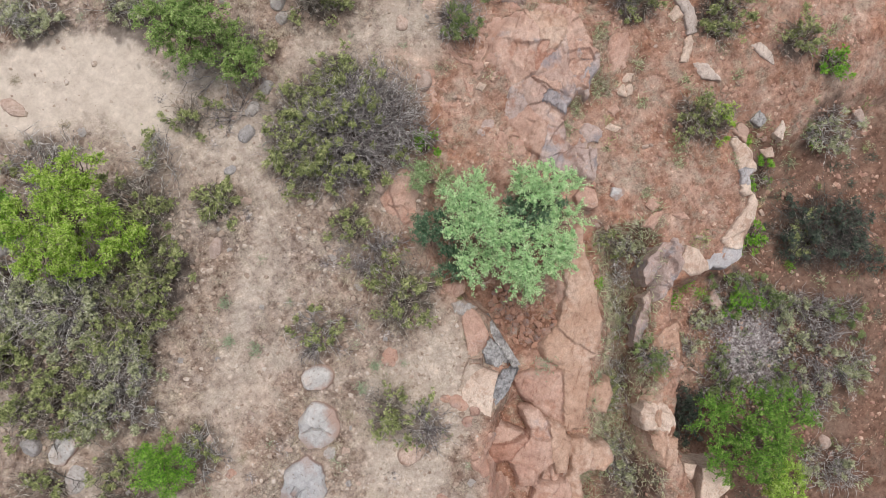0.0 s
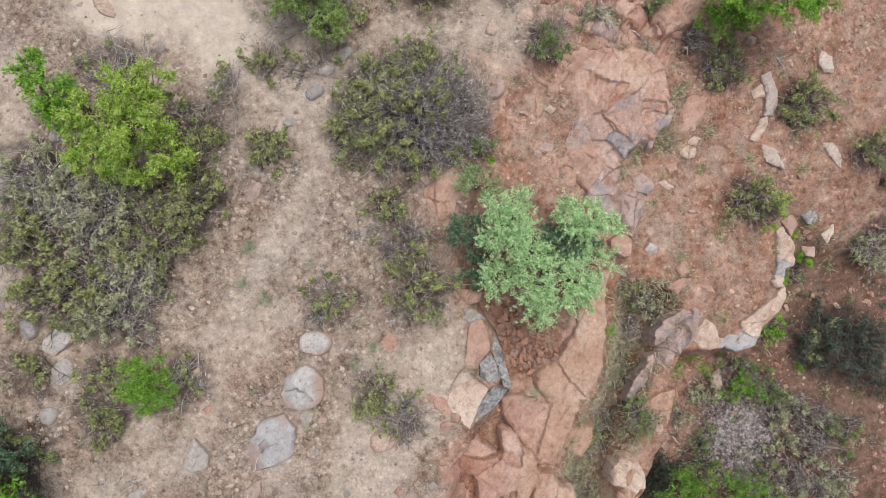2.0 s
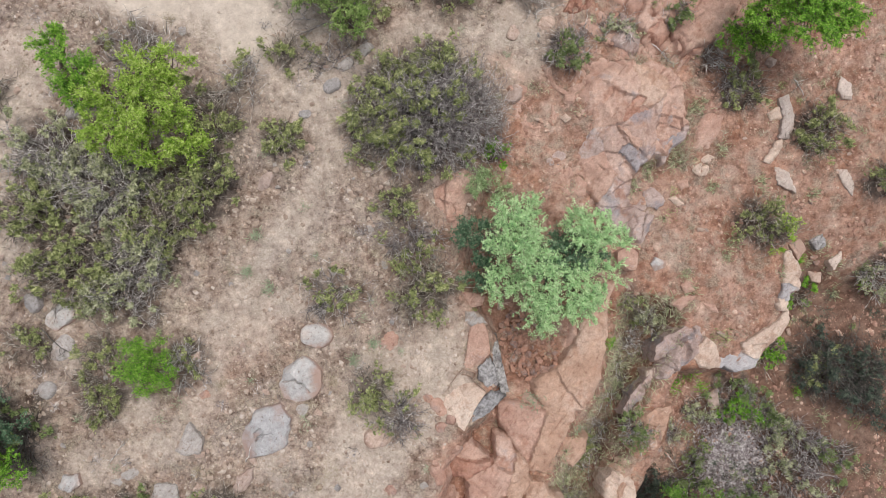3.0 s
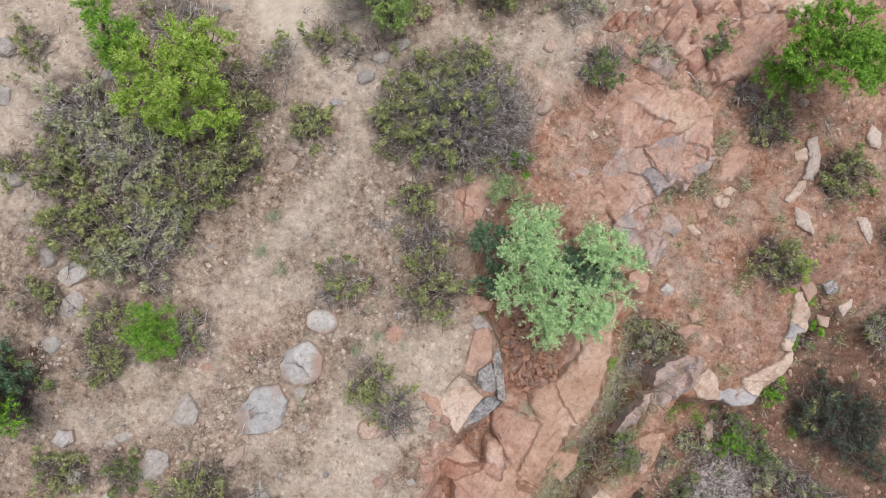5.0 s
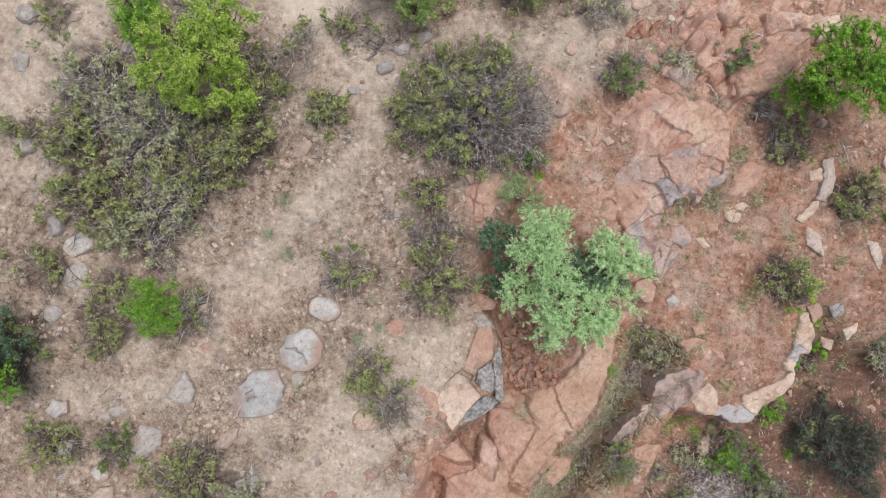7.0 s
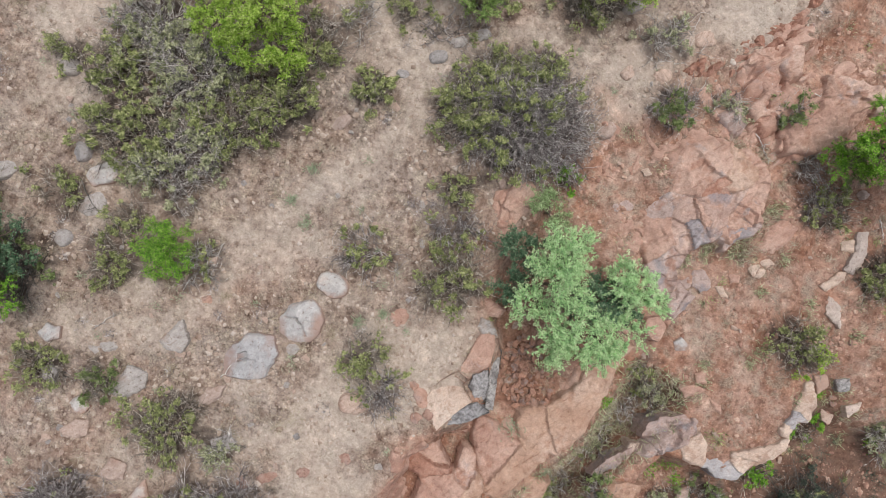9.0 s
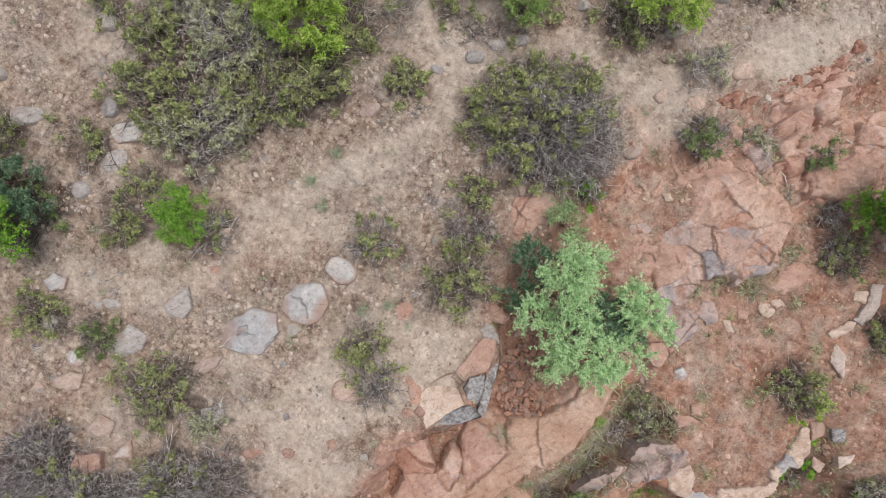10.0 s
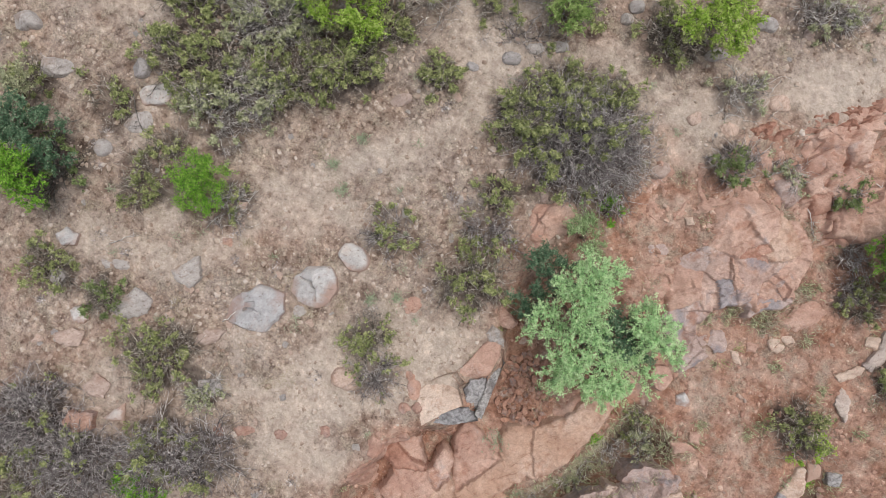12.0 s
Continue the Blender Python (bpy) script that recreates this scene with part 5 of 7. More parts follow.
shrub("bush", -7.51, 6.45, 1.32, 0.93, -27, 0.7, LEAF_OLIVE, TWIG_GREY, "leafless grey brush at a clearing's edge", 144, 0.06, 0.7, 0.029)
shrub("bush", -4.62, 5.18, 0.93, 0.86, -27, 0.6, LEAF_OLIVE, TWIG_GREY, "leafless grey brush on bare soil", 145, 0.1, 0.6, 0.029)
shrub("bush", 1.41, 7.29, 1.17, 0.97, 28, 1.1, LEAF_OLIVE, TWIG, "olive bush with a bright leafy crown beside a footpath", 146, 0.6, 1.15, 0.029)
shrub("bush", 3.58, 6.7, 0.90, 0.81, 28, 0.7, LEAF_GREY, TWIG_GREY, "thin grey bush beside a footpath", 147, 0.25, 0.8, 0.029)
shrub("bush", 4.9, 9.86, 1.17, 0.70, 28, 0.8, LEAF_GREY, TWIG_GREY, "grey-green bush on the plateau", 148, 0.4, 1.15, 0.029)
shrub("bush", -1.23, 6.75, 0.78, 0.70, 28, 0.7, LEAF_OLIVE, TWIG, "olive-green thorn bush with dry twigs on stony soil", 149, 0.45, 0.8, 0.029)
shrub("bush", -11.44, 5.79, 0.75, 0.59, 1, 0.6, LEAF_OLIVE, TWIG, "olive-green thorn bush with dry twigs on stony soil", 150, 0.35, 0.7, 0.029)
shrub("bush", -11.97, 2.34, 0.55, 0.55, 1, 0.6, LEAF_OLIVE, TWIG, "olive-green thorn bush with dry twigs on stony soil", 151, 0.55, 1.15, 0.029)

# ---- bushes of the red ground ----
shrub("bush", 4.43, 5.05, 0.72, 0.69, 1, 0.8, LEAF_MID, TWIG_MAUVE, "grey-green bush at the red rock's edge", 152, 0.6, 1.5, 0.029)
shrub("bush", 5.78, 5.51, 0.65, 0.53, 21, 0.7, LEAF_GREY, TWIG_GREY, "pale wispy shrub on red rock", 153, 0.5, 0.8, 0.029)
shrub("bush", 7.6, 5.86, 0.56, 0.47, -49, 0.6, LEAF_MID, TWIG_MAUVE, "low green shrub on a red rock ledge", 154, 0.8, 1.5, 0.029)
shrub("bush", 9.49, 3.51, 0.59, 0.81, 1, 0.8, LEAF_OLIVE, TWIG, "dark olive bush on red soil", 155, 0.6, 1.15, 0.029)
shrub("bush", 8.93, 3.54, 0.37, 0.53, 1, 0.5, LEAF_OLIVE, TWIG_MAUVE, "leafless grey thorn bush, bleached twigs, on bare soil", 156, 0.1, 0.8, 0.029)
shrub("bush", 8.59, 4.46, 0.59, 0.47, 1, 0.5, LEAF_OLIVE, TWIG_GREY, "leafless grey thorn bush, bleached twigs, on bare soil", 157, 0.05, 1.15, 0.029)
shrub("bush", 11.41, 2.1, 0.78, 0.90, 1, 0.9, LEAF_OLIVE, TWIG, "green bush on red stony soil", 158, 0.75, 1.5, 0.029)
shrub("bush", 9.45, -0.43, 0.72, 0.87, 1, 0.9, LEAF_OLIVE, TWIG, "yellow-green leafy bush on red soil", 159, 0.6, 1.15, 0.029)
shrub("bush", 10.26, -0.74, 0.44, 0.53, 1, 0.7, LEAF_LIME, TWIG, "pale yellow-green shrub on red soil", 160, 0.5, 1.15, 0.029)
shrub("bush", 11.2, -2.7, 0.56, 0.72, -34, 0.6, LEAF_GREEN, TWIG, "lush green shrub below a rock ledge", 161, 0.75, 1.5, 0.029)
shrub("bush", 9.99, -4.41, 0.50, 0.65, -24, 0.6, LEAF_GREEN, TWIG, "lush green shrub below a rock ledge", 162, 0.75, 1.5, 0.029)
shrub("bush", 8.83, -5.66, 0.78, 0.59, 21, 0.6, LEAF_MID, TWIG_MAUVE, "lush green shrub on the quarry floor", 163, 0.8, 1.5, 0.029)
shrub("bush", 9.62, -6.35, 0.65, 0.50, 21, 0.5, LEAF_MID, TWIG_MAUVE, "low green shrub on the quarry floor", 164, 0.6, 1.5, 0.029)
shrub("bush", 12.25, -5.27, 1.56, 1.12, -27, 1.3, LEAF_DARK, TWIG_DARK, "dense dark grey thorn bush on red soil", 165, 0.6, 1.8, 0.029)
shrub("bush", 11.56, -5.09, 0.70, 0.70, -27, 0.7, LEAF_OLIVE, TWIG, "olive-green thorn bush with dry twigs on stony soil", 166, 0.4, 1.15, 0.029)
shrub("bush", 10.46, -8.59, 1.03, 1.09, -27, 0.8, LEAF_GREY, TWIG_MAUVE, "grey-green thorn bush beside a gravel heap", 167, 0.34, 0.8, 0.029)
shrub("bush", 10.53, -7.18, 0.93, 0.62, -27, 0.8, LEAF_GREY, TWIG_MAUVE, "grey-green thorn bush beside a gravel heap", 168, 0.34, 1.15, 0.029)
shrub("bush", 9.57, -9.67, 0.86, 0.75, -27, 0.8, LEAF_GREY, TWIG_MAUVE, "grey thorn bush on red soil", 169, 0.34, 1.15, 0.029)
# this dark brush is added to stand for the hollow's shade
shrub("bush", 5.9, -7.95, 0.75, 0.45, -27, 0.6, LEAF_DARK, TWIG_DARK, "dark leafless brush added for the shade in a hollow", 170, 0.3, 1.15, 0.029)
shrub("bush", 13.62, -2.34, 0.86, 0.97, -27, 0.9, LEAF_GREY, TWIG_GREY, "bare ash-grey bush on red soil", 171, 0.3, 1.3, 0.029)
shrub("bush", 14.0, -0.67, 0.47, 0.44, -27, 0.7, LEAF_GREEN, TWIG, "small vivid green shrub on red soil", 172, 0.9, 1.5, 0.029)
shrub("bush", 13.31, 0.42, 0.75, 0.65, -27, 0.9, LEAF_OLIVE, TWIG, "green bush on red stony soil", 173, 0.65, 1.15, 0.029)
shrub("bush", 9.08, -11.99, 1.09, 0.78, -27, 0.8, LEAF_GREY, TWIG_GREY, "grey leafless thorn bush on red soil", 174, 0.35, 1.15, 0.029)
shrub("bush", 3.06, -9.14, 1.17, 0.62, -27, 0.8, LEAF_GREY, TWIG_GREY, "grey-green brush in the ravine", 175, 0.5, 1.15, 0.029)
shrub("bush", 5.56, -3.3, 0.62, 0.86, -24, 0.6, LEAF_OLIVE, TWIG_GREY, "grey dry brush in the ravine", 176, 0.1, 0.8, 0.029)
shrub("bush", 6.42, -2.69, 0.70, 0.55, 11, 0.6, LEAF_GREY, TWIG_GREY, "grey-green brush in the ravine", 177, 0.35, 0.8, 0.029)
shrub("bush", 5.0, -4.67, 0.50, 0.78, -29, 0.5, LEAF_GREY, TWIG_GREY, "grey-green brush in the ravine", 178, 0.35, 0.8, 0.029)
shrub("bush", 4.35, -6.04, 0.56, 0.75, -34, 0.5, LEAF_OLIVE, TWIG_GREY, "grey dry brush in the ravine", 179, 0.12, 0.8, 0.029)
shrub("bush", 5.58, -2.18, 0.62, 0.47, -19, 0.5, LEAF_OLIVE, TWIG, "dry olive brush at the ravine's head", 180, 0.3, 0.8, 0.029)
shrub("bush", 5.2, -5.86, 0.44, 0.56, 1, 0.5, LEAF_MID, TWIG_MAUVE, "green bush in the ravine", 181, 0.6, 1.5, 0.029)
shrub("bush", 4.01, -6.49, 0.53, 0.93, -27, 0.6, LEAF_OLIVE, TWIG_GREY, "grey dry brush in the ravine", 182, 0.12, 0.8, 0.029)
shrub("bush", 3.16, -7.92, 0.56, 0.78, -27, 0.6, LEAF_GREY, TWIG_GREY, "grey-green brush in the ravine", 183, 0.25, 0.8, 0.029)
shrub("bush", 6.97, -8.06, 0.78, 0.65, -27, 0.8, LEAF_MID, TWIG_MAUVE, "dark green shrub in the quarry hollow", 184, 0.55, 1.15, 0.029)
shrub("bush", 10.33, -6.99, 0.86, 0.53, -27, 0.5, LEAF_GREY, TWIG_MAUVE, "grey-green shrub beside a gravel heap", 185, 0.34, 1.15, 0.029)
shrub("bush", 7.59, -5.99, 0.53, 0.47, -27, 0.4, LEAF_GREY, TWIG_GREY, "low grey-green herb on red soil", 186, 0.6, 1.15, 0.029)
shrub("bush", 6.75, -6.55, 0.26, 0.24, -27, 0.25, LEAF_GREY, TWIG_GREY, "small grey-green herb on a stony red bank", 187, 0.6, 1.5, 0.026)
# an added dark shrub stands for the shaded pit under the cliff rock
shrub("bush", 5.58, -8.4, 0.53, 0.75, -27, 0.7, LEAF_DARK, TWIG_DARK, "dark dense shrub added for the shade below a cream rock", 188, 0.7, 1.6, 0.029)
shrub("bush", 7.35, -7.5, 0.42, 0.4, -27, 0.4, LEAF_MID, TWIG_MAUVE, "low grey-green shrub beside a gravel heap", 189, 0.5, 1.15, 0.029)
shrub("bush", 11.52, -7.89, 0.70, 0.81, -27, 0.6, LEAF_MID, TWIG_MAUVE, "grey-green shrub on red soil", 190, 0.45, 1.15, 0.029)
shrub("bush", 9.01, -6.03, 0.78, 0.47, -27, 0.6, LEAF_GREEN, TWIG, "green shrub at the hollow's edge", 191, 0.6, 1.15, 0.029)
shrub("bush", 11.06, -9.58, 0.62, 0.93, -27, 0.7, LEAF_GREY, TWIG_GREY, "grey-green thorn bush on red soil", 192, 0.4, 1.15, 0.029)
shrub("bush", 8.91, -9.05, 0.78, 0.62, -27, 0.8, LEAF_MID, TWIG_MAUVE, "dark green shrub beside a tall tree", 193, 0.6, 1.15, 0.029)
shrub("bush", 12.96, -6.47, 0.70, 0.70, -27, 0.8, LEAF_DARK, TWIG_DARK, "dark grey thorn bush on red soil", 194, 0.5, 1.15, 0.029)

# ---- small trees ----
tree("small_tree", 3.14, -0.8, [(-1.10, 0.94, 2.3, 0.78, 0.7), (-0.72, 1.46, 2.0, 0.40, 0.7), (-1.02, 0.19, 2.1, 0.75, 0.7), (0.76, 0.74, 2.2, 0.58, 0.7), (1.19, 0.55, 2.1, 0.59, 0.7), (-0.25, -0.85, 2.0, 0.81, 0.7), (0.38, -0.90, 1.9, 0.70, 0.7), (0.95, -0.38, 1.8, 0.5, 0.7), (-1.35, -0.54, 1.6, 0.59, 0.7), (-0.64, -1.27, 1.6, 0.53, 0.7)], LEAF_MINT, "pale green acacia tree rooted in a red rock gully", 195, leaf=0.023, sprays=240, per=38, spread=0.022, reach=1.25)
tree("small_tree", 1.75, 1.35, [(-0.05, -0.05, 0.9, 0.5, 0.7), (-0.35, 0.25, 0.8, 0.34, 0.7), (0.35, -0.1, 0.7, 0.3, 0.7)], LEAF_SAGE, "sage-green feathery shrub at a gully's head", 194, leaf=0.024, sprays=150, trunk_r=0.04)
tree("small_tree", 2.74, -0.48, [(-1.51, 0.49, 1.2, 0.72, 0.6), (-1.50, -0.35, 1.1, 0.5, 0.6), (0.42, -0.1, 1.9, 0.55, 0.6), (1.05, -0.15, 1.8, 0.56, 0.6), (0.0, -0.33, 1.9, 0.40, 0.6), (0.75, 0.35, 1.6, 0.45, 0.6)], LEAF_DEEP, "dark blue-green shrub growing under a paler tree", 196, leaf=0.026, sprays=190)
tree("small_tree", -7.26, 4.44, [(0.94, 0.55, 2.0, 0.70, 0.7), (-0.23, 0.23, 1.7, 0.65, 0.6), (1.34, 0.72, 1.6, 0.47, 0.6), (-0.36, -0.57, 1.5, 0.65, 0.6), (0.79, -0.33, 1.9, 0.86, 0.7), (1.28, -0.91, 1.5, 0.59, 0.6), (1.55, -1.26, 1.2, 0.40, 0.6), (0.28, -1.09, 1.3, 0.55, 0.6)], LEAF_LIME, "yellow-green leafy small tree rising from a thicket", 197, sprays=250, leaf=0.026, spread=0.026, reach=1.15)
tree("small_tree", -9.35, 6.01, [(0.48, 0.17, 1.2, 0.56, 0.7), (0.78, -0.54, 1.3, 0.59, 0.7), (0.74, -1.02, 1.0, 0.44, 0.7)], LEAF_GREEN, "bright green leafy shrub tree on the slope", 198, sprays=250, leaf=0.026, spread=0.026, reach=1.15)
tree("small_tree", -8.11, -2.27, [(0.00, -0.05, 0.8, 0.37, 0.7), (0.64, 0.45, 0.9, 0.40, 0.7), (0.80, -0.10, 0.9, 0.34, 0.7), (0.16, 0.53, 0.7, 0.28, 0.7), (0.35, -0.42, 0.6, 0.28, 0.7), (0.47, 0.08, 1.0, 0.44, 0.7)], LEAF_GREEN, "bright green fine-leaved shrub on stony soil", 199, sprays=330, leaf=0.02, reach=1.25)
tree("small_tree", 11.4, 5.56, [(-1.92, 0.04, 2.2, 0.65, 0.7), (-1.20, -0.32, 2.4, 0.78, 0.7), (-1.96, -0.65, 1.9, 0.75, 0.7), (-1.2, -1.0, 2.3, 0.75, 0.7), (-0.41, -0.71, 2.1, 0.70, 0.7), (-0.3, -1.15, 1.9, 0.55, 0.7), (-2.24, -0.83, 1.1, 0.65, 0.6)], LEAF_GREEN, "tall green leafy tree over red rock", 200, sprays=250, leaf=0.026, spread=0.026, reach=1.15)
tree("small_tree", 7.35, -9.78, [(-1.50, 1.58, 1.8, 0.55, 0.7), (-0.30, 1.25, 2.1, 0.68, 0.7), (-0.93, 0.55, 2.4, 0.74, 0.7), (0.72, 0.62, 1.8, 0.56, 0.7), (-1.62, 0.5, 1.9, 0.6, 0.7), (-0.82, -0.3, 1.9, 0.6, 0.7), (0.15, 0.1, 1.6, 0.5, 0.7)], LEAF_TREE, "tall green tree in the quarry hollow", 201, sprays=210, leaf=0.026, spread=0.026, reach=1.25)
tree("small_tree", 10.08, 4.92, [(-0.43, -0.24, 0.7, 0.44, 0.6), (-0.70, -0.02, 0.5, 0.31, 0.6)], LEAF_MID, "dark shaded shrub under a tall tree", 202, sprays=150, leaf=0.03)
tree("small_tree", 7.6, -11.55, [(-0.90, 1.32, 2.3, 0.59, 0.7), (-0.94, 0.63, 2.2, 0.56, 0.7)], LEAF_LIME, "yellow-green leafy treetop in the quarry hollow", 203, sprays=250, leaf=0.026, spread=0.026, reach=1.15)
tree("small_tree", -12.66, -3.78, [(1.3, -0.2, 1.6, 0.6, 0.7), (0.8, -0.35, 1.7, 0.6, 0.7), (0.3, -0.1, 1.8, 0.5, 0.7), (1.5, -0.5, 1.2, 0.4, 0.7)], LEAF_GREEN, "bushy green tree with dark dry underwood", 204, sprays=250, leaf=0.026, spread=0.026, reach=1.15)
tree("small_tree", -12.4, -3.0, [(0.75, 0.1, 1.3, 0.62, 0.7), (0.2, 0.2, 1.5, 0.6, 0.7), (1.1, -0.3, 1.1, 0.45, 0.7), (0.4, -0.4, 1.3, 0.5, 0.7)], LEAF_DEEP, "dark green tree beside a brighter one", 208, sprays=190, leaf=0.028)
tree("small_tree", -13.78, -2.17, [(0.93, 0.04, 1.2, 0.53, 0.6), (1.19, -0.24, 1.0, 0.44, 0.6)], LEAF_GREY, "pale grey-green wispy shrub", 205, sprays=130, leaf=0.026)
tree("small_tree", -2.09, 8.1, [(-0.19, -0.52, 1.6, 0.78, 0.7), (0.66, -0.75, 1.7, 0.75, 0.7), (-0.25, -0.99, 1.3, 0.65, 0.6), (0.51, -1.31, 1.0, 0.56, 0.6), (0.72, -1.96, 0.9, 0.47, 0.6)], LEAF_FRESH, "green bushy tree at the edge of a sandy clearing", 206, sprays=250, leaf=0.026, spread=0.026, reach=1.15)
tree("small_tree", 2.25, 8.34, [(-0.45, -0.85, 1.2, 0.65, 0.6), (0.31, -0.64, 1.1, 0.59, 0.6), (-0.10, -0.21, 1.3, 0.59, 0.6)], LEAF_LIME, "bright yellow-green leafy bush beside a footpath", 207, sprays=250, leaf=0.026, spread=0.026, reach=1.15)

# ---- boulders and stones of the upper slope ----
rock("boulder", -3.96, -3.14, 1.24, 1.08, 11, 0.27, ROCK_BOULDER, "pale grey rounded boulder with split cracks", 208, square=2.3, jag=0.1, wavy=0.06, box=3.6, facets=6, rough=0.03, cracks=[(-.42, .1, -.1, .05, .07), (-.1, .05, .0, -.05, .12), (.0, -.05, .1, -.36, .07)], flakes=[(.3, -.1, .2, .03)])
rock("boulder", -5.03, -4.4, 1.5, 1.14, 26, 0.3, ROCK_BOULDER, "pale grey boulder with broken flaked top", 209, square=2.3, jag=0.14, wavy=0.08, box=3.0, facets=7, rough=0.035, flakes=[(-.16, .1, .15, .07)], cracks=[(-.3, -.06, -.05, -.03, .07), (-.05, -.03, .14, -.1, .04)])
rock("boulder", -3.4, -2.01, 0.9, 0.66, -8, 0.2, ROCK_BOULDER, "small pale grey rounded boulder", 210, square=2.2, jag=0.08, wavy=0.05, box=3.0, facets=3)
rock("boulder", -10.17, -0.59, 1.09, 0.62, 36, 0.3, ROCK_BOULDER, "light grey weathered boulder beside a thicket", 211, cracks=[(-.4, 0.05, .4, .08, .06)], dome=0.08)
rock("boulder", -10.3, -1.55, 0.78, 0.53, 61, 0.1, ROCK_DULL, "flat grey stone set in the soil", 212)
rock("boulder", -10.77, -2.58, 0.50, 0.53, 1, 0.12, ROCK_DULL, "flat grey stone set in soil", 219)
rock("boulder", -10.96, -0.17, 0.47, 0.53, 1, 0.18, ROCK_DULL, "grey rounded stone beside a thicket", 220, dome=0.07, wavy=0.1, flare=0.3, jag=0.2, round_edge=0.1)
rock("boulder", -2.08, -4.95, 0.81, 0.56, 1, 0.14, ROCK_LOOSE, "flat brownish stone under a dry bush", 221)
rock("boulder", -4.02, -3.95, 0.40, 0.34, 1, 0.05, ROCK_DULL, "brownish stone flush with the soil", 222)
rock("stone", 0.32, 1.83, 0.22, 0.40, 21, 0.1, ROCK_LOOSE, "small white stone on the slope", 223)
rock("stone", -0.21, -0.01, 0.19, 0.22, 1, 0.5, ROCK_LOOSE, "small white stone on the slope", 224)
rock("boulder", -13.0, -1.23, 0.84, 0.56, 28, 0.2, ROCK_DULL, "grey boulder beside a tree", 230, dome=0.07, wavy=0.1, flare=0.3, jag=0.2, round_edge=0.1)
rock("boulder", -14.41, -0.52, 0.84, 0.53, 28, 0.2, ROCK_DULL, "grey boulder on the slope", 231, dome=0.07, wavy=0.1, flare=0.3, jag=0.2, round_edge=0.1)
rock("boulder", 0.15, 7.67, 0.44, 0.40, 28, 0.2, ROCK_DULL, "light grey rock on plateau soil", 232)
rock("boulder", 0.07, 7.22, 0.37, 0.31, 28, 0.16, ROCK_DULL, "light grey rock on plateau soil", 233)
rock("boulder", 3.52, 8.94, 0.62, 0.40, 8, 0.2, ROCK_DULL, "light grey rock on the plateau", 234)
rock("boulder", 2.67, 7.49, 0.70, 0.31, 38, 0.1, ROCK_DULL, "flat grey rock under a bush", 235)
rock("boulder", -2.22, 4.77, 0.56, 0.40, 28, 0.08, ROCK_DULL, "pale flat stone beside a footpath", 236)
rock("boulder", -1.79, 5.3, 0.53, 0.34, 28, 0.08, ROCK_DULL, "pale flat stone beside a footpath", 237)
rock("boulder", -1.2, 5.67, 0.53, 0.31, 28, 0.08, ROCK_DULL, "pale flat stone beside a footpath", 238)
rock("boulder", -4.32, 2.34, 0.62, 0.34, 48, 0.1, ROCK_LOOSE, "pale flat stone at a footpath's edge", 239)
rock("boulder", 2.77, 4.0, 0.59, 0.47, 48, 0.15, ROCK_LOOSE, "pale round stone at the red edge", 240)
rock("boulder", 4.84, 7.14, 0.62, 0.44, 28, 0.06, ROCK_LOOSE, "pale flat stone set in soil", 241)
rock("boulder", -7.55, 8.26, 0.75, 0.38, -57, 0.12, ROCK_LOOSE, "pale pinkish stone on a sandy clearing", 242)
rock("boulder", -12.31, 5.68, 0.62, 0.53, 1, 0.2, ROCK_DULL, "grey boulder on the slope", 243)
rock("boulder", -11.99, 2.0, 0.62, 0.47, 1, 0.2, ROCK_DULL, "grey boulder under a bush", 244)
rock("boulder", -9.31, 4.92, 0.62, 0.37, 31, 0.12, ROCK_DULL, "flat grey stone beside a green shrub", 245)
rock("boulder", -12.36, 4.37, 0.47, 0.62, 1, 0.15, ROCK_DULL, "grey stone on the slope", 246)
rock("boulder", -0.34, -4.37, 0.44, 0.56, 14, 0.05, ROCK_RED, "rusty red flat stone flush with the soil", 261, jag=0.3, corners=6, square=2.6, wavy=0.15)
rock("boulder", -0.33, -4.89, 0.37, 0.40, 75, 0.05, ROCK_RED, "rusty red flat stone flush with the soil", 262, jag=0.3, corners=6, square=2.6, wavy=0.15)
rock("boulder", -1.49, -2.41, 0.56, 0.72, 136, 0.05, ROCK_RED, "rusty red flat stone flush with the soil", 263, jag=0.3, corners=6, square=2.6, wavy=0.15)
rock("boulder", -1.93, -6.34, 0.34, 0.34, 197, 0.05, ROCK_RED, "rusty red flat stone flush with the soil", 264, jag=0.3, corners=6, square=2.6, wavy=0.15)
rock("boulder", -0.6, -4.09, 0.28, 0.34, 258, 0.05, ROCK_RED, "rusty red flat stone flush with the soil", 265, jag=0.3, corners=6, square=2.6, wavy=0.15)
rock("boulder", -0.07, -4.73, 0.31, 0.28, 319, 0.05, ROCK_RED, "rusty red flat stone flush with the soil", 266, jag=0.3, corners=6, square=2.6, wavy=0.15)
rock("boulder", -2.9, -6.99, 0.37, 0.31, 380, 0.05, ROCK_RED, "rusty red flat stone flush with the soil", 267, jag=0.3, corners=6, square=2.6, wavy=0.15)
rock("boulder", 2.66, 8.75, 0.47, 0.37, 28, 0.07, ROCK_LOOSE, "pale angular stone set in dusty soil", 268, jag=0.28, corners=6, square=3)
rock("boulder", 0.67, 7.13, 0.40, 0.31, 79, 0.07, ROCK_LOOSE, "pale angular stone set in dusty soil", 269, jag=0.28, corners=6, square=3)
rock("boulder", 4.7, 9.22, 0.37, 0.34, 130, 0.07, ROCK_LOOSE, "pale angular stone set in dusty soil", 270, jag=0.28, corners=6, square=3)
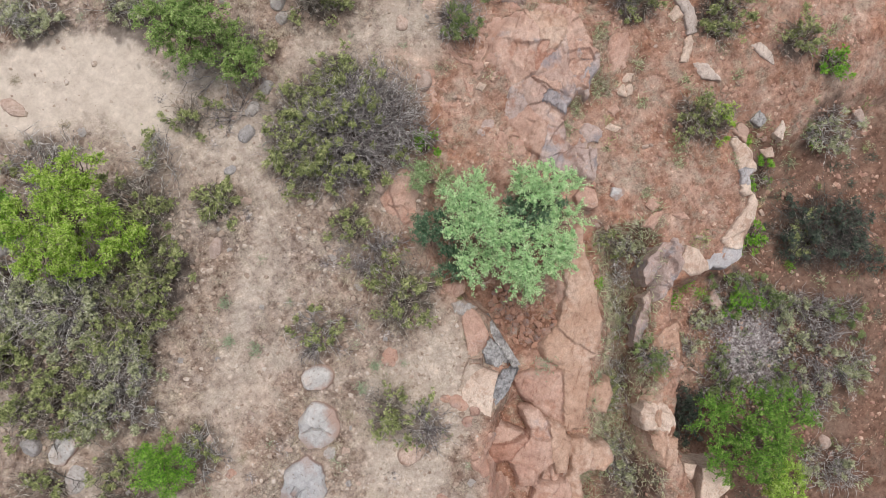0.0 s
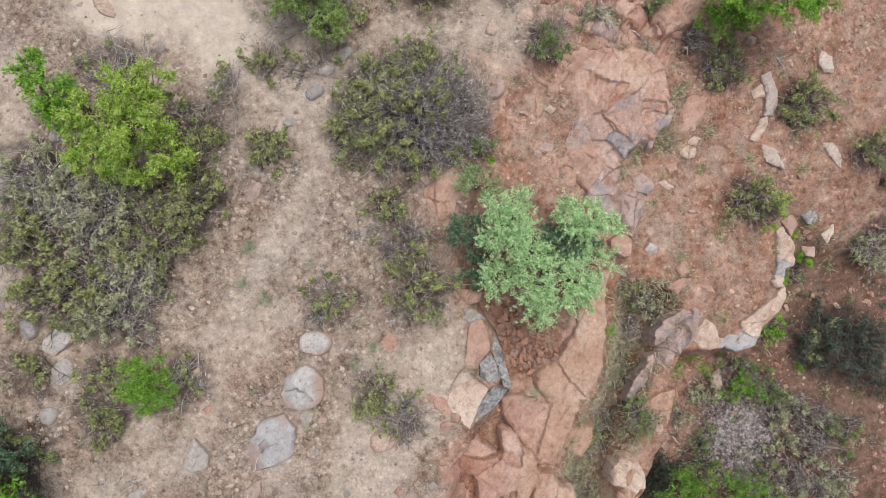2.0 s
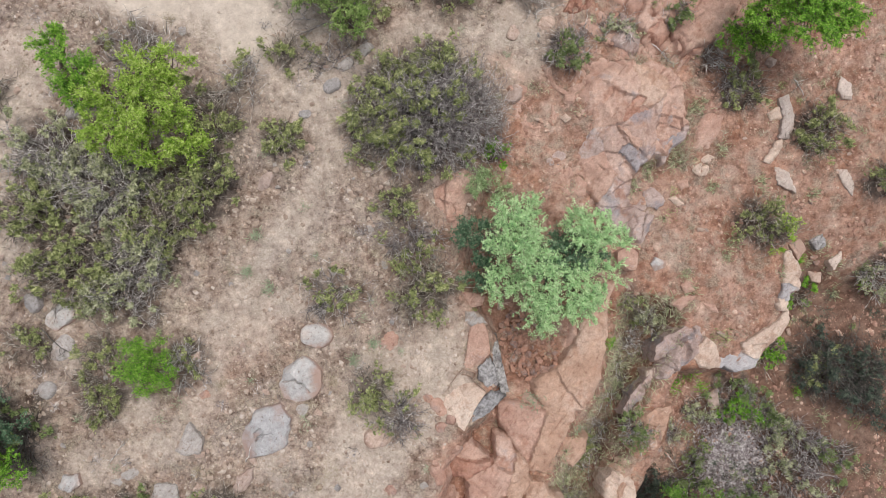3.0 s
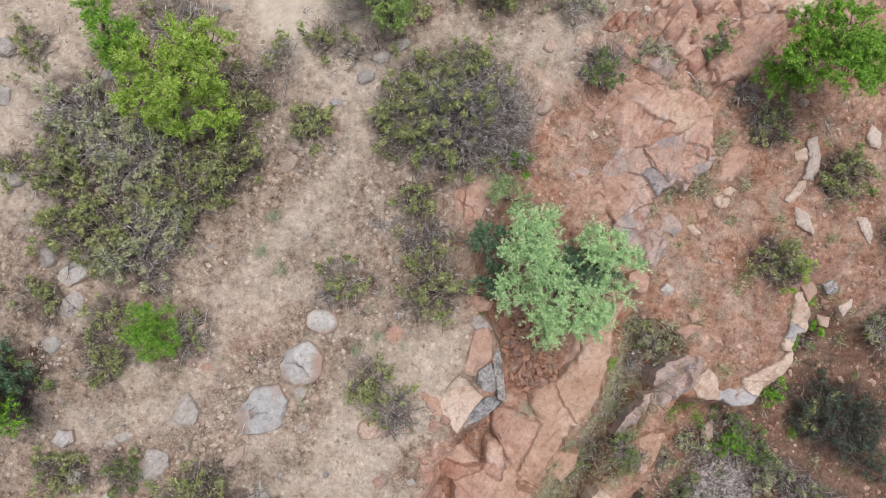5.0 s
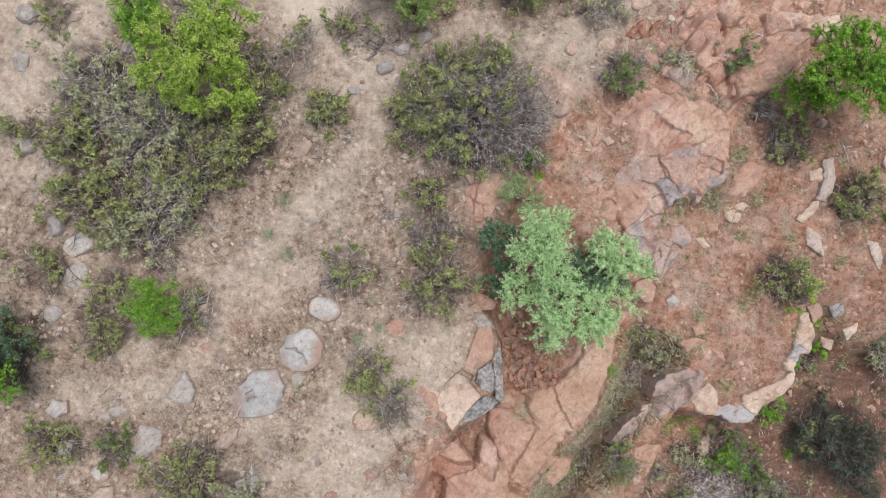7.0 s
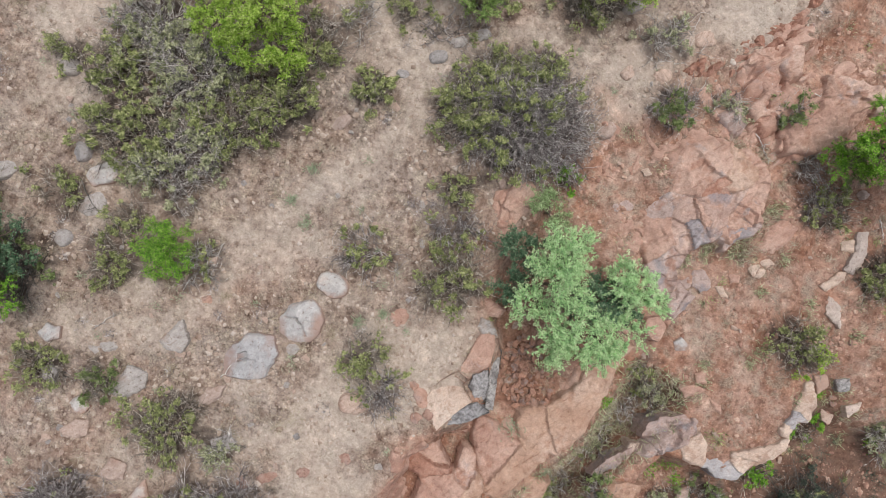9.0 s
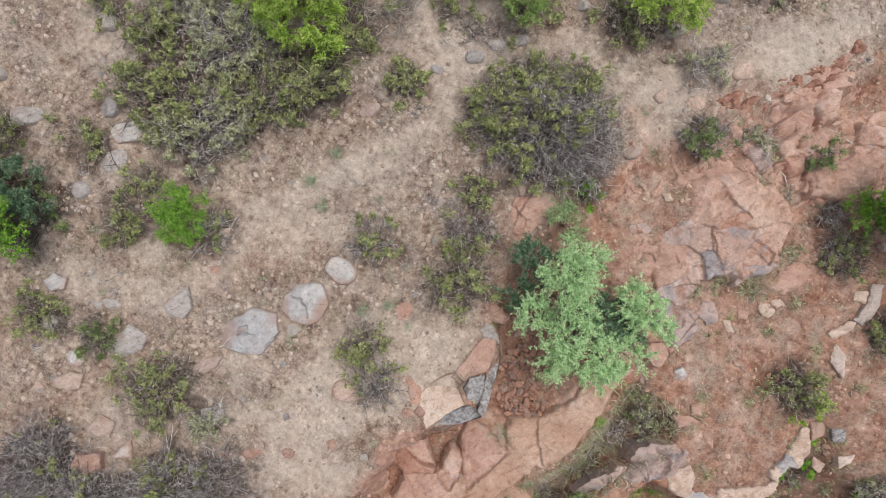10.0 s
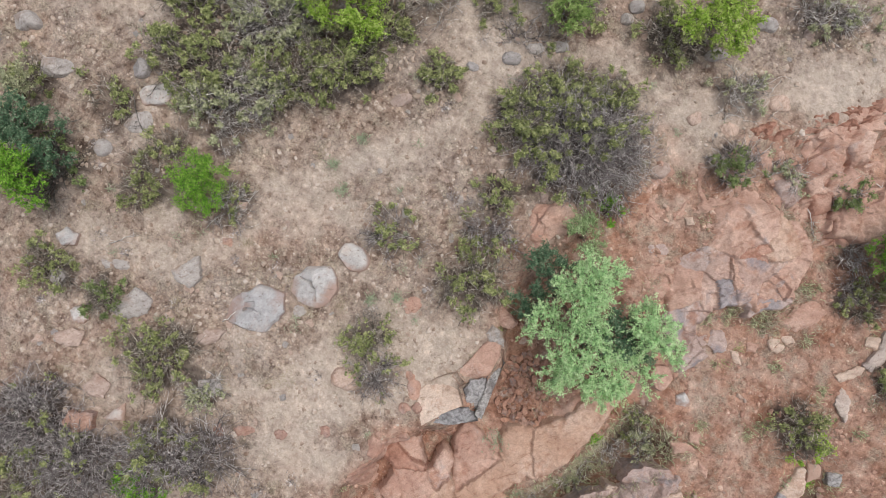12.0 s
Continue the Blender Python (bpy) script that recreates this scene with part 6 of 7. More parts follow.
rock("boulder", -3.06, 4.05, 0.40, 0.28, 181, 0.07, ROCK_DULL, "pale angular stone set in dusty soil", 271, jag=0.28, corners=6, square=3)
rock("boulder", 2.96, 5.69, 0.47, 0.31, 232, 0.07, ROCK_LOOSE, "pale angular stone set in dusty soil", 272, jag=0.28, corners=6, square=3)
rock("boulder", 3.94, 5.82, 0.37, 0.47, 283, 0.07, ROCK_LOOSE, "pale angular stone set in dusty soil", 273, jag=0.28, corners=6, square=3)
flat_rock([(-10.68, -5.18), (-10.47, -4.88), (-10.14, -4.91), (-10.09, -5.16), (-10.39, -5.35)], 0.16, ROCK_BOULDER, "grey rounded stone in dusty soil", 800)
flat_rock([(-7.47, -4.58), (-7.04, -3.9), (-6.73, -4.34), (-6.82, -4.71), (-7.23, -4.73)], 0.12, ROCK_DULL, "pointed grey stone slab in the soil", 801)
flat_rock([(-8.38, -6.23), (-8.08, -5.41), (-7.58, -5.52), (-7.55, -5.87), (-8.03, -6.3)], 0.09, ROCK_DULL, "broad flat mauve-grey rock in the soil", 802)
flat_rock([(-6.05, -5.87), (-5.87, -5.46), (-5.48, -5.28), (-5.48, -5.55), (-5.75, -5.82)], 0.12, ROCK_LOOSE, "pale elongated stone half buried", 803)
flat_rock([(-9.34, -6.72), (-9.14, -6.52), (-8.79, -6.72), (-8.95, -6.91), (-9.18, -6.9)], 0.12, ROCK_GREY, "pale angular stone beside a dark bush", 804)
flat_rock([(-9.38, -7.45), (-9.09, -7.13), (-8.75, -7.07), (-8.68, -7.4), (-8.97, -7.58), (-9.26, -7.54)], 0.14, ROCK_LOOSE, "pale stone with a pinkish flank", 805)
flat_rock([(-8.0, -8.25), (-7.84, -7.84), (-7.46, -7.89), (-7.41, -8.27), (-7.81, -8.4)], 0.14, ROCK_LOOSE, "brown-grey flat boulder in soil", 806)
flat_rock([(-7.94, -9.24), (-7.94, -8.93), (-7.43, -8.7), (-7.26, -9.06), (-7.56, -9.35)], 0.28, ROCK_RED, "reddish-brown block of rock in dry brush", 807)
flat_rock([(-7.11, -8.71), (-6.81, -8.17), (-6.62, -8.56)], 0.14, ROCK_BOULDER, "pale grey three-cornered stone on soil", 808)
flat_rock([(-5.42, -6.74), (-5.06, -6.49), (-4.81, -6.63), (-4.92, -6.89), (-5.27, -6.92)], 0.16, ROCK_DULL, "grey boulder partly under a bush", 809)
flat_rock([(-10.31, -6.05), (-10.14, -5.89), (-9.89, -6.0), (-9.9, -6.3), (-10.14, -6.27)], 0.18, ROCK_DULL, "grey stone beside a bush", 810)
flat_rock([(-9.35, -5.19), (-8.71, -4.94), (-8.51, -5.1), (-9.11, -5.34)], 0.05, ROCK_DULL, "worn grey-brown slab sunk in the soil", 811)
flat_rock([(-7.14, -5.74), (-7.0, -5.51), (-6.75, -5.7), (-6.96, -5.86)], 0.07, ROCK_LOOSE, "small pale stone set in dusty soil", 812)
flat_rock([(-9.88, -7.95), (-9.78, -7.69), (-9.6, -7.79)], 0.08, ROCK_LOOSE, "small pale stone set in dusty soil", 813)
flat_rock([(-11.12, -5.36), (-10.93, -5.26), (-10.83, -5.45), (-10.99, -5.5)], 0.08, BED_CREAM, "small cream stone set in dusty soil", 814)
flat_rock([(-4.61, -7.63), (-4.44, -7.46), (-4.19, -7.54), (-4.2, -7.76), (-4.46, -7.8)], 0.03, ROCK_RED, "rusty red flat stone flush with the soil", 815)
flat_rock([(-4.07, -7.37), (-3.68, -7.06), (-3.54, -7.2), (-3.89, -7.49)], 0.03, ROCK_RED, "rusty red flat stone flush with the soil", 816)
flat_rock([(-6.71, -3.19), (-6.52, -3.11), (-6.46, -3.24), (-6.66, -3.31)], 0.07, ROCK_RED, "small red stone lying on the slope", 817)
flat_rock([(-6.85, -2.13), (-6.62, -2.06), (-6.6, -2.24), (-6.77, -2.27)], 0.07, ROCK_LOOSE, "small pink stone beside a dry bush", 818)

build_ground()

# ---- rock shelves of the quarry edge ----
def slab_at(name, top, mat, label, seed, corners, **kw):
    return slab(name, corners, top, mat, label, seed, **kw)


slab_at("rock_slab", 0.05, BED_PINK, "pink flat rock lip at the plateau's edge", 401, [(0.82, -2.3), (1.08, -2.27), (1.18, -2.53), (1.15, -3.05), (0.84, -3.39), (0.72, -3.58), (0.44, -3.46), (0.62, -2.92), (0.71, -2.5)], depth=1.5, rough=0.03, grow=1.15, proud=0.03, tilt=(0.12, 0.0), wavy=0.05)
slab_at("rock_slab", 0.07, BED_CREAM, "cream flat rock at the plateau's edge", 402, [(0.44, -3.5), (0.7, -3.62), (0.61, -3.79), (0.89, -4.09), (0.57, -4.48), (0.22, -5.03), (0.03, -4.86), (-0.16, -4.25), (0.1, -3.79)], depth=1.4, rough=0.03, grow=1.15, proud=0.03, tilt=(0.12, 0.03), wavy=0.05)
slab_at("rock_block", 0.0, ROCK_DULL, "grey weathered rock head over the gully", 411, [(0.71, -1.87), (1.02, -1.94), (1.21, -2.25), (0.82, -2.28), (0.65, -2.13)], depth=1.5, rough=0.04, round_edge=0.08, grow=1.15)
slab_at("rock_block", -0.16, ROCK_SLATE, "pale blue-grey fractured rock face below a lip", 403, [(0.89, -3.48), (1.2, -3.2), (1.36, -3.91), (1.2, -4.05), (0.86, -3.73)], depth=1.6, tilt=(-0.35, 0.1), rough=0.04, grow=1.25)
slab_at("rock_block", -0.42, ROCK_SLATE, "dark streaked rock face above rubble", 404, [(1.24, -2.54), (1.47, -2.72), (1.53, -3.35), (1.6, -4.1), (1.41, -4.26), (1.31, -3.43)], depth=1.4, tilt=(-0.5, 0.0), rough=0.06, proud=-0.1, grow=1.15)
slab_at("rock_block", -0.25, ROCK_SLATE, "grey layered rock face with dark joints", 406, [(0.87, -4.25), (1.09, -4.1), (1.4, -4.3), (0.96, -4.66), (0.4, -4.87), (0.6, -4.57)], depth=1.4, tilt=(-0.2, 0.35), rough=0.05, grow=1.2)
slab_at("rock_block", -0.3, ROCK_SLATE, "small grey block wedged in a rock joint", 407, [(0.73, -3.67), (1.17, -4.07), (1.02, -4.1), (0.67, -3.86)], depth=1.0, rough=0.05, proud=-0.2, grow=1.3)
bed("rock_shelf", [(4.2, -1.9), (4.0, -2.9), (3.6, -3.5), (3.0, -4.0), (2.5, -4.6), (2.6, -5.3), (2.0, -6.1), (1.55, -6.1), (1.3, -5.5), (1.23, -4.7), (1.9, -4.45), (2.46, -4.0), (3.2, -3.6), (3.6, -2.9), (3.9, -2.1)], 405, [BED_PINK], "dusty pink sandstone shelf behind a rock edge", 0.9, 2.0, 52, 0.1, 0.05, 0.08, 0.05, 0.03, edge=0.25, ragged=0.15, warp=0.05, lip=0.35)
mass("rock_shelf", [
    (-0.30, -0.05, 0.03, [(4.1, -1.72), (4.99, -1.63), (4.69, -2.25), (4.5, -3.02), (4.02, -3.12), (3.78, -3.05), (3.97, -2.46)], None),
    (-0.34, -0.05, 0.02, [(4.5, -3.02), (4.43, -3.4), (4.2, -4.18), (3.93, -4.65), (3.6, -4.9), (3.2, -4.35), (3.06, -3.8), (3.76, -3.08), (4.02, -3.12)], None),
    (-0.42, -0.04, 0.02, [(3.6, -4.9), (3.27, -5.17), (2.67, -4.77), (2.37, -4.43), (2.4, -4.04), (3.06, -3.8), (3.2, -4.35)], None),
    (-0.42, 0.0, 0.05, [(2.63, -5.01), (3.28, -5.2), (2.98, -5.74), (2.29, -6.57), (1.94, -6.43), (1.99, -6.21), (2.46, -5.4)], None),
    (-0.55, 0.06, 0.05, [(1.34, -4.55), (1.87, -4.58), (2.60, -5.0), (2.43, -5.42), (1.97, -6.18), (1.78, -6.03), (1.52, -5.61), (1.34, -4.92)], BED_PINK)],
    BED_TAN, "long orange-tan sandstone shelf split into slabs above the ravine", 601, chip=0.06, rough=0.05, crack=0.022)
mass("rock_block", [(-0.8, 0.05, 0.05, [(3.13, -5.86), (3.7, -5.9), (3.62, -6.34), (3.21, -6.65), (2.81, -6.3)], None)], BED_TAN, "tan block split off a rock shelf", 604, 0.7)
bed("rock_ledge", [(0.16, 1.67), (1.12, 2.0), (1.5, 1.77), (1.42, 0.98), (1.16, 0.11), (1.04, -1.29), (1.02, -1.79), (0.46, -1.69), (0.34, -0.68), (0.56, 0.57), (0.22, 0.73)], 432, [BED_PINK], "red broken rock along the gully's rim", 0.6, 1.4, 70, 0.08, 0.08, 0.2)

# ---- the red outcrop and the blocky slope above it ----
bed("rock_outcrop", OUTCROP, 500, [BED_PINK], "broad fractured pink-red sandstone outcrop", 0.85, 1.6, -48, 0.24, 0.06, 0.16, 0.05, 0.06, edge=0.35, ragged=0.3, warp=0.07)
mass("outcrop_rock", [
    (0.22, 0.1, 0.06, [(5.03, 4.0), (5.33, 3.94), (5.58, 3.62), (5.76, 3.56), (5.55, 3.2), (5.46, 2.85), (5.38, 2.69), (5.18, 2.83), (4.94, 3.08), (4.66, 3.39), (4.64, 3.71)], None),
    (0.43, -0.04, 0.05, [(5.01, 4.42), (5.18, 4.62), (5.49, 4.74), (5.71, 4.44), (5.96, 4.12), (6.18, 4.03), (6.22, 3.8), (6.13, 3.66), (6.03, 3.46), (5.83, 3.51), (5.68, 3.62), (5.51, 3.77), (5.27, 4.05)], None),
    (0.29, 0.0, 0.05, [(5.74, 3.49), (6.0, 3.46), (5.87, 3.26), (5.68, 3.07), (5.51, 2.82), (5.42, 2.85), (5.52, 3.15)], None),
    (0.30, -0.06, 0.1, [(6.19, 3.56), (6.33, 3.76), (6.65, 3.63), (6.89, 3.5), (6.79, 3.3), (6.46, 3.08), (6.2, 3.16), (6.35, 3.34)], BED_TAN),
    (0.24, -0.1, 0.06, [(6.21, 4.14), (6.59, 4.1), (6.92, 3.89), (7.1, 3.62), (6.92, 3.52), (6.54, 3.73), (6.28, 3.79)], BED_TAN),
    (0.14, -0.16, 0.05, [(6.68, 4.36), (7.33, 3.96), (7.5, 3.53), (7.44, 3.02), (7.23, 2.39), (7.04, 2.48), (6.72, 2.7), (6.87, 3.32), (7.12, 3.59), (7.05, 3.87)], None),
    (0.22, 0.03, 0.02, [(5.85, 3.2), (6.05, 3.4), (6.3, 3.35), (6.15, 3.15), (6.4, 3.03), (6.0, 2.97), (5.7, 2.85)], BED_RUST),
    (0.15, -0.02, 0.1, [(5.62, 2.66), (6.01, 2.95), (6.32, 3.0), (6.52, 3.12), (6.86, 3.31), (6.75, 2.87), (6.53, 2.56), (6.37, 2.26), (6.24, 1.9), (6.05, 1.92), (5.76, 2.18), (5.61, 2.42)], BED_PINK_GREY),
    (0.03, 0.0, 0.04, [(5.46, 1.97), (5.76, 2.23), (6.13, 1.98), (5.89, 1.61)], BED_PURPLE),
    (-0.06, 0.0, 0.12, [(6.77, 2.68), (7.11, 2.52), (7.3, 2.42), (7.08, 2.07), (6.74, 1.59), (6.7, 2.14)], BED_MAUVE),
    (0.07, 0.02, 0.1, [(4.94, 2.5), (5.3, 2.75), (5.59, 2.66), (5.71, 2.26), (5.43, 2.01), (5.11, 2.1)], BED_PINK_GREY),
    (0.02, 0.03, 0.1, [(4.52, 2.32), (4.94, 2.54), (5.11, 2.36), (5.07, 2.08), (4.68, 1.97)], BED_MAUVE),
    (-0.06, 0.04, 0.06, [(4.48, 1.74), (4.72, 1.95), (5.12, 2.05), (5.3, 1.35), (5.0, 0.9), (4.56, 1.0)], None),
    (-0.1, -0.02, 0.08, [(5.12, 2.05), (5.45, 1.98), (5.61, 2.0), (5.68, 1.65), (5.6, 1.15), (5.32, 1.35)], BED_PINK_GREY),
    (-0.18, -0.02, 0.06, [(5.3, 1.32), (5.58, 1.12), (5.55, 0.6), (5.4, 0.45), (4.99, 0.61), (5.0, 0.88)], BED_MAUVE),
    (-0.24, 0.0, 0.06, [(5.35, 0.45), (5.6, 0.3), (5.5, -0.15), (5.1, -0.1), (4.97, 0.5)], BED_MAUVE)],
    BED_PINK, "fractured pink sandstone outcrop stained grey at its foot", 640, 0.9, reach=0.1, warp=0.03, chip=0.14, rough=0.045, crack=0.045, join=0.45, fade=(-0.9, 0.3))
bed("rock_ledge", [(4.6, 2.94), (5.8, 2.47), (6.43, 1.68), (5.79, 1.51), (5.62, 0.8), (5.54, 0.16), (5.06, -0.16), (4.75, 0.63), (4.92, 1.58)], 428, [BED_MAUVE], "grey-stained rock ledge below a red outcrop", 0.8, 1.5, 70, 0.12, 0.05, 0.15, 0.05, 0.04, edge=0.4)
flat_rock([(6.2, 0.85), (6.45, 1.0), (6.63, 0.88), (6.8, 0.57), (6.55, 0.35), (6.3, 0.45)], 0.06, BED_MAUVE, "purple-grey rock flush with red soil", 681)
flat_rock([(4.02, 1.11), (4.33, 1.37), (4.61, 1.25), (4.41, 0.87)], 0.05, BED_PINK, "pale pink rock in rust-red soil", 682)
bed("rock_ledge", [(5.7, 0.34), (6.22, 0.91), (6.62, 0.75), (6.37, 0.03), (5.96, -0.59), (5.64, -0.38)], 430, [BED_MAUVE], "mottled grey-red rock flush with red soil", 0.6, 1.4, 60, 0.1, 0.05, 0.15)
slab_at("rock_block", -0.3, BED_PINK, "tan angular slab beside a tree", 431, [(5.16, -0.75), (5.47, -0.63), (5.78, -0.83), (5.6, -1.31), (5.42, -1.31), (5.12, -1.01)], proud=0.1, depth=0.8, wavy=0.04)
bed("rock_ledge", [(3.77, 1.76), (4.66, 1.61), (4.73, 0.73), (4.25, 0.56), (3.85, 1.04)], 433, [BED_PINK], "low red rock flush with the soil", 0.6, 1.3, 50, 0.07, 0.05, 0.15)
flat_rock([(3.49, 2.13), (3.9, 2.35), (4.13, 2.14), (3.9, 1.86), (3.6, 1.89)], 0.03, BED_MAUVE, "grey-purple rock barely breaking rusty soil", 683)
flat_rock([(4.08, 3.19), (4.21, 3.3), (4.32, 3.17), (4.18, 3.07)], 0.08, BED_CREAM, "small pale stone on red soil", 684)
bed("rock_slope", [(6.36, 7.57), (5.79, 6.65), (6.42, 5.26), (7.38, 4.29), (8.11, 4.63), (9.26, 5.13), (10.42, 6.55), (11.11, 7.89), (8.5, 7.82), (7.36, 8.74), (5.89, 7.41)], 501, [BED_PINK], "blocky layered red sandstone slope", 0.38, 2.4, 42, 0.1, 0.09, 0.2, warp=0.08)
mass("slope_rock", [(0.02, -0.14, 0.14, [(7.5, 5.02), (7.74, 5.6), (8.37, 6.3), (9.26, 6.58), (9.92, 6.46), (9.6, 5.98), (8.7, 4.98), (7.77, 4.7)], None),
                    (0.16, 0.0, 0.0, [(8.4, 7.05), (9.2, 7.05), (9.1, 6.65), (8.5, 6.5)], None), (0.14, 0.0, 0.0, [(9.3, 7.0), (9.85, 7.02), (9.85, 6.6), (9.4, 6.6)], None),
                    (0.12, 0.0, 0.0, [(9.91, 6.89), (10.44, 7.07), (10.43, 6.54), (10.08, 6.5)], BED_CREAM)],
     BED_PINK, "smooth slanting pink rock face with blocks above it", 660, 0.6, warp=0.1, chip=0.14, rough=0.05)
mass("slope_rock", [(0.16, 0.03, 0.05, [(6.58, 6.48), (6.7, 6.77), (6.99, 6.62), (7.05, 6.03), (6.78, 6.06)], None),
                    (0.1, 0.0, 0.08, [(6.55, 5.61), (6.76, 5.9), (7.0, 5.58), (6.78, 5.33)], None), (0.05, 0.0, 0.1, [(5.82, 5.2), (6.18, 5.8), (6.42, 5.11), (6.26, 4.82)], BED_MAUVE),
                    (0.0, 0.05, 0.08, [(6.84, 5.34), (7.19, 5.61), (7.4, 5.28), (7.12, 4.95)], BED_RUST), (0.22, 0.04, 0.05, [(7.09, 7.02), (7.23, 7.46), (7.58, 7.46), (7.64, 6.96), (7.33, 6.71)], None),
                    (0.1, 0.05, 0.05, [(7.1, 5.75), (7.35, 6.5), (7.75, 6.45), (7.55, 5.75)], None)],
     BED_PINK, "pink sandstone blocks stepping down a slope", 665, 0.6, reach=0.2, warp=0.1, chip=0.06)
bed("rock_outcrop", [(2.54, 4.19), (3.77, 4.93), (5.12, 5.81), (6.67, 6.17), (7.51, 5.66), (7.79, 4.41), (7.16, 3.83), (6.83, 4.54), (5.57, 4.12), (4.44, 3.34), (4.52, 2.45), (3.54, 2.4), (2.66, 3.22)], 504, [BED_PINK], "low fractured pink rock round a higher outcrop", 0.7, 1.7, -48, 0.03, 0.05, 0.14, 0.05, 0.05, edge=0.3, ragged=0.3, warp=0.08)
bed("rock_ledge", [(4.4, 6.04), (5.37, 6.92), (6.33, 7.79), (7.65, 9.04), (7.95, 8.43), (6.9, 7.33), (6.07, 6.54), (5.09, 5.7)], 503, [BED_RUST], "crumbling dark red earth scarp below the plateau", 0.19, 1.3, 40, 0.05, 0.08, 0.6, 0.06, 0.06, ragged=0.45)
bed("rock_slope", [(-0.85, -6.67), (-0.31, -5.81), (0.29, -5.29), (0.45, -5.88), (0.96, -6.22), (1.43, -5.88), (1.75, -6.42), (1.94, -6.68), (2.07, -6.67), (1.36, -8.55), (-0.8, -7.95), (-0.59, -5.82)], 502, [BED_PINK], "broken red and tan rock shelves at the quarry rim", 0.55, 1.8, 60, 0.06, 0.11, 0.25, warp=0.08)
mass("rock_outcrop", [
    (-0.36, 0.06, 0.03, [(0.27, -6.48), (0.98, -6.26), (1.4, -6.52), (1.1, -7.0), (0.81, -7.12), (0.74, -6.9)], None),
    (-0.42, 0.0, 0.06, [(1.66, -6.11), (1.91, -6.42), (1.81, -6.91), (1.43, -7.44), (1.23, -7.38), (1.38, -6.62)], BED_TAN),
    (-0.62, 0.05, 0.05, [(2.0, -6.87), (2.33, -6.97), (2.37, -7.44), (2.22, -7.82), (1.64, -7.76)], BED_TAN),
    (-0.78, 0.0, 0.08, [(2.42, -7.34), (2.83, -7.62), (2.79, -7.97), (2.39, -8.09), (2.25, -7.86)], BED_TAN),
    (-0.45, 0.04, 0.0, [(0.55, -7.43), (1.37, -7.81), (1.17, -8.5), (0.1, -8.1)], None),
    (-0.28, 0.05, 0.04, [(0.24, -6.6), (0.70, -6.93), (0.52, -7.3), (0.15, -7.17)], None),
    (-0.62, 0.0, 0.0, [(1.48, -7.72), (1.66, -7.99), (1.44, -8.6), (1.15, -8.4)], BED_TAN),
    (-0.5, -0.1, 0.06, [(1.15, -5.42), (1.5, -5.61), (1.52, -6.1), (1.4, -6.4), (1.11, -6.22)], None),
    (-0.42, -0.12, 0.1, [(-0.14, -5.28), (0.29, -5.36), (0.76, -5.95), (0.51, -6.03), (-0.05, -5.7)], None),
    (-0.3, 0.1, 0.1, [(-0.2, -5.9), (0.5, -6.1), (0.85, -6.1), (0.2, -6.45), (-0.3, -6.3)], BED_RUST)],
    BED_PINK, "broken pink and tan rock steps at the quarry rim", 620, 0.8, chip=0.07, rough=0.04)
mass("rock", [(-0.02, 0.05, 0.0, [(-0.4, -4.89), (-0.15, -4.73), (-0.06, -5.06), (-0.27, -5.14)], None)], BED_PINK, "small pink rock beside a cream slab", 628, 0.5, category="rock")

# ---- pale rocks and the ledge of the lower terrace ----
def loose(x, y, length, width, turn, rise, mat, label, seed, name="rock", **kw):
    kw = {"jag": 0.26, "corners": 6, "square": 3.0, "rough": 0.04, "wavy": 0.05, "box": 7.0, "facets": 5, **kw}
    return rock(name, x, y, length, width, turn, rise * 0.7, ROCK_LOOSE if mat in (ROCK_TAN, ROCK_PALE) else mat, label, seed, **kw)


loose(6.38, -1.2, 0.44, 0.40, 25, 0.2, ROCK_GREY, "square pale grey slab on red soil", 460, square=6, corners=5, jag=0.05)
loose(10.42, 4.18, 0.34, 0.3, 15, 0.2, ROCK_PALE, "pale rock under a tree", 469)
slab_at("ledge_rock", -0.95, ROCK_GREY, "grey rock of the terrace ledge", 475, [(10.43, -1.15), (10.77, -0.98), (10.93, -1.31), (10.59, -1.64)], depth=1.4)
mass("ledge_rock", [
    (-0.85, 0.0, 0.12, [(7.1, -3.91), (7.51, -3.51), (7.82, -3.77), (7.9, -4.35), (7.5, -4.38), (7.32, -4.33)], None),
    (-0.98, -0.05, 0.1, [(7.93, -4.36), (8.25, -4.09), (8.7, -4.17), (9.01, -4.37), (8.97, -4.55), (8.42, -4.64)], BED_SLATE),
    (-0.92, 0.0, 0.08, [(8.68, -3.85), (8.99, -3.9), (9.36, -3.89), (9.12, -4.25), (8.99, -4.34), (8.72, -4.15)], None),
    (-0.82, 0.0, 0.06, [(8.65, -3.84), (9.2, -3.53), (9.75, -3.26), (9.98, -3.0), (10.02, -3.26), (9.74, -3.62), (9.33, -3.88), (8.97, -3.89)], None)],
    BED_CREAM, "pale angular rocks forming a terrace ledge", 470, 1.0, reach=0.06, warp=0.04)
mass("ledge_rock", [
    (-0.78, 0.1, 0.0, [(10.19, -1.42), (10.39, -1.37), (10.52, -1.9), (10.38, -2.4), (10.15, -2.3), (10.06, -2.0)], None),
    (-0.82, 0.05, 0.0, [(10.15, -2.3), (10.38, -2.4), (10.0, -2.73), (9.93, -2.54)], BED_SLATE),
    (-0.82, 0.0, 0.0, [(9.77, -2.81), (10.0, -2.67), (9.98, -3.03), (9.81, -2.98)], None)],
    BED_CREAM, "pale upright rocks along a terrace's edge", 474, 0.9, reach=0.06, warp=0.04)
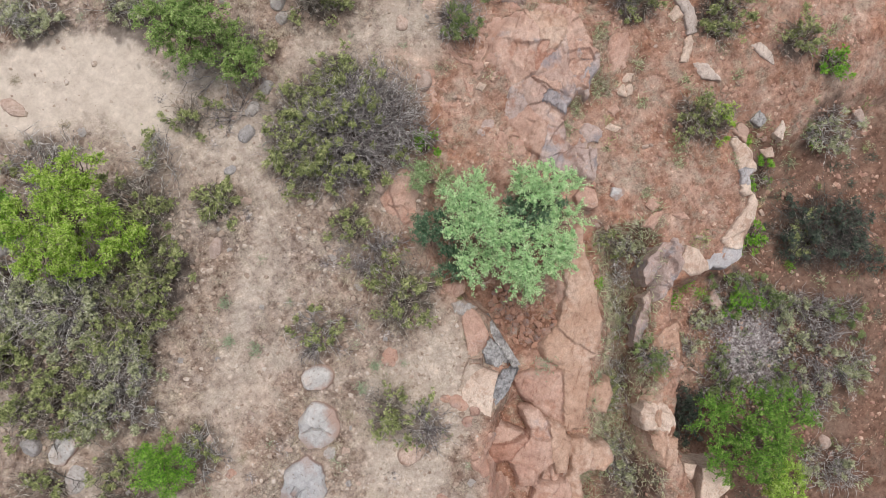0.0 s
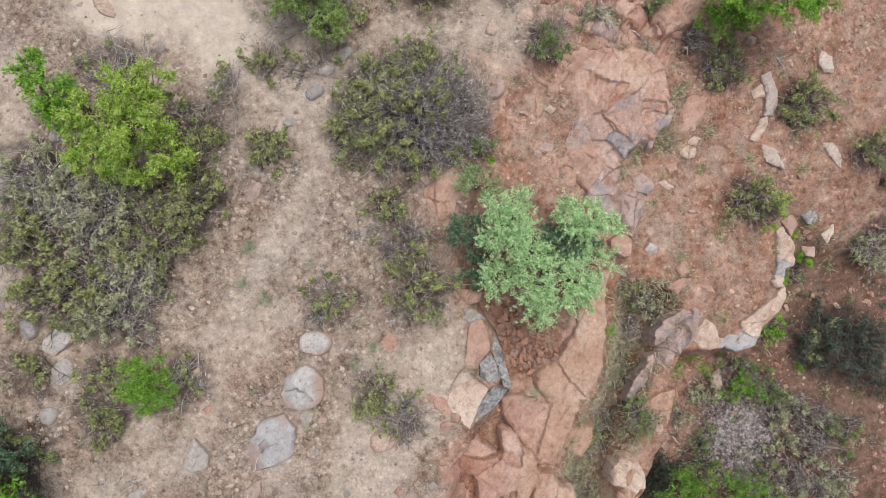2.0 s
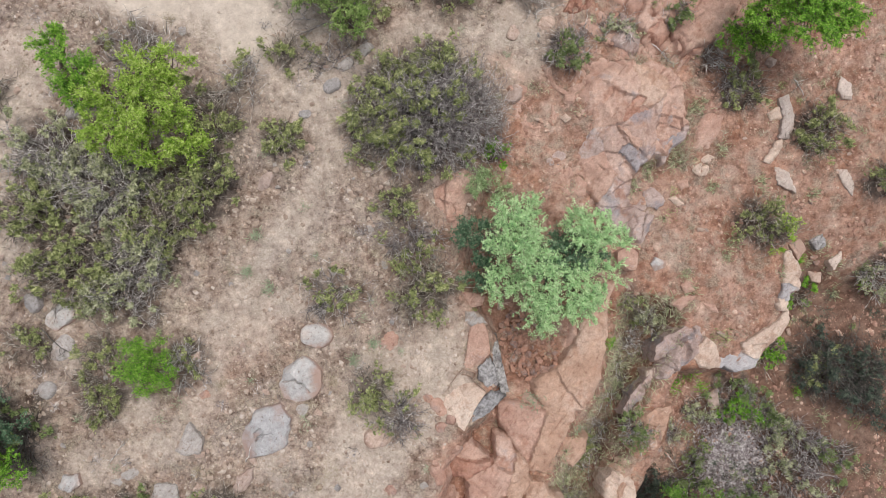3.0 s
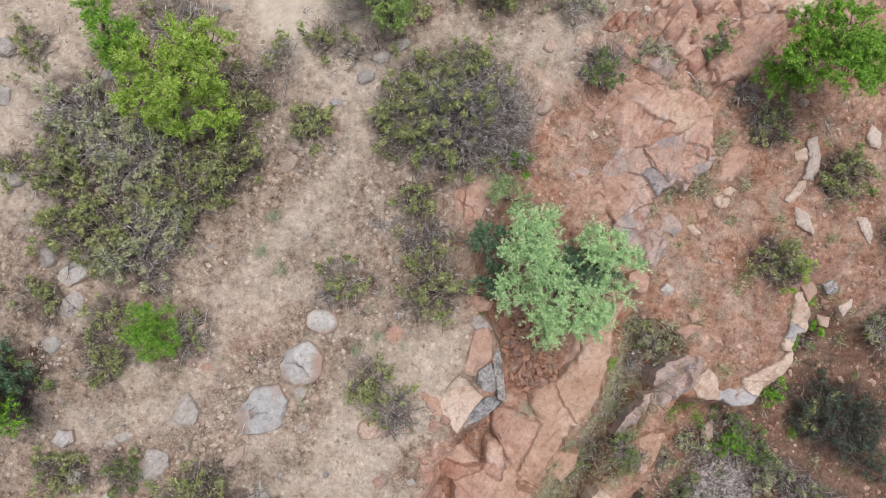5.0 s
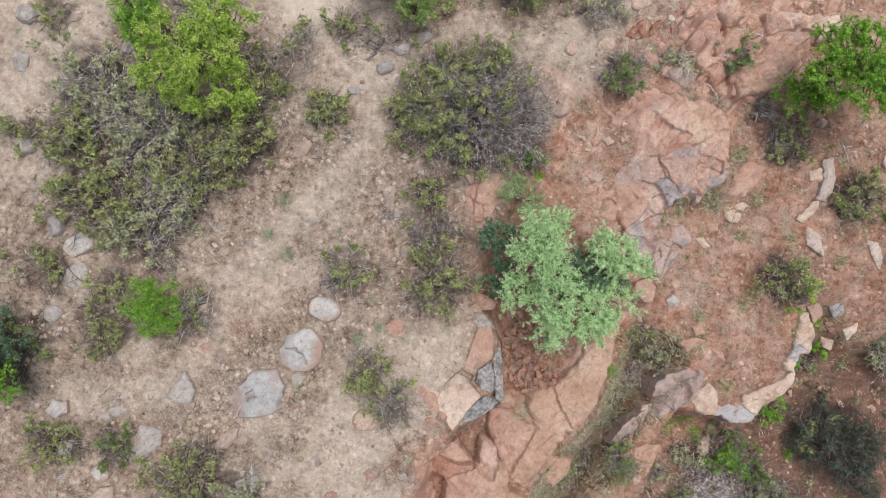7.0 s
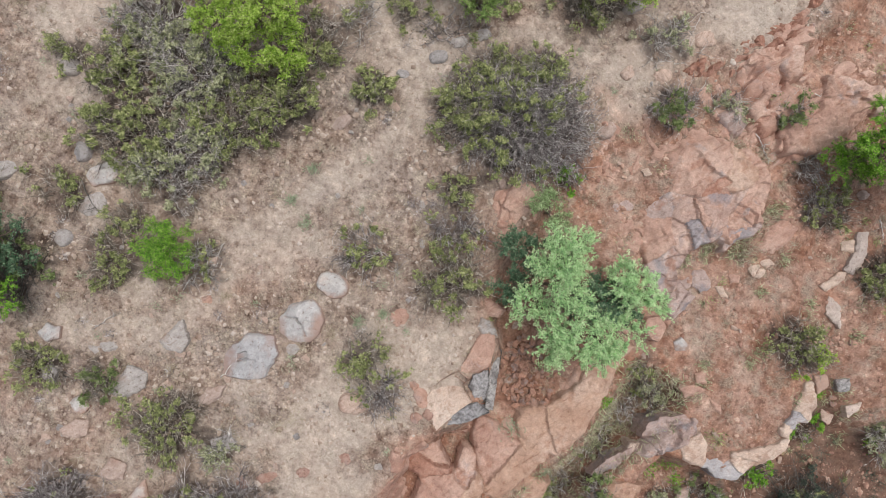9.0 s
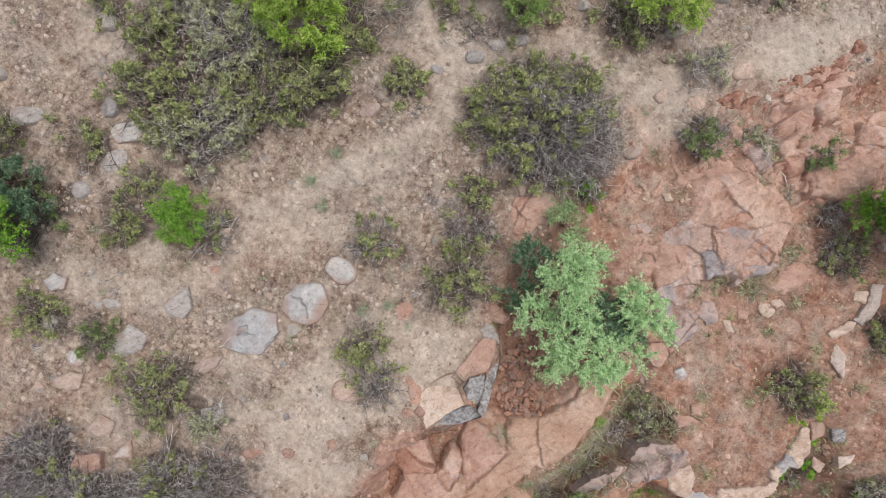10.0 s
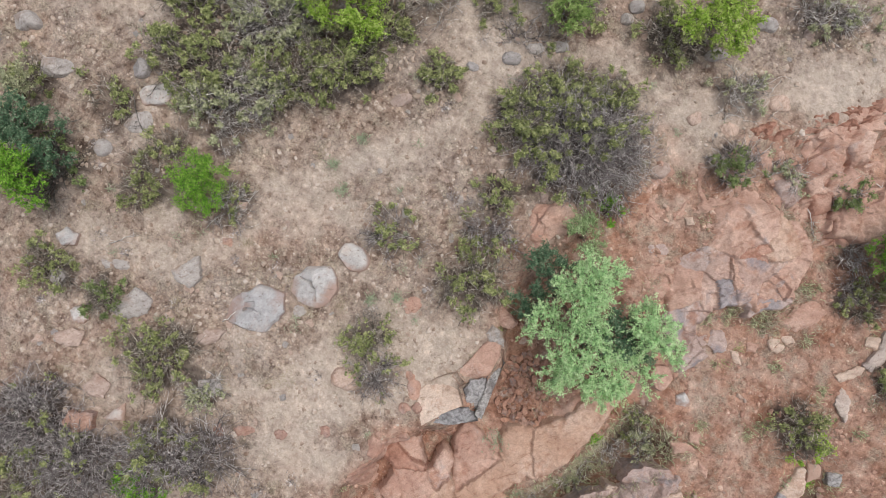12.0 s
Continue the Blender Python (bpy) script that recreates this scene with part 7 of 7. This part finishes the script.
flat_rock([(7.93, 2.53), (8.3, 2.9), (8.69, 2.76), (8.55, 2.36), (8.19, 1.91), (7.79, 1.9)], 0.1, BED_PINK, "broad pinkish pale rock on red soil", 461, (0.02, 0.06))
flat_rock([(7.97, 1.61), (8.2, 1.76), (8.37, 1.61), (8.16, 1.46)], 0.06, BED_CREAM, "small pale rock on red soil", 462)
flat_rock([(7.7, 1.47), (7.92, 1.47), (7.87, 1.12), (7.65, 1.25)], 0.06, BED_CREAM, "small pale rock on red soil", 463)
flat_rock([(7.93, 1.34), (8.16, 1.37), (8.1, 1.1), (7.93, 1.12)], 0.05, BED_CREAM, "small pale rock on red soil", 487)
flat_rock([(6.93, 0.62), (7.11, 0.62), (7.31, 0.4), (7.11, 0.38)], 0.06, BED_CREAM, "small cream rock on red soil", 488)
flat_rock([(7.25, 1.02), (7.47, 1.09), (7.53, 0.89), (7.34, 0.83)], 0.05, BED_PINK, "small pink rock on red soil", 489)
flat_rock([(10.55, 3.12), (10.82, 3.21), (10.86, 2.36), (10.64, 1.9), (10.39, 1.95), (10.58, 2.58)], 0.12, ROCK_WHITE, "whitish upright-edged rock on red soil", 464)
flat_rock([(10.18, 2.75), (10.5, 2.85), (10.56, 2.53), (10.22, 2.53)], 0.08, BED_CREAM, "cream rock beside a grey one", 459)
flat_rock([(10.21, 1.86), (10.4, 1.93), (10.4, 1.68), (10.02, 1.25), (9.84, 1.36)], 0.1, BED_CREAM, "cream elongated rock on red soil", 465)
flat_rock([(10.18, 1.15), (10.52, 0.93), (10.66, 0.31), (10.24, 0.66)], 0.09, ROCK_WHITE, "whitish pointed rock on red soil", 466)
flat_rock([(12.04, 0.86), (12.31, 0.82), (12.48, 0.37), (12.38, 0.06), (12.12, 0.46)], 0.08, ROCK_WHITE, "whitish narrow rock on red soil", 467)
flat_rock([(12.35, 3.18), (12.54, 3.55), (12.77, 3.32), (12.7, 2.87), (12.45, 2.9)], 0.1, ROCK_WHITE, "whitish ragged rock on red soil", 468)
flat_rock([(6.99, -1.88), (7.26, -1.74), (7.34, -2.09), (7.08, -2.14)], 0.08, BED_PINK, "pink block on red soil", 477)
flat_rock([(6.67, -2.41), (7.03, -2.23), (7.39, -2.32), (6.94, -2.63)], 0.07, BED_PINK, "pink flat rock beside the ravine", 476)
flat_rock([(7.61, -2.54), (7.92, -2.62), (7.96, -2.82), (7.74, -2.73)], 0.05, BED_PINK, "small pink rock on red soil", 478)
flat_rock([(7.98, -5.55), (8.27, -5.36), (8.31, -5.83), (8.07, -5.92)], 0.2, ROCK_LOOSE, "upright brown-grey rock on the quarry floor", 486)
flat_rock([(11.42, -2.08), (11.84, -2.13), (11.74, -2.39), (11.51, -2.36)], 0.1, ROCK_LOOSE, "dusty pink-grey rock among weeds", 491)
flat_rock([(11.8, -1.8), (12.19, -1.56), (12.13, -1.84), (11.89, -2.08)], 0.08, ROCK_WHITE, "whitish rock among weeds on red soil", 492)
flat_rock([(11.26, -1.1), (11.64, -0.96), (11.68, -1.28), (11.4, -1.38)], 0.1, ROCK_SLATE, "slate-grey rock beside a green bush", 493)
flat_rock([(0.62, -1.28), (1.24, -1.49), (1.16, -1.71), (0.89, -1.72)], 0.08, BED_PINK, "pink rock at the gully's rim", 458)
bed("rock_ledge", [(6.62, -3.0), (7.37, -3.11), (7.53, -3.57), (6.9, -4.17), (6.22, -4.54), (5.79, -4.79), (6.02, -4.11), (6.45, -3.43)], 495, [BED_MAUVE], "grey broken rock in the ravine's side", 0.6, 1.5, 50, 0.2, 0.12, 0.3, 0.06, 0.06)
slab_at("cliff_rock", -1.0, BED_MAUVE, "mauve-grey rock face over the ravine", 498, [(5.97, -3.74), (6.34, -3.38), (6.97, -3.11), (7.38, -3.33), (7.1, -3.62), (6.6, -3.88), (6.06, -4.05)], depth=1.2, tilt=(0.05, 0.15), rough=0.06, steps=0.5, proud=0.0)
slab_at("cliff_rock", -1.15, BED_MAUVE, "narrow grey rock rib in the ravine", 499, [(4.95, -5.42), (5.25, -4.88), (5.71, -4.51), (5.99, -4.24), (5.84, -4.69), (5.52, -5.14), (5.22, -5.55)], depth=1.2, tilt=(0.1, 0.1), rough=0.06, steps=0.5, proud=-0.05)
bed("rock_ledge", [(4.5, -6.6), (4.95, -6.5), (5.0, -7.0), (4.75, -7.6), (4.5, -9.0), (3.7, -8.7), (4.0, -7.6)], 496, [BED_TAN], "orange-tan pitted cliff rock above the hollow", 0.7, 1.4, 20, 0.1, 0.1, 0.25)
slab_at("cliff_rock", -1.05, BED_TAN, "broad pink-tan pitted rock beside the ravine", 497, [(5.43, -5.46), (5.82, -5.37), (6.33, -5.34), (6.0, -6.32), (5.69, -6.54), (5.11, -6.53), (4.86, -6.35), (5.04, -5.92)], depth=1.7, rough=0.09, steps=0.8, tilt=(-0.05, 0.08), wavy=0.09, facets=5)
slab_at("cliff_rock", -1.3, ROCK_PALE, "pale rock in the ravine's side", 480, [(5.74, -4.3), (6.07, -4.22), (5.91, -4.58), (5.71, -4.63)], depth=1.0)
slab_at("cliff_rock", -1.0, BED_CREAM, "cream rounded rock head above the hollow", 482, [(4.37, -7.0), (4.79, -7.13), (5.04, -7.49), (4.94, -7.86), (4.63, -8.17), (4.38, -7.91), (4.02, -7.67), (4.14, -7.26)], depth=1.8, rough=0.06, steps=0.5, round_edge=0.1)
slab_at("cliff_rock", -1.2, BED_TAN, "tan weathered cliff rock above the hollow", 483, [(4.1, -7.85), (4.6, -8.2), (4.75, -8.35), (4.37, -9.02), (4.22, -8.85), (4.03, -8.28)], depth=1.6, rough=0.06, round_edge=0.08)
slab_at("cliff_rock", -1.35, BED_CREAM, "cream angular block by the hollow", 484, [(5.11, -9.57), (5.81, -9.93), (5.57, -10.47), (5.08, -10.55), (4.62, -10.31)], depth=1.6, wavy=0.05)
slab_at("cliff_rock", -1.4, BED_CREAM, "small cream rock by the hollow", 485, [(4.65, -9.14), (4.98, -9.35), (4.64, -9.7), (4.53, -9.55)], depth=1.4, wavy=0.05)
loose(14.94, -2.42, 0.3, 0.9, 10, 0.2, ROCK_PALE, "pale rock beside a grey bush", 490)
loose(9.36, -11.29, 0.4, 0.5, 0, 0.2, ROCK_TAN, "tan rock on the quarry floor", 493)


# ---- stones and pebbles ----
# a flat angular chip: a bevelled pentagon
CHIP_V = np.array([(math.cos(a + 0.3 * (k % 2)) * r, math.sin(a + 0.3 * (k % 2)) * r, h) for h, r in ((-1.0, 1.05), (0.5, 1.0), (1.0, 0.6)) for k, a in enumerate((0.0, 1.2, 2.4, 3.9, 5.2))])
CHIP_F = np.array([q for k in range(5) for j in (0, 5) for q in ((j + k, j + (k + 1) % 5, j + 5 + k), (j + (k + 1) % 5, j + 5 + (k + 1) % 5, j + 5 + k))] + [(10, 11, 12), (10, 12, 13), (10, 13, 14)])

rng = np.random.default_rng(7)


def strewn(count, lo, hi, keep, skew=2.2):
    """Random places over the ground where keep(x, y) is a likelihood."""
    x, y = rng.uniform(-15.5, 15.5, count), rng.uniform(-12.5, 12.5, count)
    ok = rng.random(count) < keep(x, y)
    x, y = x[ok], y[ok]
    size = lo * (hi / lo) ** (rng.random(len(x)) ** skew)
    return x, y, size


def on_plateau(x, y):
    d = np.minimum(along(x, y, TRAILS[0]), along(x, y, TRAILS[1]))
    return step(0.35, -0.5, inside(x, y, QUARRY)) * (0.35 + 0.65 * step(0.1, 0.8, d)) * np.clip(0.55 + 0.7 * fbm(x * 0.7, y * 0.7, 51), 0.08, 1) * (1 - 0.85 * step(-0.2, 0.3, inside(x, y, SAND)))


def on_red(x, y):
    return step(-0.2, 0.6, inside(x, y, QUARRY)) * np.clip(0.55 + 0.7 * fbm(x * 0.8, y * 0.8, 52), 0.1, 1)


pebbles("pebbles", *strewn(40000, 0.012, 0.03, on_plateau), PEBBLE_TAN, "fine grit on the slope", 60, V=OCT_V, F=OCT_F)
pebbles("pebbles", *strewn(30000, 0.022, 0.1, on_plateau, 1.7), PEBBLE_TAN, "tan and grey pebbles strewn over the slope", 61, 0.32, 0.45, CHIP_V, CHIP_F)
pebbles("pebbles", *strewn(70000, 0.012, 0.035, on_red), PEBBLE_RED, "fine grit on the red soil", 64, V=OCT_V, F=OCT_F)
pebbles("pebbles", *strewn(26000, 0.022, 0.095, on_red, 1.7), PEBBLE_RED, "reddish pebbles strewn over the red soil", 62, 0.32, 0.45, CHIP_V, CHIP_F)


def gravel_heap(x, y, r, n, seed):
    g = np.random.default_rng(seed)
    a, d = g.uniform(0, 6.28, n), r * np.sqrt(g.random(n)) * (1 + 0.25 * g.normal(size=n))
    return pebbles("gravel_heap", x + np.cos(a) * d, y + np.sin(a) * d * 1.2, g.uniform(0.014, 0.042, n), PEBBLE_GREY, "heap of purplish-grey broken gravel", seed, 0.6, 0.1, OCT_V, OCT_F)


gravel_heap(8.6, -7.65, 1.12, 8500, 63)
bank = np.random.default_rng(64)
along_bank = bank.uniform(0, 1, 900)
pebbles("stones", 6.2 + 1.15 * along_bank + bank.normal(0, 0.3, 900), -7.7 + 2.7 * along_bank + bank.normal(0, 0.25, 900), 0.016 + 0.05 * bank.random(900) ** 3, PEBBLE_RED, "small red stones strewn down an earth bank", 65)


def stone_shape(seed, mat):
    r = np.random.default_rng(seed)
    bm = bmesh.new()
    for p in ICO_V[r.permutation(12)[:9]]:
        bm.verts.new(p * r.uniform(0.65, 1.25) * np.array([1.25, 0.9, 0.5]))
    bmesh.ops.convex_hull(bm, input=bm.verts[:])
    bmesh.ops.bevel(bm, geom=bm.edges[:], offset=0.04, segments=1, affect="EDGES")
    me = bpy.data.meshes.new("stone")
    bm.to_mesh(me)
    bm.free()
    me.materials.append(mat)
    return me


def strew_stones(count, keep, mats, label, group, lo, hi, seed):
    """Stones large enough to pick up one by one."""
    shapes = [stone_shape(seed + k, mats[k % len(mats)]) for k in range(8)]
    r = np.random.default_rng(seed)
    made = 0
    while made < count:
        x, y = r.uniform(-13, 13), r.uniform(-10.5, 10.5)
        if r.random() > float(keep(np.array([x]), np.array([y]))[0]):
            continue
        s = lo * (hi / lo) ** (r.random() ** 1.8)
        ob = new("stone", shapes[r.integers(8)])
        ob.matrix_world = pose(x, y, ground_z(x, y) + 0.1 * s, r.normal(0, 8), r.normal(0, 8), r.uniform(0, 360)) @ Matrix.Scale(s, 4)
        tagged(ob, label, "stone", group)
        made += 1


strew_stones(150, on_plateau, [ROCK_DULL, ROCK_LOOSE, ROCK_LOOSE], "small weathered stone lying on the stony slope", "stones on the slope", 0.07, 0.15, 71)
strew_stones(110, on_red, [ROCK_LOOSE, ROCK_RED, ROCK_LOOSE], "small reddish stone lying on red soil", "stones on the red ground", 0.07, 0.16, 81)


def rubble(x, y, rx, ry, turn, n, seed):
    """A fan of broken red stones, each a piece of its own."""
    root = tagged(new("rubble_heap"), "spill of broken red stones below a rock face", "rubble")
    root.matrix_world = pose(x, y, ground_z(x, y))
    shapes = [stone_shape(seed + k, (ROCK_RUBBLE, ROCK_RED, ROCK_RUBBLE)[k % 3]) for k in range(6)]
    r = np.random.default_rng(seed)
    for _ in range(n):
        a, d = r.uniform(0, 6.28), math.sqrt(r.random())
        u, v = math.cos(a) * d * rx, math.sin(a) * d * ry
        c, s = math.cos(radians(turn)), math.sin(radians(turn))
        px, py = x + u * c - v * s, y + u * s + v * c
        k = 0.035 + 0.09 * r.random() ** 2.2
        ob = new("stone", shapes[r.integers(6)])
        ob.parent = root
        ob.matrix_local = root.matrix_world.inverted() @ pose(px, py, ground_z(px, py) + 1.3 * k, r.normal(0, 22), r.normal(0, 22), r.uniform(0, 360)) @ Matrix.Scale(k, 4)


rubble(2.4, -3.1, 0.78, 1.1, 20, 298, 91)

# ---- grass, herbs and straw ----
def within(poly, n, seed):
    r = np.random.default_rng(seed)
    lo, hi = np.min(poly, 0), np.max(poly, 0)
    x, y = r.uniform(lo[0], hi[0], n * 3), r.uniform(lo[1], hi[1], n * 3)
    ok = (inside(x, y, poly) > -0.1) & (fbm(x * 1.2, y * 1.2, seed, 3) > -0.35)
    return x[ok][:n], y[ok][:n]


gx, gy = within(RAVINE, 4500, 101)
blades("dry_grass", gx, gy, np.random.default_rng(1).uniform(0.15, 0.4, len(gx)), STRAW, "rank dry grass filling the ravine", 102, 0.5, 0.007)
gx, gy = within(RAVINE, 4500, 103)
blades("green_grass", gx, gy, np.random.default_rng(2).uniform(0.15, 0.4, len(gx)), LEAF_GREY, "grey-green grass among dry grass", 104, 0.45, 0.009)
sx, sy, sl = strewn(16000, 0.05, 0.22, on_plateau)
blades("straw", sx, sy, sl, STRAW, "broken straw and dead twigs on the soil", 105, 1.0, 0.004, "litter")
sx, sy, sl = strewn(5000, 0.05, 0.25, on_red)
blades("straw", sx, sy, sl, STRAW, "broken straw on red soil", 106, 0.9, 0.004, "litter")
herb = tuft(2.18, -4.53, 0.34, LEAF_HERB, "low green herb growing on a rock shelf", 600)
herb.location.z = -0.38 - ground_z(2.18, -4.53)
tuft(-4.75, 0.91, 0.19, LEAF_HERB, "low green herb growing in bare soil", 601)
tuft(-5.11, -0.03, 0.16, LEAF_HERB, "low green herb growing in bare soil", 602)
tuft(-4.56, -0.57, 0.19, LEAF_HERB, "low green herb growing in bare soil", 603)
tuft(8.69, -0.83, 0.28, LEAF_GREY, "grey-green grass tuft on red soil", 604)
tuft(8.44, -1.24, 0.25, LEAF_GREY, "grey-green grass tuft on red soil", 605)
tuft(7.36, 2.43, 0.34, LEAF_GREY, "grey-green grass tuft on red soil", 606)
tuft(7.24, 1.96, 0.28, LEAF_GREY, "grey-green grass tuft on red soil", 607)
tuft(7.66, 2.62, 0.42, STRAW, "dry grey grass below an outcrop's edge", 640, n=130, tall=0.28)
tuft(7.5, 1.75, 0.4, STRAW, "dry grey grass below an outcrop's edge", 641, n=120, tall=0.26)
tuft(7.98, 3.1, 0.3, LEAF_GREY, "dry grey-green grass below an outcrop's edge", 642, n=90, tall=0.24)
tuft(7.18, 1.62, 0.3, LEAF_GREY, "dry grey-green grass below an outcrop's edge", 643, n=90, tall=0.22)
tuft(6.6, 1.75, 0.3, STRAW, "dry grass beside a grey rock block", 644, n=90, tall=0.22)
tuft(6.45, 4.5, 0.35, STRAW, "dry grass beside a pink rock crest", 645, n=110, tall=0.28)
tuft(7.3, 4.55, 0.35, STRAW, "dry grass beside a pink rock crest", 646, n=100, tall=0.26)
tuft(5.67, 2.25, 0.22, LEAF_GREY, "grey-green grass tuft on red soil", 608)
tuft(4.98, -4.99, 0.28, LEAF_HERB, "low green herb growing in bare soil", 609)
tuft(3.55, -5.66, 0.22, LEAF_HERB, "low green herb growing in bare soil", 610)
tuft(5.9, 1.07, 0.22, LEAF_GREY, "grey-green grass tuft on red soil", 611)
tuft(6.38, 1.48, 0.25, LEAF_GREY, "grey-green grass tuft on red soil", 612)
tuft(10.11, -1.89, 0.22, LEAF_GREY, "grey-green grass tuft on red soil", 613)
tuft(11.56, -1.39, 0.31, LEAF_GREY, "grey-green grass tuft on red soil", 614)
tuft(12.03, -1.9, 0.31, LEAF_GREY, "grey-green grass tuft on red soil", 615)
tuft(11.05, -1.65, 0.25, LEAF_GREEN, "low green herb growing in bare soil", 616)
tuft(8.26, 0.79, 0.22, LEAF_GREY, "grey-green grass tuft on red soil", 617)
tuft(9.73, 0.81, 0.25, LEAF_GREY, "grey-green grass tuft on red soil", 618)
tuft(7.29, -2.08, 0.28, LEAF_GREY, "grey-green grass tuft on red soil", 619)
tuft(7.13, -1.67, 0.22, LEAF_GREY, "grey-green grass tuft on red soil", 620)
tuft(8.06, -3.55, 0.28, LEAF_OLIVE, "olive grass tuft on red soil", 621)
tuft(7.39, -4.83, 0.31, LEAF_GREEN, "low green herb growing in bare soil", 622)
tuft(6.96, -5.09, 0.25, LEAF_GREEN, "low green herb growing in bare soil", 623)
tuft(7.87, -5.28, 0.28, LEAF_GREEN, "low green herb growing in bare soil", 624)
tuft(10.9, -5.8, 0.22, LEAF_GREEN, "low green herb growing in bare soil", 625)
tuft(11.58, -6.66, 0.31, LEAF_GREY, "grey-green grass tuft on red soil", 626)
tuft(8.66, 1.83, 0.22, LEAF_GREY, "grey-green grass tuft on red soil", 627)
tuft(11.33, 0.26, 0.25, LEAF_GREY, "grey-green grass tuft on red soil", 628)
tuft(4.76, -3.33, 0.22, LEAF_GREEN, "low green herb growing in bare soil", 629)
tuft(12.42, -2.81, 0.28, LEAF_GREY, "grey-green grass tuft on red soil", 630)
tuft(13.39, -2.62, 0.31, LEAF_GREEN, "low green herb growing in bare soil", 631)
tuft(7.19, -6.68, 0.25, LEAF_GREY, "grey-green grass tuft on red soil", 632)
tuft(6.51, -6.12, 0.22, LEAF_GREY, "grey-green grass tuft on red soil", 633)
tuft(-1.89, -2.4, 0.19, LEAF_HERB, "low green herb growing in bare soil", 634)
tuft(-2.5, -2.79, 0.16, LEAF_HERB, "low green herb growing in bare soil", 635)



def clumps(name, count, per, keep, r, tall, mat, label, seed):
    """Low tufts scattered over the ground, too many to count."""
    g = np.random.default_rng(seed)
    cx, cy, _ = strewn(count, 0.1, 0.2, keep)
    k = len(cx)
    size = g.uniform(0.5, 1.3, k)
    x = (cx[:, None] + g.normal(size=(k, per)) * r * size[:, None]).ravel()
    y = (cy[:, None] + g.normal(size=(k, per)) * r * size[:, None]).ravel()
    return blades(name, x, y, g.uniform(0.4, 1.2, k * per) * tall, mat, label, seed, 0.55, 0.006)


def on_lower(x, y):
    return step(0.0, 0.6, inside(x, y, LOWER)) * np.clip(0.6 + 0.7 * fbm(x * 0.8, y * 0.8, 53), 0.1, 1)


clumps("green_tufts", 900, 45, on_lower, 0.12, 0.2, LEAF_DARK, "dark herbs on the quarry floor", 646)
clumps("green_tufts", 600, 45, on_lower, 0.12, 0.2, LEAF_MID, "dark green herbs on the quarry floor", 647)
clumps("dry_tufts", 520, 55, on_plateau, 0.13, 0.16, STRAW, "small withered grass tufts on the slope", 640)
clumps("dry_tufts", 300, 45, on_plateau, 0.1, 0.14, TWIG_MAUVE, "small dead dark tufts on the slope", 641)
clumps("green_tufts", 260, 35, on_plateau, 0.08, 0.1, LEAF_HERB, "small dusty green herbs on the slope", 642)
clumps("green_tufts", 420, 40, on_red, 0.1, 0.14, LEAF_GREY, "small grey-green tufts on the red soil", 643)
clumps("green_tufts", 220, 40, on_red, 0.08, 0.12, LEAF_OLIVE, "small olive herbs on the red soil", 644)
clumps("dry_tufts", 350, 45, on_red, 0.1, 0.15, STRAW, "small withered grass tufts on the red soil", 645)

# ---- fallen branches ----
stick(4.82, 5.12, 5.08, 6.03, 0.25, 701)
stick(8.19, 6.56, 8.92, 5.97, 0.1, 702)
stick(8.92, 5.97, 8.63, 5.38, 0.05, 703)
stick(6.9, 5.02, 7.49, 4.29, 0.08, 704)
stick(-10.84, -0.91, -10.04, -1.7, 0.08, 705, TWIG_DARK)
stick(11.04, 3.6, 11.28, 3.11, 0.04, 706)
stick(-9.34, -4.74, -8.83, -4.21, 0.05, 707)
stick(-5.65, -5.12, -5.27, -4.42, 0.05, 708)
